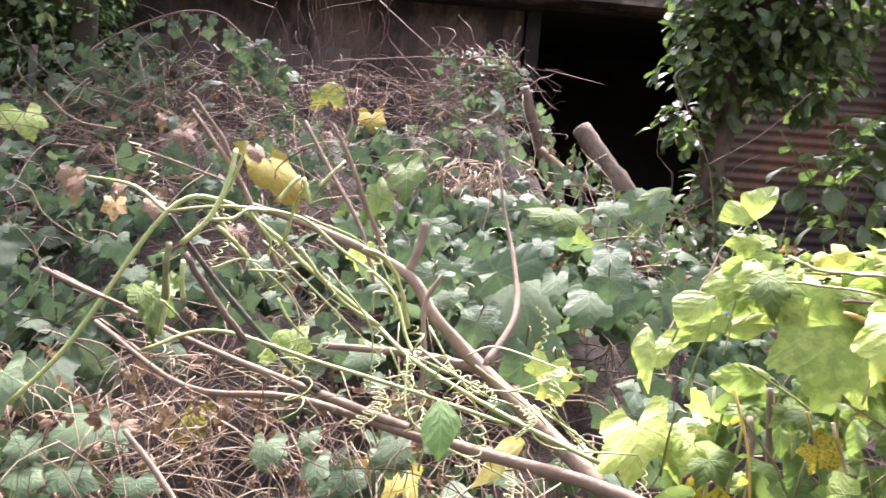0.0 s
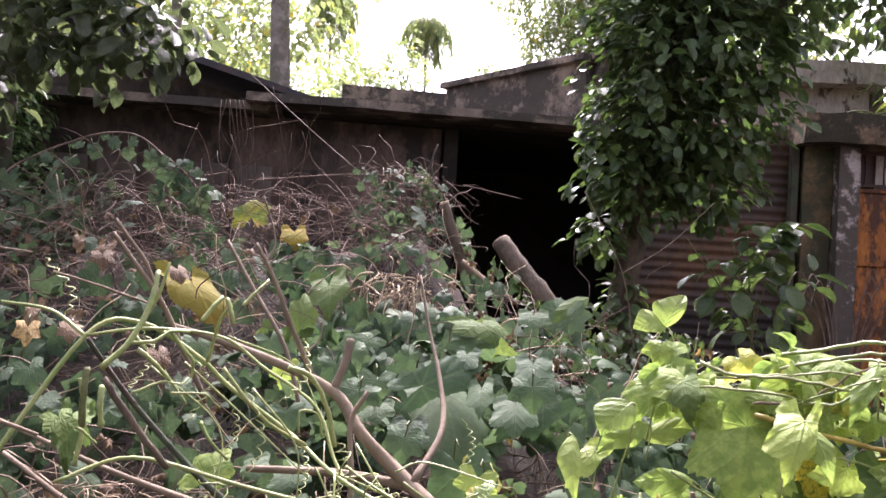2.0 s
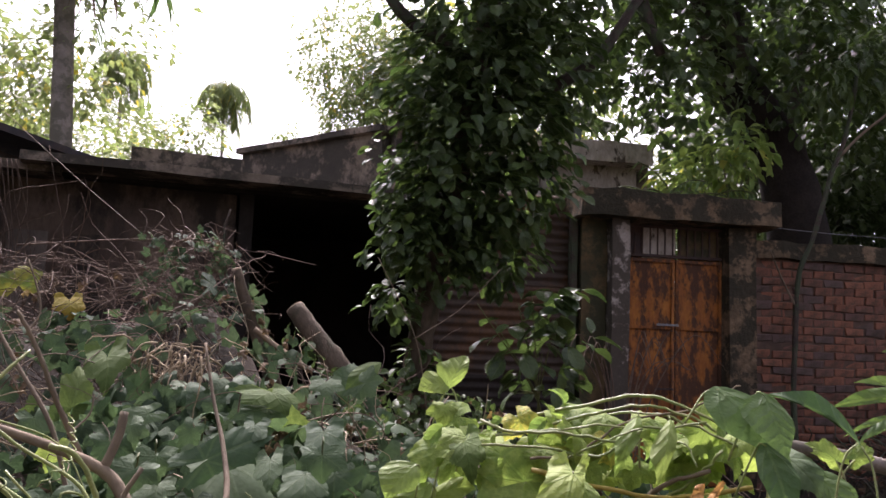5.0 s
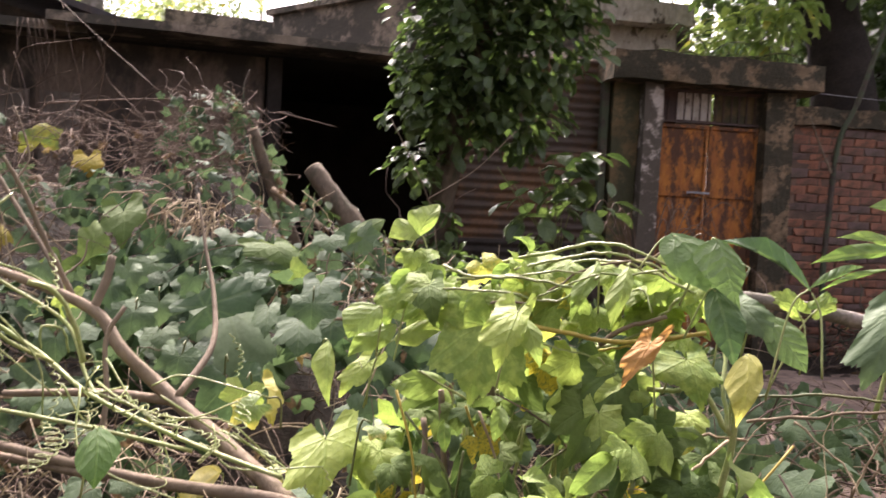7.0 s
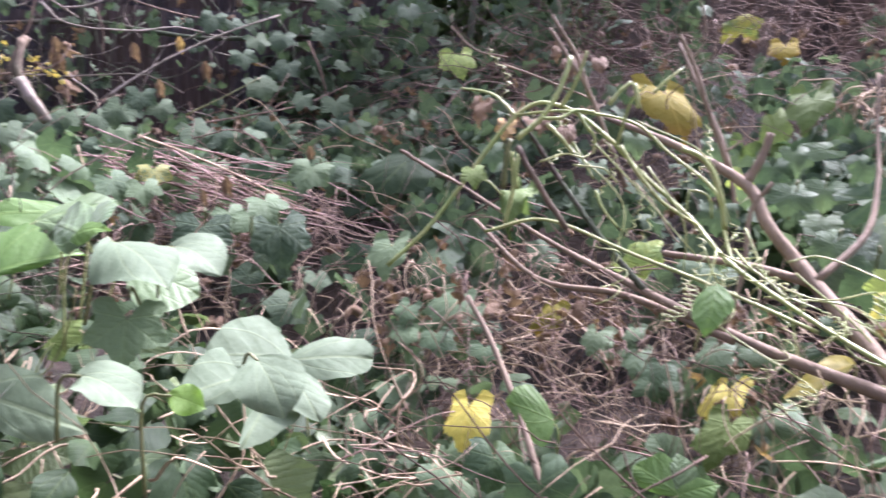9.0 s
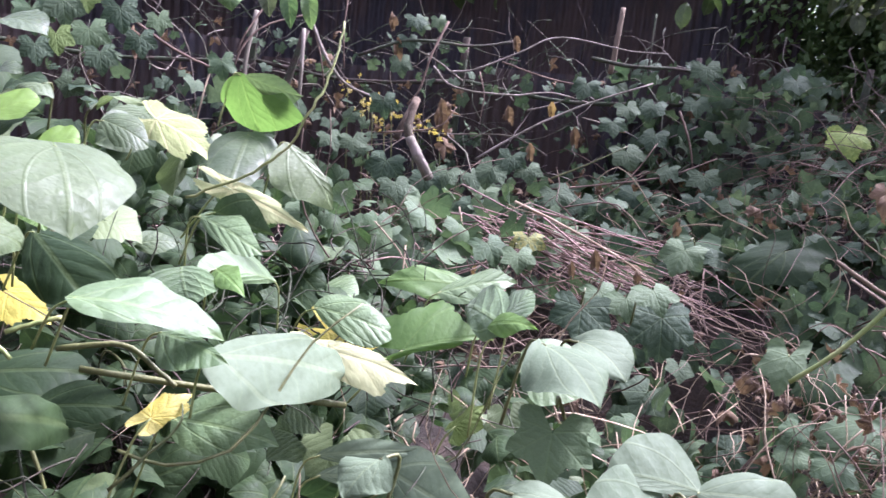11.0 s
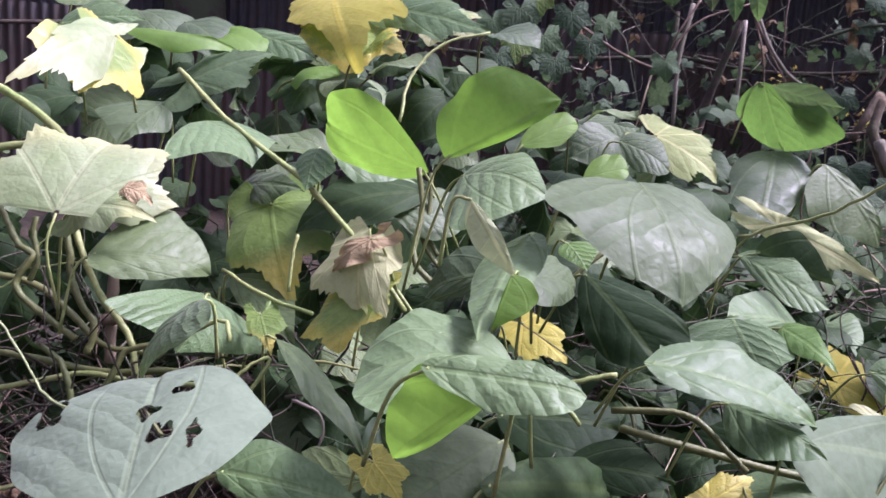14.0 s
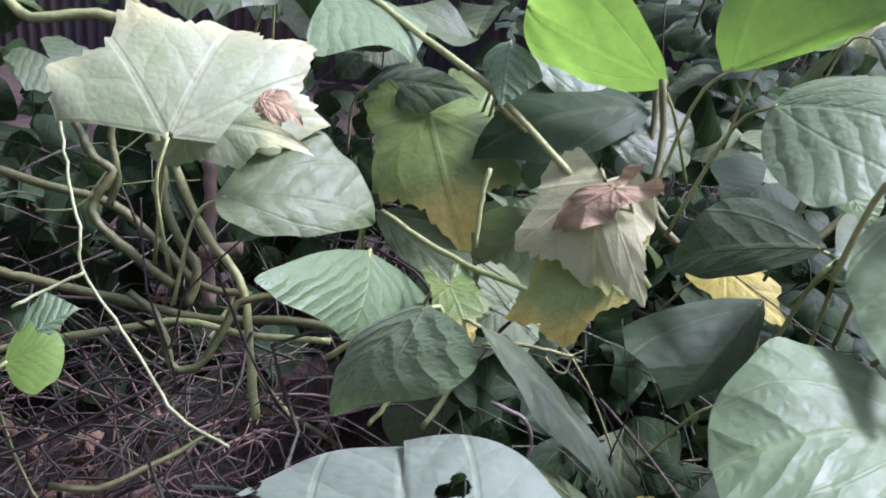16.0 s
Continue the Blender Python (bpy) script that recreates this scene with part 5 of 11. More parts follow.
for p, w in (((-0.49, 2.05, 1.22), (0.05, 0, -1)), ((-0.36, 2.06, 1.15), (0.1, 0, -1)), ((-0.27, 2.07, 1.05), (-0.1, 0, -1)), ((-0.11, 2.05, 0.97), (0.1, 0.1, -0.9)), ((0.0, 1.95, 0.9), (-0.4, 0, -1)), ((-0.66, 2.03, 1.24), (-0.25, 0.1, 1)), ((-0.21, 1.9, 0.9), (0.1, 0, 1)), ((0.2, 1.83, 0.82), (-0.5, 0, 0.5)), ((0.33, 2.2, 1.0), (0.05, 0, -1)), ((-0.15, 2.05, 1.05), (0.3, 0, 0.6))):
    tendril(p, rng.uniform(6, 10), rng.uniform(0.12, 0.22), vine, way=w)
for p, w in (((-0.05, 1.9, 0.87), (0.3, 0.1, -0.4)), ((0.1, 1.85, 0.83), (-0.3, 0.2, 0.5)), ((-0.3, 1.9, 0.9), (0.2, 0.1, -0.6))):
    tendril(p, 3, 0.16, vine, 0.002, 0.03, w)

for k in range(16):
    s = rng.uniform(0, 1)
    a = np.array([-0.45 + 0.75 * s, 2.03 - 0.15 * s, 1.2 - 0.38 * s]) + rng.normal(0, 0.05, 3)
    b = a + np.array([rng.uniform(0.1, 0.35), rng.normal(-0.05, 0.06), rng.uniform(-0.3, 0.02)])
    branch("stem", [a, (a + b) / 2 + rng.normal(0, 0.04, 3), b], [0.0028, 0.0018], STEM, vine, 5, 5)
    if k % 2:
        tendril(b, rng.uniform(4, 9), rng.uniform(0.08, 0.18), vine, 0.0014, rng.uniform(0.006, 0.02), (rng.normal(0, 0.5), 0, -1))

# ---- heap of pinkish dry sticks by the fence ----
STICK_PINK = plain_material("pinkish_stick", (0.38, 0.27, 0.23), (0.24, 0.165, 0.14), 9.0, 0.85, 0.4, 90.0, 0.2)
heap_things = thing("stick_heap", (-2.3, 2.6, 0.5), "heap of pinkish dry sticks and straw", "stick heap")
heap_things.matrix_world = Matrix()
for k in range(52):
    s = rng.uniform(0, 1)
    a = np.array([-2.85 + s * 0.5, 2.35 + s * 0.2, 0.86 - 0.05 * s]) + rng.normal(0, 0.06, 3)
    b = a + np.array([0.85, 0.3, -0.2]) * rng.uniform(0.35, 1.1) + rng.normal(0, 0.07, 3)
    put_mesh("stick", as_mesh("stick", *tube(smooth_path([a, (a + b) / 2 + rng.normal(0, 0.045, 3), b], 3), [rng.uniform(0.0022, 0.005), 0.0015], 4)), STICK_PINK if k % 3 else TWIG, heap_things)
stuff("heap_litter", tangle(70, lambda n: np.stack([rng.uniform(-2.8, -1.8, n), rng.uniform(2.35, 2.9, n), rng.uniform(0.5, 0.78, n)], -1), 0.4, 0.003, curl=0.5).mesh("heap_litter"), TWIG, "fine brown litter in the stick heap", "litter")

# ---- growth along the fence ----
def on_fence(n, lo=0.9, hi=1.9, out=0.25):
    f = np.array(FENCE[:5])
    k = rng.integers(0, len(f) - 1, n)
    s = rng.uniform(0, 1, n)[:, None]
    p = f[k] * (1 - s) + f[k + 1] * s
    toward = -p / np.linalg.norm(p, axis=1, keepdims=True)
    p = p + toward * rng.uniform(0.05, out, n)[:, None]
    return np.column_stack([p, rng.uniform(lo, hi, n)])


fence_face = (0.6, -0.4, 0.6)
stuff("fence_stems", tangle(300, lambda n: on_fence(n, 0.8, 2.0), 0.9, 0.004, 0.22, 0.0).mesh("fence_stems"), BARK_DARK, "dry creeper stems hanging on the fence", "dry stems")
stuff("fence_stems", tangle(60, lambda n: on_fence(n, 0.7, 1.5, 0.6), 1.1, 0.005, 0.02, 0.3).mesh("fence_stems"), BARK_PALE, "pale bare vine runners before the fence", "dry stems")
stuff("fence_creeper", scatter_mesh("fence_creeper", IVY, *leaves_on(380, lambda n: on_fence(n, 0.7, 1.75, 0.5), 0.055, face=fence_face)), LEAF_IVY, "dark creeper leaves on the fence", "creeper")
stuff("fence_creeper", scatter_mesh("fence_creeper", GOURD, *leaves_on(260, lambda n: np.column_stack([rng.uniform(-4.6, -2.2, n), rng.uniform(1.2, 3.4, n), rng.uniform(0.55, 0.95, n)]), 0.09, face=fence_face)), LEAF_SQUASH, "grey-green gourd leaves below the fence", "gourd vine")
stuff("fence_creeper", scatter_mesh("fence_creeper", GOURD[:3], *leaves_on(240, lambda n: np.column_stack([rng.uniform(-3.6, -2.2, n), rng.uniform(4.1, 4.6, n), rng.uniform(0.7, 1.75, n)]), 0.075, face=(0.3, -0.8, 0.5))), LEAF_IVY, "curtain of dark creeper over the fence corner", "creeper")
stuff("withered_creeper", scatter_mesh("withered_creeper", CRUMPLED, *leaves_on(10, lambda n: np.column_stack([rng.uniform(-5.2, -3.6, n), rng.uniform(2.4, 3.2, n), rng.uniform(1.1, 1.7, n)]), 0.07, face=fence_face)), LEAF_DRY, "large withered leaves hanging before the fence", "dead leaves")
stuff("withered_creeper", scatter_mesh("withered_creeper", CRUMPLED, *leaves_on(45, lambda n: on_fence(n, 0.8, 1.8, 0.4), 0.05, face=fence_face)), LEAF_DRY, "withered leaves hanging on the fence", "dead leaves")
stuff("west_undergrowth", tangle(300, lambda n: np.column_stack([rng.uniform(-4.5, -1.9, n), rng.uniform(0.8, 3.0, n), rng.uniform(0.3, 0.8, n)]), 0.7, 0.004).mesh("west_undergrowth"), TWIG, "brown stems under the gourd leaves", "dry stems")
bloom = thing("flowering_weed", (-4.4, 2.85, 1.0), "weed with small yellow flowers before the fence", "weed")
bloom.matrix_world = Matrix()
for k in range(9):
    x, y, z = -4.3 + rng.normal(0, 0.3), 2.9 + rng.normal(0, 0.15), 1.25 + rng.normal(0, 0.12)
    branch("stem", [(x + 0.1, y, 0.4), (x + 0.05, y, 0.9), (x, y, z)], [0.006, 0.003], STEM_DARK, bloom, 5)
    put_mesh("blossom", scatter_mesh("blossom", CRUMPLED, np.array([x, y, z]) + rng.normal(0, 0.03, (9, 3)), rng.normal(0, 1, (9, 3)), rng.normal(0, 1, (9, 3)), np.full(9, 0.02)), FLOWER, bloom, "yellow flower cluster")
for pts in ([(-4.6, 2.2, 0.6), (-4.55, 2.3, 1.2), (-4.45, 2.4, 1.7)],):
    tagged(branch("old_post", pts, [0.03, 0.028, 0.02], BARK_DARK, None, 9, 5, 0.1), "old dark post leaning before the fence", "post", "old posts")

# ---- pole and brush east of the heap ----
pole = branch("pole", [(1.75, 2.02, 1.13), (1.85, 2.0, 1.14), (2.29, 1.965, 1.065), (2.9, 1.9, 0.9), (3.6, 1.8, 0.65)], [0.02, 0.024, 0.026], BARK_PALE, None, 10)
tagged(pole, "brown pole lying across the brush", "pole")
stuff("east_brush", tangle(420, lambda n: np.stack([rng.uniform(0.9, 3.0, n), rng.uniform(1.3, 2.9, n), rng.uniform(0.05, 0.55, n)], -1), 0.6, 0.0036, 0.1, 0.15).mesh("east_brush"), TWIG_PALE, "straw and dead stems east of the heap", "dry stems")
stuff("east_brush", tangle(200, lambda n: np.stack([rng.uniform(1.2, 3.4, n), rng.uniform(1.5, 3.2, n), rng.uniform(0.1, 0.6, n)], -1), 0.8, 0.004, 0.1, 0.15).mesh("east_brush"), TWIG, "brown dead stems east of the heap", "dry stems")
stuff("east_leaves", scatter_mesh("east_leaves", GOURD, *leaves_on(90, lambda n: np.stack([rng.uniform(1.4, 2.9, n), rng.uniform(1.6, 2.6, n), rng.uniform(0.4, 0.75, n)], -1), 0.07)), LEAF_SQUASH, "gourd leaves over the dead stems", "gourd vine")


def by_the_wall(n):
    x = rng.uniform(5.9, 8.8, n)
    return np.stack([x, rng.uniform(5.3, 6.35, n) - 0.1 * (x - 6.0), rng.uniform(0.15, 1.0, n) * (0.45 + 0.42 * np.clip(x - 5.9, 0, 2.4))], -1)


stuff("wall_brush", tangle(330, by_the_wall, 0.8, 0.007, droop=0.12, lift=0.15, curl=0.3).mesh("wall_brush"), BARK_DARK, "dark brown brushwood and roots heaped against the brick wall", "brushwood")
stuff("wall_brush", tangle(150, by_the_wall, 0.6, 0.004, droop=0.15, lift=0.15, curl=0.35).mesh("wall_brush"), TWIG, "thin dry twigs in the brush by the brick wall", "brushwood")
stuff("wall_brush", scatter_mesh("wall_brush", CRUMPLED, *leaves_on(160, by_the_wall, 0.06)), LEAF_DRY, "withered leaves in the brush by the brick wall", "dead leaves")
loose = thing("bare_shrub", (3.9, 6.2, 0.0), "leafless arching shrub before the gate", "shrub")
loose.matrix_world = Matrix()
for k in range(16):
    a = rng.uniform(-0.9, 0.9)
    branch("stem", [(4.0 + 0.1 * a, 6.3, 0.2), (4.0 + 0.3 * a, 6.2, 1.0), (4.0 + 0.7 * a, 6.1, 1.45 + 0.15 * rng.uniform(-1, 1)), (4.0 + 1.0 * a, 6.0, 1.25)], [0.007, 0.003], TWIG, loose, 5)
leafy = thing("leafy_shrub", (2.9, 5.6, 0.4), "young shrub with broad green leaves beside the climber tree", "shrub")
leafy.matrix_world = Matrix()
for k in range(9):
    x, z = 2.75 + rng.normal(0, 0.22), 1.35 + rng.uniform(-0.3, 0.45)
    branch("stem", [(2.9, 5.6, 0.5), (2.85, 5.55, 1.0), (x, 5.45, z)], [0.01, 0.004], STEM_DARK, leafy, 5)
crown("crown", [(2.85, 5.4, 1.7, 0.2), (2.65, 5.45, 1.4, 0.25), (3.0, 5.45, 1.45, 0.22), (2.8, 5.45, 1.15, 0.25), (3.1, 5.5, 1.8, 0.12)], ROUND, 0.2, 260, LEAF_TREE, leafy)
low_leaves = leaves_on(240, lambda n: clumped(n, lambda m: np.stack([rng.uniform(-1.6, 0.9, m), rng.uniform(1.4, 2.6, m), rng.uniform(0.1, 0.42, m)], -1)), 0.092)
stuff("low_gourd_leaves", scatter_mesh("low_gourd_leaves", GOURD, *low_leaves), LEAF_SQUASH, "grey-green gourd leaves under the fallen branch", "gourd vine")
for k in range(9):
    x, y = -1.35 + rng.normal(0, 0.14), 8.98 + rng.uniform(-0.05, 0.05)
    L = rng.uniform(0.8, 1.5)
    tagged(branch("hanging_root", [(x, y, 3.02), (x + rng.normal(0, 0.06), y, 3.0 - L * 0.3), (x + rng.normal(0.1, 0.1), y, 3.0 - L * 0.6), (x + rng.normal(0.2, 0.15), y, 3.0 - L)], [0.006, 0.003], TWIG, None, 5), "thin dry root hanging from the eave", "root", "hanging roots")
west = leaves_on(260, lambda n: np.column_stack([rng.uniform(-6.2, -3.4, n), rng.uniform(-0.6, 2.6, n), rng.uniform(0.7, 1.35, n)]), 0.075, face=fence_face)
stuff("west_creeper", scatter_mesh("west_creeper", IVY, *west), LEAF_IVY, "dark creeper in the west corner", "creeper")


# ---- vine trunk climbing the brick wall ----
creeper = thing("slim_tree", (6.5, 6.9, 0), "slim grey-barked tree leaning along the brick wall", "tree")
creeper.matrix_world = WALL
branch("trunk", [(1.85, -0.2, -0.05), (1.8, -0.14, 0.8), (1.83, -0.12, 1.54), (1.88, -0.12, 2.25), (2.04, -0.14, 2.66), (2.25, -0.14, 3.33), (2.38, -0.14, 3.63), (2.5, -0.14, 4.05), (2.6, -0.14, 4.6)], [0.03, 0.026, 0.024, 0.018], BARK_DARK, creeper, 8, 6, 0.08)
branch("limb", [(2.36, -0.14, 3.55), (2.6, -0.16, 3.8), (2.83, -0.18, 3.99), (3.25, -0.2, 4.32)], [0.018, 0.012], BARK, creeper, 7, 6, 0.08)
branch("limb", [(1.85, -0.12, 1.9), (1.7, -0.1, 2.2), (1.55, -0.12, 2.5)], [0.012, 0.008], BARK, creeper, 7, 6, 0.08)
crown("crown", [(2.6, -0.2, 4.55, 0.4), (3.3, -0.25, 4.35, 0.35), (2.2, -0.2, 4.4, 0.3)], LONG, 0.24, 260, LEAF_TREE, creeper)

stuff("ground_litter", scatter_mesh("ground_litter", CRUMPLED, *leaves_on(260, lambda n: (lambda x, y: np.column_stack([x, y, soil_height(x, y) + 0.03]))(rng.uniform(-2.4, -0.7, n), rng.uniform(-1.4, 1.6, n)), 0.045, face=(0, 0, 1))), LEAF_DRY, "dead brown leaves on the soil", "dead leaves")
# dark bark tone on these twigs paints the shade of the hollow
stuff("ground_twigs", tangle(420, lambda n: (lambda x, y: np.column_stack([x, y, soil_height(x, y) + 0.03]))(rng.uniform(-2.4, -0.7, n), rng.uniform(-1.4, 1.6, n)), 0.35, 0.0025, 0.12, 0.0, curl=0.3).mesh("ground_twigs"), BARK_DARK, "thin dead twigs on the soil", "twigs")


# ---- climbing plants, leaf by leaf ----
STEM_YELLOW = plain_material("yellow_stem", (0.42, 0.33, 0.05), (0.33, 0.25, 0.05), 12.0, 0.5, 0.4, 110.0, 0.4)
count = [200]


def grow(plant, shape, base, tip, normal, ratio, material, bend, fold=0.25, wave=0.05, label="", stalk=None):
    """One leaf of a plant: its blade and, below it, its stalk."""
    count[0] += 1
    k = count[0]
    length = math.dist(base, tip)
    if shape == "gourd":
        me = palmate(7, 61, 5, 0.3 if length < 0.16 else 0.22, 0.045, bend, 0.1, 0.06 + wave, k, 2.55)
        back = -me[0][:, 1].min()
        me[0][:, 1] += back
        me[0][:] /= np.ptp(me[0][:, 1])
        me[0][:, 0] *= np.clip(ratio / np.ptp(me[0][:, 0]), 0.75, 1.35)
    elif shape == "round":
        me = palmate(7, 51, 5, 0.1, 0.05, bend, 0.15, wave, k, 2.6)
        me[0][:, 1] -= me[0][:, 1].min()
        me[0][:] /= np.ptp(me[0][:, 1])
        me[0][:, 0] *= np.clip(ratio / np.ptp(me[0][:, 0]), 0.6, 1.4)
    elif shape == "heart":
        me = ovate(18, 12, ratio, 0.1, 0.36, bend * 1.6 + 0.25, fold - 0.12, wave * 1.3, k, 0.92, 0.5 * math.sin(k * 1.9), 0.5 + 0.45 * math.sin(k * 2.7))
        chord(me[0])
    else:
        me = ovate(12, 8, ratio, 0.0, 0.42, bend, fold + 0.15, wave, k, 1.0)
    ob = leaf_part("leaf", me, base, tip, normal, material, plant, label)
    if stalk is None:
        b = Vector(base)
        away = (b - Vector(tip)).normalized()
        end = b + away * 0.05 * (1 + length) + Vector((0.02 * math.sin(k), 0.02 * math.cos(k * 1.7), -0.14 - 0.04 * math.sin(k * 2.3)))
        mid_p = b + away * 0.045 + Vector((0, 0, -0.03))
        branch("stalk", [end, mid_p, b], [0.0032, 0.0026], STEM_DARK, plant, 5, 4)
    return ob


def chord(v):
    """Turns a bent blade so that its tip lies straight ahead, 1 from its base."""
    far = v[np.argmax(v[:, 1] ** 2 + v[:, 2] ** 2)]
    a, r = math.atan2(far[2], far[1]), math.hypot(far[1], far[2])
    y, z = v[:, 1].copy(), v[:, 2].copy()
    v[:, 1], v[:, 2] = (y * math.cos(a) + z * math.sin(a)) / r, (z * math.cos(a) - y * math.sin(a)) / r


def lobed_outline(rings, segs, seed, spread, deep=0.24, teeth=0.045):
    """A flat lobed and toothed leaf; x runs to 1 on each side, y from the stalk (0) to the tip (1)."""
    x, y = palmate(rings, segs, 5, deep, teeth, 0.0, 0.0, 0.0, seed, spread)[2].T
    return x / np.abs(x).max(), y / y.max(), grid_faces(rings + 1, segs), y[np.argmax(np.abs(x))] / y.max()


def simple_outline(rows, cols, hip, blunt, heart, seed, root=0.6):
    """A flat heart-shaped or oval leaf, widest at hip, its two halves never quite alike."""
    r = np.random.default_rng(seed)
    s, v = np.meshgrid(np.linspace(0, 1, rows + 1), np.linspace(-1, 1, cols + 1), indexing="ij")
    u = np.clip((s - hip) / (1 - hip), 0, 1)
    w = np.clip(1 - s / hip, 0, 1)
    half = np.where(s < hip, (1 - w**2.1) ** root, (1 - u ** (1.4 + 1.9 * (1 - blunt))) ** (1.05 - 0.95 * (1 - blunt))) + 0.006
    half = half * (1 + 0.05 * np.sin(s * r.uniform(6, 9) + np.where(v > 0, *r.uniform(0, 6, 2))) + 0.025 * np.sin(s * r.uniform(15, 22) + np.where(v > 0, *r.uniform(0, 6, 2))))
    return (half * v).ravel(), (s - heart * np.abs(v) ** 1.5 * (1 - s) ** 4).ravel(), grid_faces(rows + 1, cols + 1), hip


def blade(plant, kind, base, tip, side_a, side_b, material, bow=0.08, hip=0.4, blunt=1.0, heart=0.06, roll=0.14, wave=0.02, spread=2.5, label="", holes=(), stalk=None):
    """One leaf laid between its stalk, its tip and its two widest points, arched by bow and with its edges rolled down."""
    count[0] += 1
    k = count[0]
    r = np.random.default_rng(k)
    if kind == "gourd":
        x, y, faces, hip = lobed_outline(9, 81, k, spread)
    elif kind == "long":
        x, y, faces, hip = simple_outline(18, 8, 0.42, 1.0, 0.0, k, 0.8)
    elif kind == "round":
        x, y, faces, hip = simple_outline(110, 110, hip, 0.5, 0.0, k, 0.5)
    else:
        x, y, faces, hip = simple_outline(24, 16, hip, blunt, heart, k)
    b, a = np.array(base), np.array(tip) - np.array(base)
    long = np.linalg.norm(a)
    foot = [(np.array(p) - b) @ a / long**2 for p in (side_a, side_b)]
    out = [np.array(p) - b - f * a for p, f in zip((side_a, side_b), foot)]
    n = np.cross(a, out[1] - out[0])
    n = n / np.linalg.norm(n) * (1 if n @ np.array([0.6, -0.2, 0.8]) > 0 else -1)
    half = (np.linalg.norm(out[0]) + np.linalg.norm(out[1])) / 2
    soft = np.where(np.abs(x) < 0.12, x * x / 0.24 + 0.06, np.abs(x)) - 0.06
    far = (x > 0)[:, None]
    pos = b + (y + np.abs(x) * np.where(x > 0, foot[1] - hip, foot[0] - hip))[:, None] * a + np.where(far, out[1], out[0]) * np.abs(x)[:, None]
    sag = np.where(x > 0, *(roll + r.uniform(-0.12, 0.22, 2)))
    lift = bow * long * (4 * y * (1 - y)).clip(-1, 1) - sag * half * (soft**2 - 0.4 * soft) - r.uniform(0.0, 0.5) * long * np.clip(y - 0.62, 0, 1) ** 2
    edge = np.abs(x) ** 2 + np.clip(y, 0, 1) ** 4
    lift += wave * long * edge * (np.sin(y * r.uniform(7, 12) + np.sign(x) * r.uniform(0, 3) + r.uniform(0, 6)) + 0.5 * np.sin(x * r.uniform(5, 9) + y * 17))
    pos = pos + lift[:, None] * n
    uv = np.stack([x * half / long, y], -1)
    if holes:
        mid = np.stack([x, y], -1)[faces].mean(1)
        keep = np.ones(len(mid), bool)
        for hx, hy, rx, ry in holes:
            q = (mid - (hx, hy)) / (rx, ry)
            keep &= (q**2).sum(1) + 0.35 * np.sin(mid[:, 0] * 41 + hy * 30) + 0.35 * np.cos(mid[:, 1] * 57 + hx * 40) > 0.8
        faces = faces[keep]
    ob = put_mesh("leaf", as_mesh("leaf", pos - b, faces, uv), material, plant, label)
    ob.matrix_basis = Matrix.Translation(base)
    if stalk is None:
        p, away = Vector(base), (Vector(base) - Vector(tip)).normalized()
        end = p + away * 0.05 * (1 + long) + Vector((-0.03 + 0.02 * math.sin(k), 0.02 * math.cos(k * 1.7), -0.15 - 0.04 * math.sin(k * 2.3)))
        branch("stalk", [end, p + away * 0.03 + Vector((-0.01, 0, -0.03)), p], [0.0024, 0.0018], STEM, plant, 5, 4)
    return ob


def plant_root(name, at, label, category):
    p = thing(name, at, label, category)
    p.matrix_world = Matrix()
    return p


bean = plant_root("bean_vine", (-1.6, -0.1, 0.5), "dense climbing bean and gourd vine with large quilted leaves", "vine")
bean_back = plant_root("bean_vine", (-2.4, -0.2, 0.5), "tall back of the bean vine against the fence", "vine")
fence_vine = plant_root("fence_vine", (-4.0, 2.8, 0.6), "grey-green creeper with bare pale runners before the fence", "vine")
gourd_near = plant_root("bean_clump", (-1.1, 0.9, 0.3), "clump of broad pale green bean leaves", "vine")
bush = plant_root("lime_gourd_vine", (1.1, 1.6, 0.3), "wilting yellow-green gourd vine heaped over a bush", "vine")
sapling = plant_root("mango_sapling", (2.4, 2.0, 0.1), "sapling with long glossy green leaves", "sapling")
gourd_mid = plant_root("gourd_leaves_vine", (0.5, 2.5, 0.4), "scattered green and yellow gourd leaves on the bank", "vine")
blade(bean, "round", (-0.910, -0.397, 1.003), (-1.092, -0.374, 1.057), (-1.035, -0.506, 1.000), (-0.987, -0.285, 1.048), LEAF_SHEEN, bow=0.05, hip=0.45, holes=[(-0.78, 0.69, 0.11, 0.14), (0.32, 0.76, 0.08, 0.02), (0.29, 0.71, 0.1, 0.04), (0.02, 0.58, 0.1, 0.07), (0.18, 0.41, 0.14, 0.06), (0.49, 0.37, 0.07, 0.09)], label="broad bean leaf eaten into ragged holes")
blade(bean, "bean", (-1.038, -0.028, 1.074), (-1.032, -0.187, 1.067), (-1.106, -0.095, 1.100), (-0.969, -0.139, 1.050), LEAF_BEAN_OLD, bow=0.1, hip=0.45, blunt=0.5, label="broad quilted bean leaf")
blade(bean, "bean", (-1.177, 0.020, 0.911), (-1.101, -0.124, 0.871), (-1.182, -0.083, 0.925), (-1.122, 0.006, 0.868), LEAF_BEAN, bow=0.08, blunt=0.7)
blade(bean, "bean", (-0.896, -0.148, 1.125), (-0.835, -0.030, 1.124), (-0.879, -0.079, 1.138), (-0.835, -0.082, 1.106), LEAF_BEAN_OLD, bow=0.02, hip=0.62, blunt=0.55, label="pale upper half of a folded bean leaf")
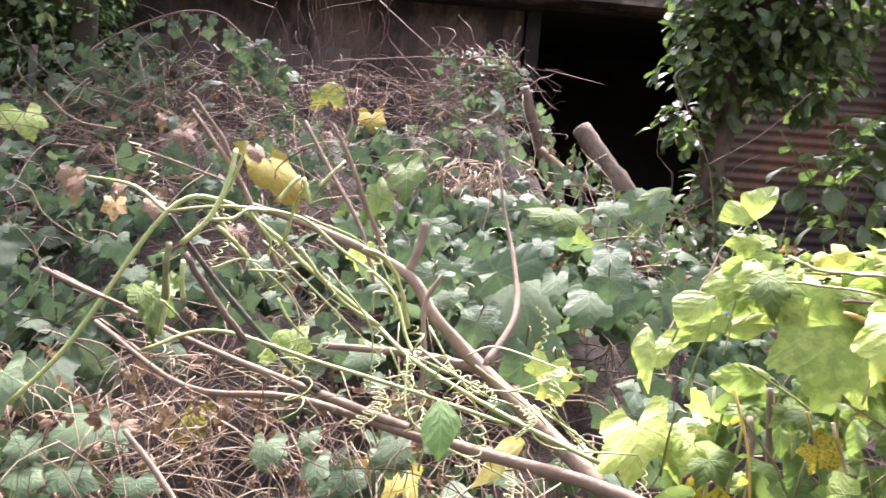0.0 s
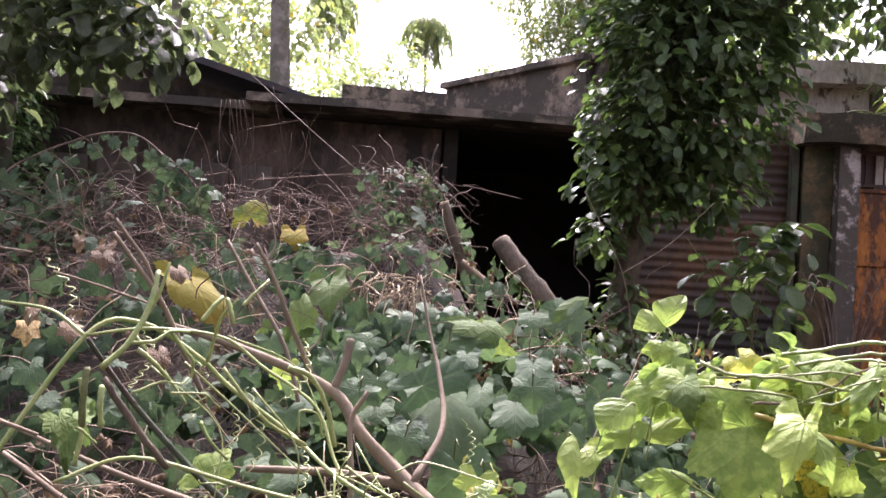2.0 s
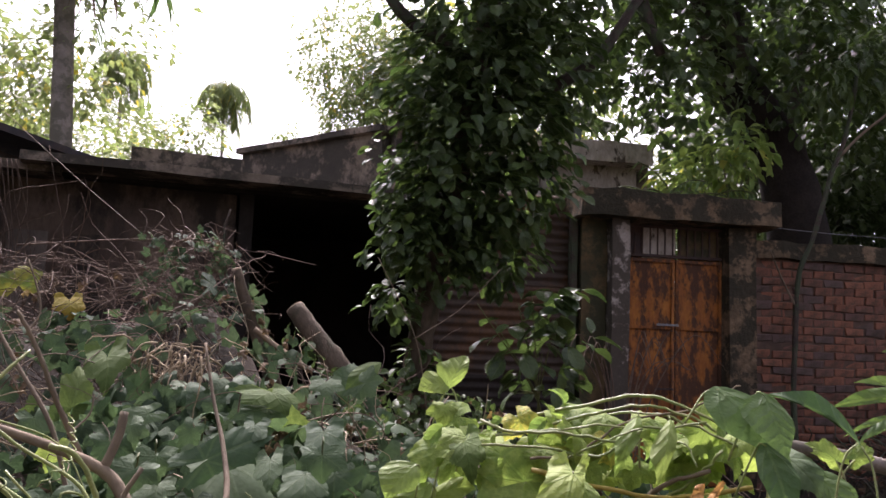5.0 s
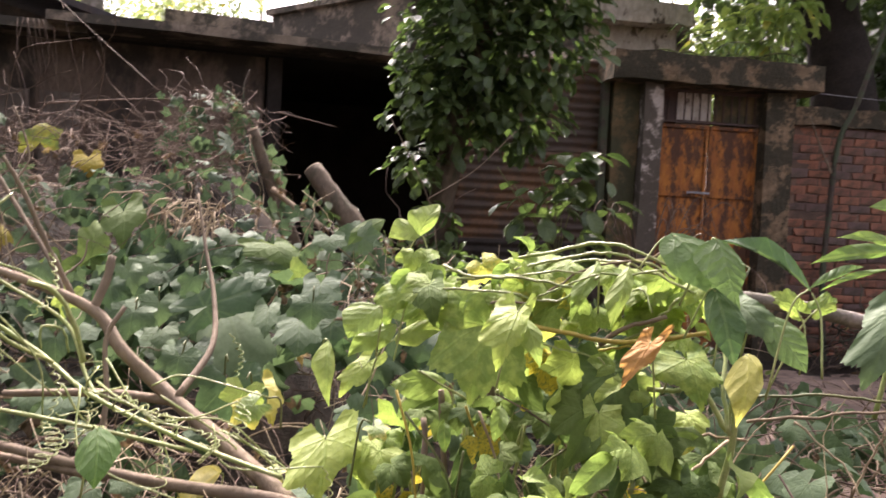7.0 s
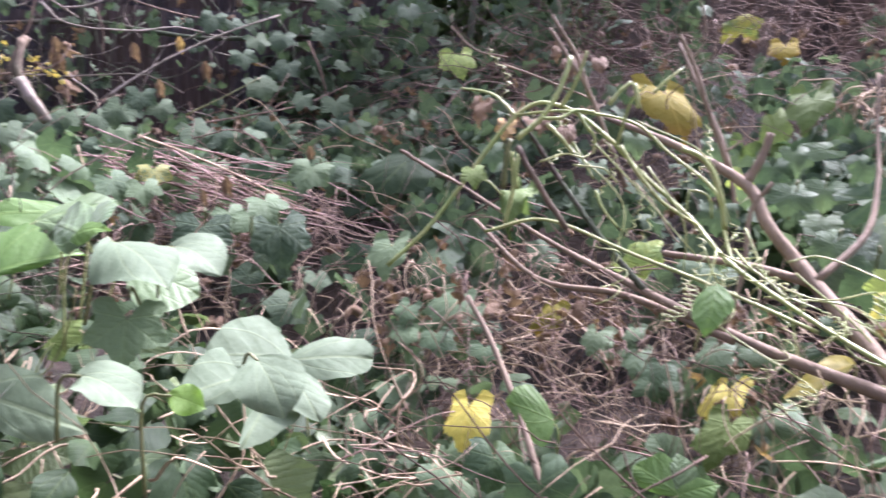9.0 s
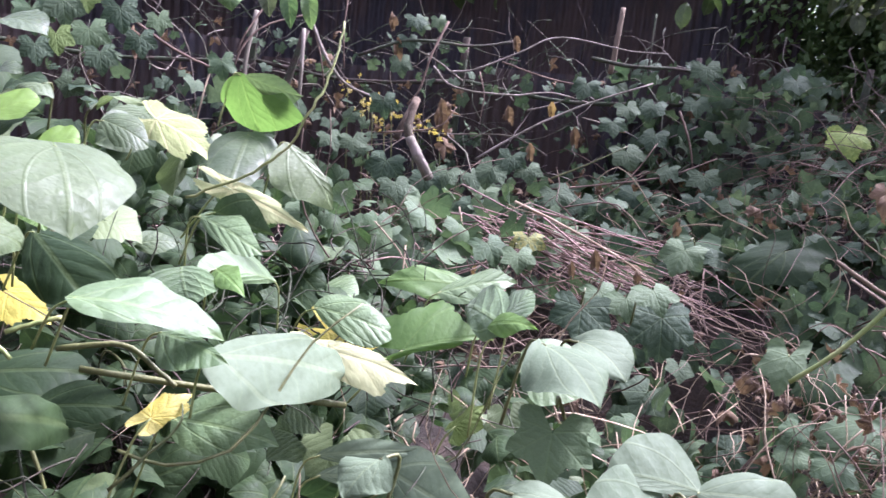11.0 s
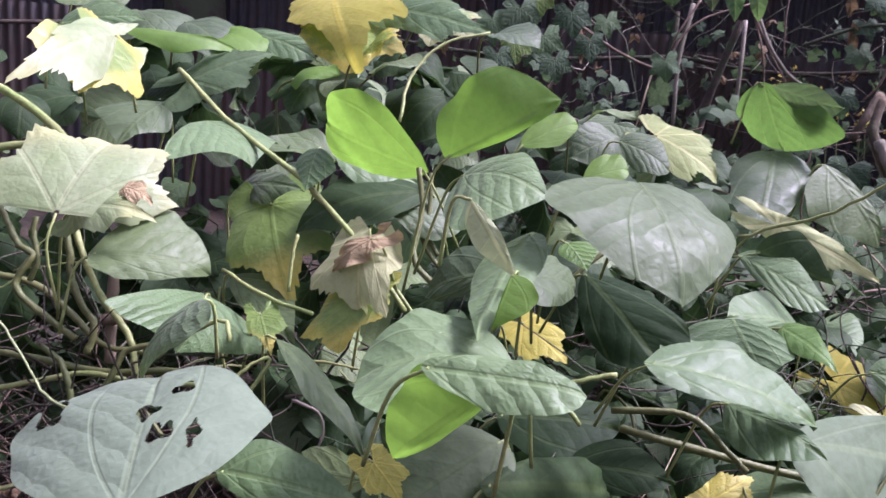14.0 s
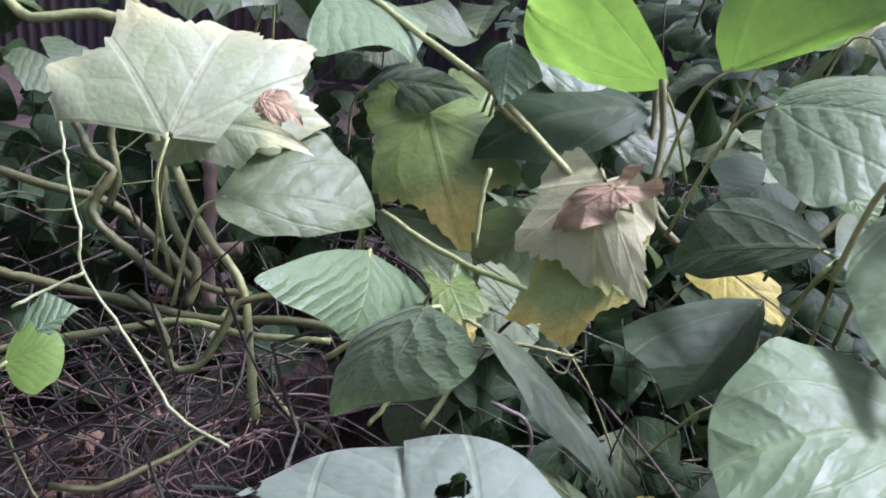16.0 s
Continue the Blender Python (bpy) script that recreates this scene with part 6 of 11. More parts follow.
blade(bean, "bean", (-0.878, -0.096, 1.111), (-0.916, -0.173, 1.031), (-0.923, -0.158, 1.109), (-0.890, -0.126, 1.068), LEAF_BEAN_FRESH, bow=0.02, hip=0.5, blunt=0.6, label="bright green underside of a folded bean leaf")
blade(bean, "bean", (-1.170, 0.178, 1.243), (-1.013, 0.161, 1.151), (-1.123, 0.037, 1.226), (-1.128, 0.275, 1.208), LEAF_BEAN, bow=0.08, hip=0.38, blunt=0.75, heart=0.12, label="broad quilted bean leaf")
blade(bean, "bean", (-1.498, -0.024, 1.214), (-1.556, -0.171, 1.270), (-1.510, -0.132, 1.328), (-1.553, -0.121, 1.209), LEAF_BEAN_FRESH, bow=0.03, hip=0.6, blunt=0.5, label="fresh bright green leaflet lit from behind")
blade(bean, "bean", (-1.384, -0.011, 1.251), (-1.329, 0.124, 1.338), (-1.380, 0.016, 1.363), (-1.346, 0.079, 1.292), LEAF_BEAN_FRESH, bow=0.03, hip=0.6, blunt=0.5, label="fresh bright green leaflet lit from behind")
blade(bean, "bean", (-1.300, -0.014, 1.234), (-1.172, 0.051, 1.237), (-1.280, 0.048, 1.263), (-1.184, -0.053, 1.179), LEAF_BEAN_OLD, bow=0.1, hip=0.4, blunt=0.8)
blade(bean, "long", (-1.056, -0.074, 1.243), (-1.041, -0.022, 1.163), (-1.054, -0.072, 1.200), (-1.048, -0.043, 1.210), LEAF_UNDERSIDE, bow=0.05, label="pale underside of a folded leaf")
blade(bean, "bean", (-1.174, 0.037, 1.182), (-1.021, -0.069, 1.109), (-1.130, -0.043, 1.136), (-1.094, 0.027, 1.154), LEAF_BEAN_OLD, bow=0.05, hip=0.42)
blade(bean, "bean", (-1.041, -0.029, 1.166), (-1.026, -0.052, 1.113), (-1.025, -0.004, 1.143), (-1.036, -0.040, 1.147), LEAF_BEAN_FRESH, bow=0.05)
blade(bean, "bean", (-1.331, 0.189, 1.090), (-1.145, 0.226, 1.009), (-1.208, 0.267, 1.066), (-1.238, 0.167, 1.018), LEAF_BEAN_DEEP, bow=0.08, blunt=0.7)
blade(bean, "gourd", (-1.395, -0.118, 1.131), (-1.334, -0.135, 1.037), (-1.423, -0.189, 1.059), (-1.298, -0.098, 1.054), LEAF_CREAM, bow=0.15, wave=0.03, label="papery cream withered leaf")
blade(bean, "gourd", (-1.363, -0.123, 1.133), (-1.391, -0.167, 1.070), (-1.393, -0.152, 1.106), (-1.354, -0.135, 1.092), LEAF_TAN, bow=0.2, wave=0.1, label="crumpled brown edge of a withered leaf")
blade(bean, "gourd", (-1.357, -0.137, 1.050), (-1.317, -0.168, 0.985), (-1.369, -0.215, 0.990), (-1.316, -0.104, 1.043), LEAF_YELLOW, bow=0.08, label="ragged leaf yellowing at its edge")
blade(bean, "gourd", (-1.657, -0.243, 1.126), (-1.517, -0.220, 1.004), (-1.609, -0.314, 1.034), (-1.554, -0.144, 1.084), LEAF_YELLOW, bow=0.1, label="large leaf yellowing at its edge")
blade(bean, "gourd", (-1.450, -0.538, 1.145), (-1.577, -0.474, 1.237), (-1.503, -0.656, 1.196), (-1.490, -0.381, 1.159), LEAF_PALE, bow=0.12, wave=0.035, spread=1.75, label="bleached gourd leaf with a brown burn")
blade(bean, "gourd", (-1.512, -0.525, 1.139), (-1.414, -0.412, 1.152), (-1.482, -0.460, 1.162), (-1.420, -0.469, 1.119), LEAF_PALE, bow=0.1, wave=0.02, label="turned-down lobe of the bleached leaf")
blade(bean, "gourd", (-1.478, -0.454, 1.178), (-1.449, -0.415, 1.164), (-1.480, -0.426, 1.182), (-1.447, -0.438, 1.160), LEAF_TAN, bow=0.1, wave=0.06, stalk=0, label="brown burn on the bleached leaf")
blade(bean, "bean", (-1.429, -0.486, 1.095), (-1.453, -0.334, 1.065), (-1.504, -0.400, 1.131), (-1.405, -0.442, 1.060), LEAF_BEAN, bow=0.08, blunt=0.8)
blade(bean, "bean", (-1.433, -0.345, 1.029), (-1.356, -0.374, 0.978), (-1.317, -0.451, 1.059), (-1.449, -0.262, 0.943), LEAF_BEAN_OLD, bow=0.1, heart=0.12)
blade(bean, "bean", (-1.181, -0.347, 1.099), (-1.186, -0.411, 1.013), (-1.217, -0.385, 1.056), (-1.081, -0.341, 1.099), LEAF_BEAN_OLD, bow=0.08)
blade(bean, "gourd", (-1.392, -0.268, 1.016), (-1.331, -0.257, 0.981), (-1.370, -0.287, 0.998), (-1.362, -0.231, 1.006), LEAF_YELLOW, bow=0.1, label="small eaten leaf with a brown rim")
blade(bean, "bean", (-1.554, -0.008, 1.170), (-1.558, -0.212, 1.111), (-1.603, -0.112, 1.172), (-1.509, -0.104, 1.112), LEAF_BEAN_DEEP, bow=0.1, blunt=0.8)
blade(bean, "bean", (-1.538, -0.058, 1.145), (-1.537, 0.060, 1.122), (-1.584, 0.036, 1.170), (-1.503, -0.009, 1.104), LEAF_BEAN, bow=0.06, blunt=0.7)
blade(bean, "bean", (-1.744, 0.722, 1.372), (-1.698, 0.758, 1.248), (-1.781, 0.698, 1.303), (-1.609, 0.809, 1.305), LEAF_BEAN_GREEN, bow=0.04, blunt=0.8, label="bright green leaf with a curled pale edge")
blade(bean, "long", (-1.709, 0.715, 1.373), (-1.627, 0.822, 1.338), (-1.657, 0.769, 1.381), (-1.668, 0.790, 1.312), LEAF_BEAN_OLD, bow=0.05, stalk=0, label="curled pale edge of a green leaf")
blade(bean, "bean", (-1.679, 0.720, 1.240), (-1.523, 0.599, 1.111), (-1.651, 0.611, 1.194), (-1.609, 0.754, 1.200), LEAF_BEAN, bow=0.07, blunt=0.7, heart=0.1)
blade(bean, "bean", (-1.583, 0.773, 1.230), (-1.509, 0.859, 1.098), (-1.543, 0.719, 1.147), (-1.552, 0.835, 1.179), LEAF_BEAN, bow=0.06, blunt=0.8)
blade(bean, "gourd", (-1.427, 0.565, 1.151), (-1.309, 0.681, 1.085), (-1.379, 0.632, 1.141), (-1.362, 0.607, 1.091), LEAF_CREAM, bow=0.05, label="pale yellow ragged leaf")
blade(bean, "bean", (-1.415, 0.532, 1.106), (-1.334, 0.618, 1.073), (-1.392, 0.583, 1.145), (-1.387, 0.558, 1.084), LEAF_BEAN_DEEP, bow=0.08)
blade(bean, "bean", (-1.433, 0.511, 1.095), (-1.274, 0.564, 1.051), (-1.379, 0.571, 1.101), (-1.310, 0.520, 1.042), LEAF_BEAN_OLD, bow=0.05)
blade(bean, "bean", (-1.303, 0.424, 1.025), (-1.169, 0.388, 0.991), (-1.337, 0.366, 0.986), (-1.198, 0.440, 1.029), LEAF_BEAN_OLD, bow=0.05, blunt=0.7, heart=0.1)
blade(bean, "bean", (-1.547, 0.738, 0.928), (-1.453, 0.515, 0.985), (-1.565, 0.643, 0.990), (-1.456, 0.574, 0.955), LEAF_BEAN_OLD, bow=0.05, blunt=0.7)
blade(bean, "bean", (-1.241, 0.462, 1.035), (-1.112, 0.452, 1.024), (-1.208, 0.487, 1.042), (-1.183, 0.435, 1.019), LEAF_BEAN_GREEN, bow=0.05)
blade(bean, "bean", (-1.126, 0.198, 1.032), (-1.075, 0.407, 0.961), (-1.161, 0.324, 1.028), (-1.074, 0.252, 0.993), LEAF_BEAN_OLD, bow=0.08, blunt=0.9)
blade(bean, "bean", (-1.178, 0.244, 1.047), (-1.117, 0.306, 1.014), (-1.152, 0.292, 1.038), (-1.141, 0.232, 1.013), LEAF_BEAN_OLD, bow=0.05)
blade(bean, "bean", (-1.173, 0.343, 0.953), (-1.040, 0.394, 0.941), (-1.115, 0.381, 0.955), (-1.082, 0.326, 0.909), LEAF_BEAN_OLD, bow=0.08)
blade(bean, "bean", (-1.089, 0.404, 0.933), (-1.145, 0.692, 0.837), (-1.171, 0.584, 0.916), (-1.036, 0.455, 0.852), LEAF_SEEDLING, bow=0.06, blunt=0.7, heart=0.1)
blade(bean, "bean", (-1.942, 1.106, 0.778), (-1.860, 1.179, 0.785), (-1.975, 1.207, 0.821), (-1.831, 1.088, 0.749), LEAF_BEAN_OLD, bow=0.05, blunt=0.6)
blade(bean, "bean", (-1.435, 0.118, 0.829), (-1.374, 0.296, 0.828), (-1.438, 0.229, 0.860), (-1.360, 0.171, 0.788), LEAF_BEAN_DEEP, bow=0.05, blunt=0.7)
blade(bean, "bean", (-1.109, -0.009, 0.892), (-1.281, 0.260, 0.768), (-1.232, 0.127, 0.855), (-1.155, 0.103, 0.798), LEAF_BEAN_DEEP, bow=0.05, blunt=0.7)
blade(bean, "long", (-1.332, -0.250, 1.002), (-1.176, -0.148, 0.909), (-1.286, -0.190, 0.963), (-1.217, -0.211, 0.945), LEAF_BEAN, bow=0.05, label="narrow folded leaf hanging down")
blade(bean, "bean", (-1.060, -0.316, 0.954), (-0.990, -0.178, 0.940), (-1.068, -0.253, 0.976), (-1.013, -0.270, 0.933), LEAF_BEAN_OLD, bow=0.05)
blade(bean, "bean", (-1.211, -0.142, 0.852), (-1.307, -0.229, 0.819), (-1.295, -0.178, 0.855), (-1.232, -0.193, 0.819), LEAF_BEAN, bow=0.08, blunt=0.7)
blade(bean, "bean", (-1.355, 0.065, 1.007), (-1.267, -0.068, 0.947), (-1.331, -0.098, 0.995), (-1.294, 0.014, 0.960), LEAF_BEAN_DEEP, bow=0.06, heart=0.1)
blade(bean, "bean", (-1.809, -0.299, 1.124), (-1.622, -0.195, 1.158), (-1.753, -0.234, 1.162), (-1.666, -0.252, 1.118), LEAF_BEAN, bow=0.08)
blade(bean, "bean", (-1.768, -0.349, 1.250), (-1.627, -0.273, 1.204), (-1.844, -0.219, 1.224), (-1.515, -0.388, 1.233), LEAF_BEAN_OLD, bow=0.06)
blade(bean, "bean", (-1.566, -0.179, 1.232), (-1.503, -0.201, 1.176), (-1.553, -0.212, 1.208), (-1.516, -0.155, 1.205), LEAF_BEAN_OLD, bow=0.06)
blade(bean, "bean", (-1.605, -0.135, 1.213), (-1.597, 0.006, 1.175), (-1.623, -0.056, 1.213), (-1.572, -0.092, 1.173), LEAF_BEAN_OLD, bow=0.05)
blade(bean, "gourd", (-2.523, -0.048, 1.522), (-2.129, -0.044, 1.357), (-2.526, -0.165, 1.439), (-2.187, 0.089, 1.472), LEAF_GOLD, bow=0.08, label="large yellow gourd leaf")
blade(bean, "gourd", (-2.392, 0.107, 1.497), (-2.219, 0.293, 1.447), (-2.347, 0.223, 1.523), (-2.270, 0.168, 1.420), LEAF_BEAN_OLD, bow=0.05)
blade(bean, "gourd", (-1.772, -0.496, 1.384), (-1.533, -0.603, 1.325), (-1.695, -0.573, 1.388), (-1.576, -0.532, 1.290), LEAF_PALE, bow=0.08, label="bleached gourd leaf")
blade(bean, "gourd", (-1.727, -0.529, 1.379), (-1.700, -0.449, 1.294), (-1.794, -0.459, 1.362), (-1.600, -0.528, 1.310), LEAF_YELLOW, bow=0.05)
blade(bean, "long", (-1.962, -0.518, 1.401), (-1.988, -0.287, 1.380), (-1.979, -0.404, 1.395), (-1.954, -0.392, 1.358), LEAF_BEAN_FRESH, bow=0.05)
blade(bean, "gourd", (-1.957, -0.387, 1.311), (-1.970, -0.229, 1.375), (-1.997, -0.319, 1.373), (-1.918, -0.282, 1.306), LEAF_SQUASH, bow=0.05)
blade(bean, "bean", (-2.385, -0.252, 1.416), (-2.290, -0.111, 1.365), (-2.358, -0.162, 1.417), (-2.303, -0.204, 1.349), LEAF_BEAN_OLD, bow=0.05)
blade(bean, "bean", (-1.929, -0.603, 1.402), (-1.905, -0.464, 1.422), (-1.952, -0.541, 1.445), (-1.889, -0.519, 1.388), LEAF_BEAN_OLD, bow=0.05)
blade(bean, "bean", (-1.949, -0.435, 1.266), (-1.820, -0.502, 1.206), (-1.893, -0.542, 1.251), (-1.875, -0.425, 1.222), LEAF_BEAN, bow=0.06)
blade(bean, "bean", (-1.277, 0.049, 1.108), (-1.375, -0.042, 1.051), (-1.373, 0.026, 1.119), (-1.310, -0.008, 1.059), LEAF_BEAN, bow=0.08, blunt=0.8)
blade(bean, "bean", (-1.258, 0.062, 1.108), (-1.326, 0.177, 1.069), (-1.352, 0.138, 1.108), (-1.220, 0.081, 1.077), LEAF_BEAN, bow=0.08, blunt=0.7)
blade(bean, "bean", (-1.449, 0.207, 1.110), (-1.406, 0.224, 1.077), (-1.435, 0.191, 1.092), (-1.432, 0.251, 1.107), LEAF_BEAN_GREEN, bow=0.08)
blade(bean, "gourd", (-1.641, 0.217, 0.916), (-1.559, 0.277, 0.866), (-1.609, 0.284, 0.908), (-1.581, 0.203, 0.864), LEAF_GOLD, bow=0.06, label="yellow leaf with dark specks")
blade(bean, "gourd", (-1.151, -0.144, 0.908), (-1.102, -0.117, 0.881), (-1.120, -0.156, 0.883), (-1.130, -0.104, 0.903), LEAF_GOLD, bow=0.08)
blade(bean, "bean", (-1.599, -0.303, 1.016), (-1.471, -0.215, 0.952), (-1.551, -0.214, 1.005), (-1.533, -0.287, 0.975), LEAF_BEAN, bow=0.08)
blade(bean, "gourd", (-1.720, 0.995, 0.741), (-1.574, 1.082, 0.685), (-1.674, 1.109, 0.769), (-1.638, 0.998, 0.686), LEAF_GOLD, bow=0.06, label="yellow ragged leaf")
blade(bean, "gourd", (-1.163, 0.328, 0.813), (-1.177, 0.404, 0.841), (-1.192, 0.356, 0.839), (-1.152, 0.386, 0.819), LEAF_GOLD, bow=0.06)
blade(bean, "bean", (-1.425, 0.214, 1.218), (-1.421, 0.282, 1.235), (-1.450, 0.254, 1.253), (-1.406, 0.250, 1.212), LEAF_BEAN_FRESH, bow=0.05, blunt=0.6)
blade(bean, "bean", (-1.543, 0.152, 1.254), (-1.553, 0.248, 1.293), (-1.576, 0.199, 1.300), (-1.528, 0.209, 1.258), LEAF_BEAN_FRESH, bow=0.05, blunt=0.7)
blade(bean, "bean", (-1.707, 0.408, 1.251), (-1.641, 0.479, 1.210), (-1.706, 0.464, 1.266), (-1.652, 0.421, 1.203), LEAF_BEAN, bow=0.08, blunt=0.7)
blade(bean, "gourd", (-1.934, 0.600, 1.249), (-1.820, 0.698, 1.173), (-1.905, 0.694, 1.251), (-1.848, 0.605, 1.171), LEAF_CREAM, bow=0.08)
blade(bean, "bean", (-1.489, 1.265, 0.899), (-1.619, 1.076, 0.893), (-1.582, 1.195, 0.930), (-1.515, 1.159, 0.862), LEAF_BEAN_GREEN, bow=0.06)
blade(bean, "bean", (-1.445, 1.142, 0.901), (-1.364, 1.321, 0.938), (-1.422, 1.262, 0.949), (-1.373, 1.202, 0.881), LEAF_BEAN_OLD, bow=0.06)
blade(bean, "gourd", (-1.176, 0.834, 0.866), (-1.095, 1.002, 0.895), (-1.210, 0.952, 0.951), (-1.127, 0.916, 0.874), LEAF_BEAN_GREEN, bow=0.08, label="bright green lobed leaf")
blade(bean, "bean", (-0.985, 0.918, 0.962), (-1.208, 1.012, 0.939), (-1.111, 1.029, 0.992), (-1.050, 0.913, 0.922), LEAF_BEAN_OLD, bow=0.06)
blade(bean, "bean", (-0.994, 0.907, 0.947), (-0.999, 0.998, 1.021), (-1.079, 0.997, 0.975), (-0.908, 0.889, 0.991), LEAF_BEAN_OLD, bow=0.05, blunt=0.7)
blade(bean, "long", (-1.041, 0.925, 0.946), (-0.856, 0.865, 1.002), (-0.978, 0.932, 0.983), (-0.913, 0.860, 0.962), LEAF_BEAN_GREEN, bow=0.05)
blade(bean, "bean", (-1.203, 1.211, 0.809), (-1.064, 1.289, 0.754), (-1.163, 1.313, 0.834), (-1.107, 1.170, 0.726), LEAF_BEAN_OLD, bow=0.06, blunt=0.8)
blade(bean, "gourd", (-1.199, 0.672, 0.877), (-1.061, 0.790, 0.843), (-1.152, 0.745, 0.882), (-1.083, 0.708, 0.819), LEAF_CREAM, bow=0.06, label="bleached ragged leaf with brown tip")
blade(bean, "bean", (-1.342, 0.732, 0.919), (-1.218, 0.839, 0.887), (-1.321, 0.804, 0.942), (-1.241, 0.765, 0.865), LEAF_BEAN_OLD, bow=0.06, blunt=0.7)
blade(bean, "bean", (-1.241, 0.404, 0.769), (-1.111, 0.534, 0.751), (-1.224, 0.509, 0.809), (-1.159, 0.420, 0.728), LEAF_BEAN_OLD, bow=0.06)
blade(bean, "bean", (-1.325, 0.194, 0.795), (-1.240, 0.322, 0.803), (-1.319, 0.275, 0.831), (-1.254, 0.240, 0.773), LEAF_BEAN_DEEP, bow=0.06)
blade(bean, "bean", (-1.287, -0.642, 1.021), (-1.307, -0.600, 1.042), (-1.321, -0.630, 1.044), (-1.287, -0.619, 1.026), LEAF_BEAN_OLD, bow=0.05)
blade(bean, "bean", (-1.274, -0.648, 1.012), (-1.279, -0.608, 1.024), (-1.301, -0.636, 1.031), (-1.242, -0.620, 1.002), LEAF_BEAN_FRESH, bow=0.05, blunt=0.6)
branch("stem", [(-1.435, -0.627, 1.160), (-1.399, -0.618, 1.126), (-1.350, -0.603, 1.094), (-1.337, -0.600, 1.061), (-1.318, -0.575, 1.025), (-1.298, -0.550, 0.989), (-1.278, -0.525, 0.954), (-1.242, -0.482, 0.945)], [0.0015, 0.0015], PALE_STEM, bean, 7, 5, 0.05, wiggle=0.0006)
branch("stem", [(-1.310, -0.650, 1.041), (-1.328, -0.627, 1.048), (-1.336, -0.598, 1.060)], [0.0016, 0.0016], PALE_STEM, bean, 7, 5, 0.05, wiggle=0.0006)
grow(bean, "heart", (-2.184, 0.010, 1.341), (-2.118, 0.116, 1.373), (0.236, -0.056, 0.970), 1.02, LEAF_BEAN, 0.4, fold=0.25, wave=0.05)
branch("stem", [(-2.130, -0.858, 1.255), (-1.983, -0.776, 1.169), (-1.966, -0.686, 1.175), (-1.944, -0.586, 1.172)], [0.008, 0.008], STEM, bean, 7, 5, 0.06, wiggle=0.001)
branch("stem", [(-2.126, -0.795, 1.286), (-2.042, -0.698, 1.249), (-1.947, -0.596, 1.176), (-1.873, -0.568, 1.123)], [0.009, 0.008], STEM, bean, 7, 5, 0.06, wiggle=0.001)
branch("stem", [(-1.951, -0.405, 1.331), (-1.811, -0.331, 1.266), (-1.681, -0.272, 1.227), (-1.547, -0.198, 1.182), (-1.426, -0.125, 1.109), (-1.351, -0.071, 1.032)], [0.005, 0.004], STEM, bean, 7, 5, 0.06, wiggle=0.0006)
branch("stem", [(-1.471, -0.036, 1.220), (-1.452, -0.032, 1.157), (-1.416, -0.048, 1.094), (-1.392, -0.024, 1.062)], [0.004, 0.005], STEM_DARK, bean, 7, 5, 0.06, wiggle=0.0006)
branch("stem", [(-1.514, -0.320, 1.050), (-1.432, -0.258, 1.031), (-1.356, -0.200, 1.029)], [0.003, 0.003], STEM, bean, 7, 5, 0.06, wiggle=0.0006)
branch("stem", [(-1.457, -0.225, 1.031), (-1.471, -0.220, 1.084), (-1.478, -0.213, 1.114)], [0.003, 0.003], STEM, bean, 7, 5, 0.06, wiggle=0.0006)
branch("stem", [(-1.302, -0.399, 0.991), (-1.283, -0.361, 1.026), (-1.260, -0.317, 1.052), (-1.242, -0.311, 1.032)], [0.003, 0.003], STEM, bean, 7, 5, 0.06, wiggle=0.0006)
branch("stem", [(-1.758, -0.685, 1.105), (-1.739, -0.664, 1.067), (-1.725, -0.650, 1.039), (-1.713, -0.625, 1.024), (-1.707, -0.642, 0.996), (-1.699, -0.649, 0.969), (-1.675, -0.607, 0.933), (-1.648, -0.552, 0.898)], [0.0053, 0.0061, 0.0057], STEM_DARK, bean, 7, 5, 0.06, wiggle=0.0006)
branch("stem", [(-1.755, -0.626, 1.079), (-1.746, -0.629, 1.052), (-1.729, -0.622, 1.012), (-1.719, -0.632, 0.977)], [0.0049, 0.0049], STEM_DARK, bean, 7, 5, 0.06, wiggle=0.0006)
branch("stem", [(-1.721, -0.578, 1.082), (-1.699, -0.565, 1.030), (-1.686, -0.563, 0.997), (-1.665, -0.545, 0.952), (-1.649, -0.524, 0.921), (-1.635, -0.534, 0.876)], [0.0061, 0.0061], STEM_DARK, bean, 7, 5, 0.06, wiggle=0.0006)
branch("stem", [(-1.746, -0.567, 1.068), (-1.716, -0.542, 1.002), (-1.689, -0.513, 0.950), (-1.663, -0.477, 0.906), (-1.645, -0.463, 0.866), (-1.619, -0.458, 0.798), (-1.593, -0.451, 0.730)], [0.0057, 0.0061], STEM, bean, 7, 5, 0.06, wiggle=0.0006)
branch("stem", [(-1.853, -0.803, 0.980), (-1.828, -0.728, 0.965), (-1.798, -0.638, 0.948), (-1.766, -0.577, 0.903), (-1.735, -0.524, 0.857), (-1.714, -0.456, 0.849)], [0.0066, 0.0057], STEM_DARK, bean, 7, 5, 0.06, wiggle=0.0006)
branch("stem", [(-1.805, -0.802, 0.849), (-1.782, -0.727, 0.838), (-1.754, -0.636, 0.828), (-1.719, -0.524, 0.813), (-1.688, -0.396, 0.822), (-1.661, -0.306, 0.812)], [0.0066, 0.0066], STEM_DARK, bean, 7, 5, 0.06, wiggle=0.0006)
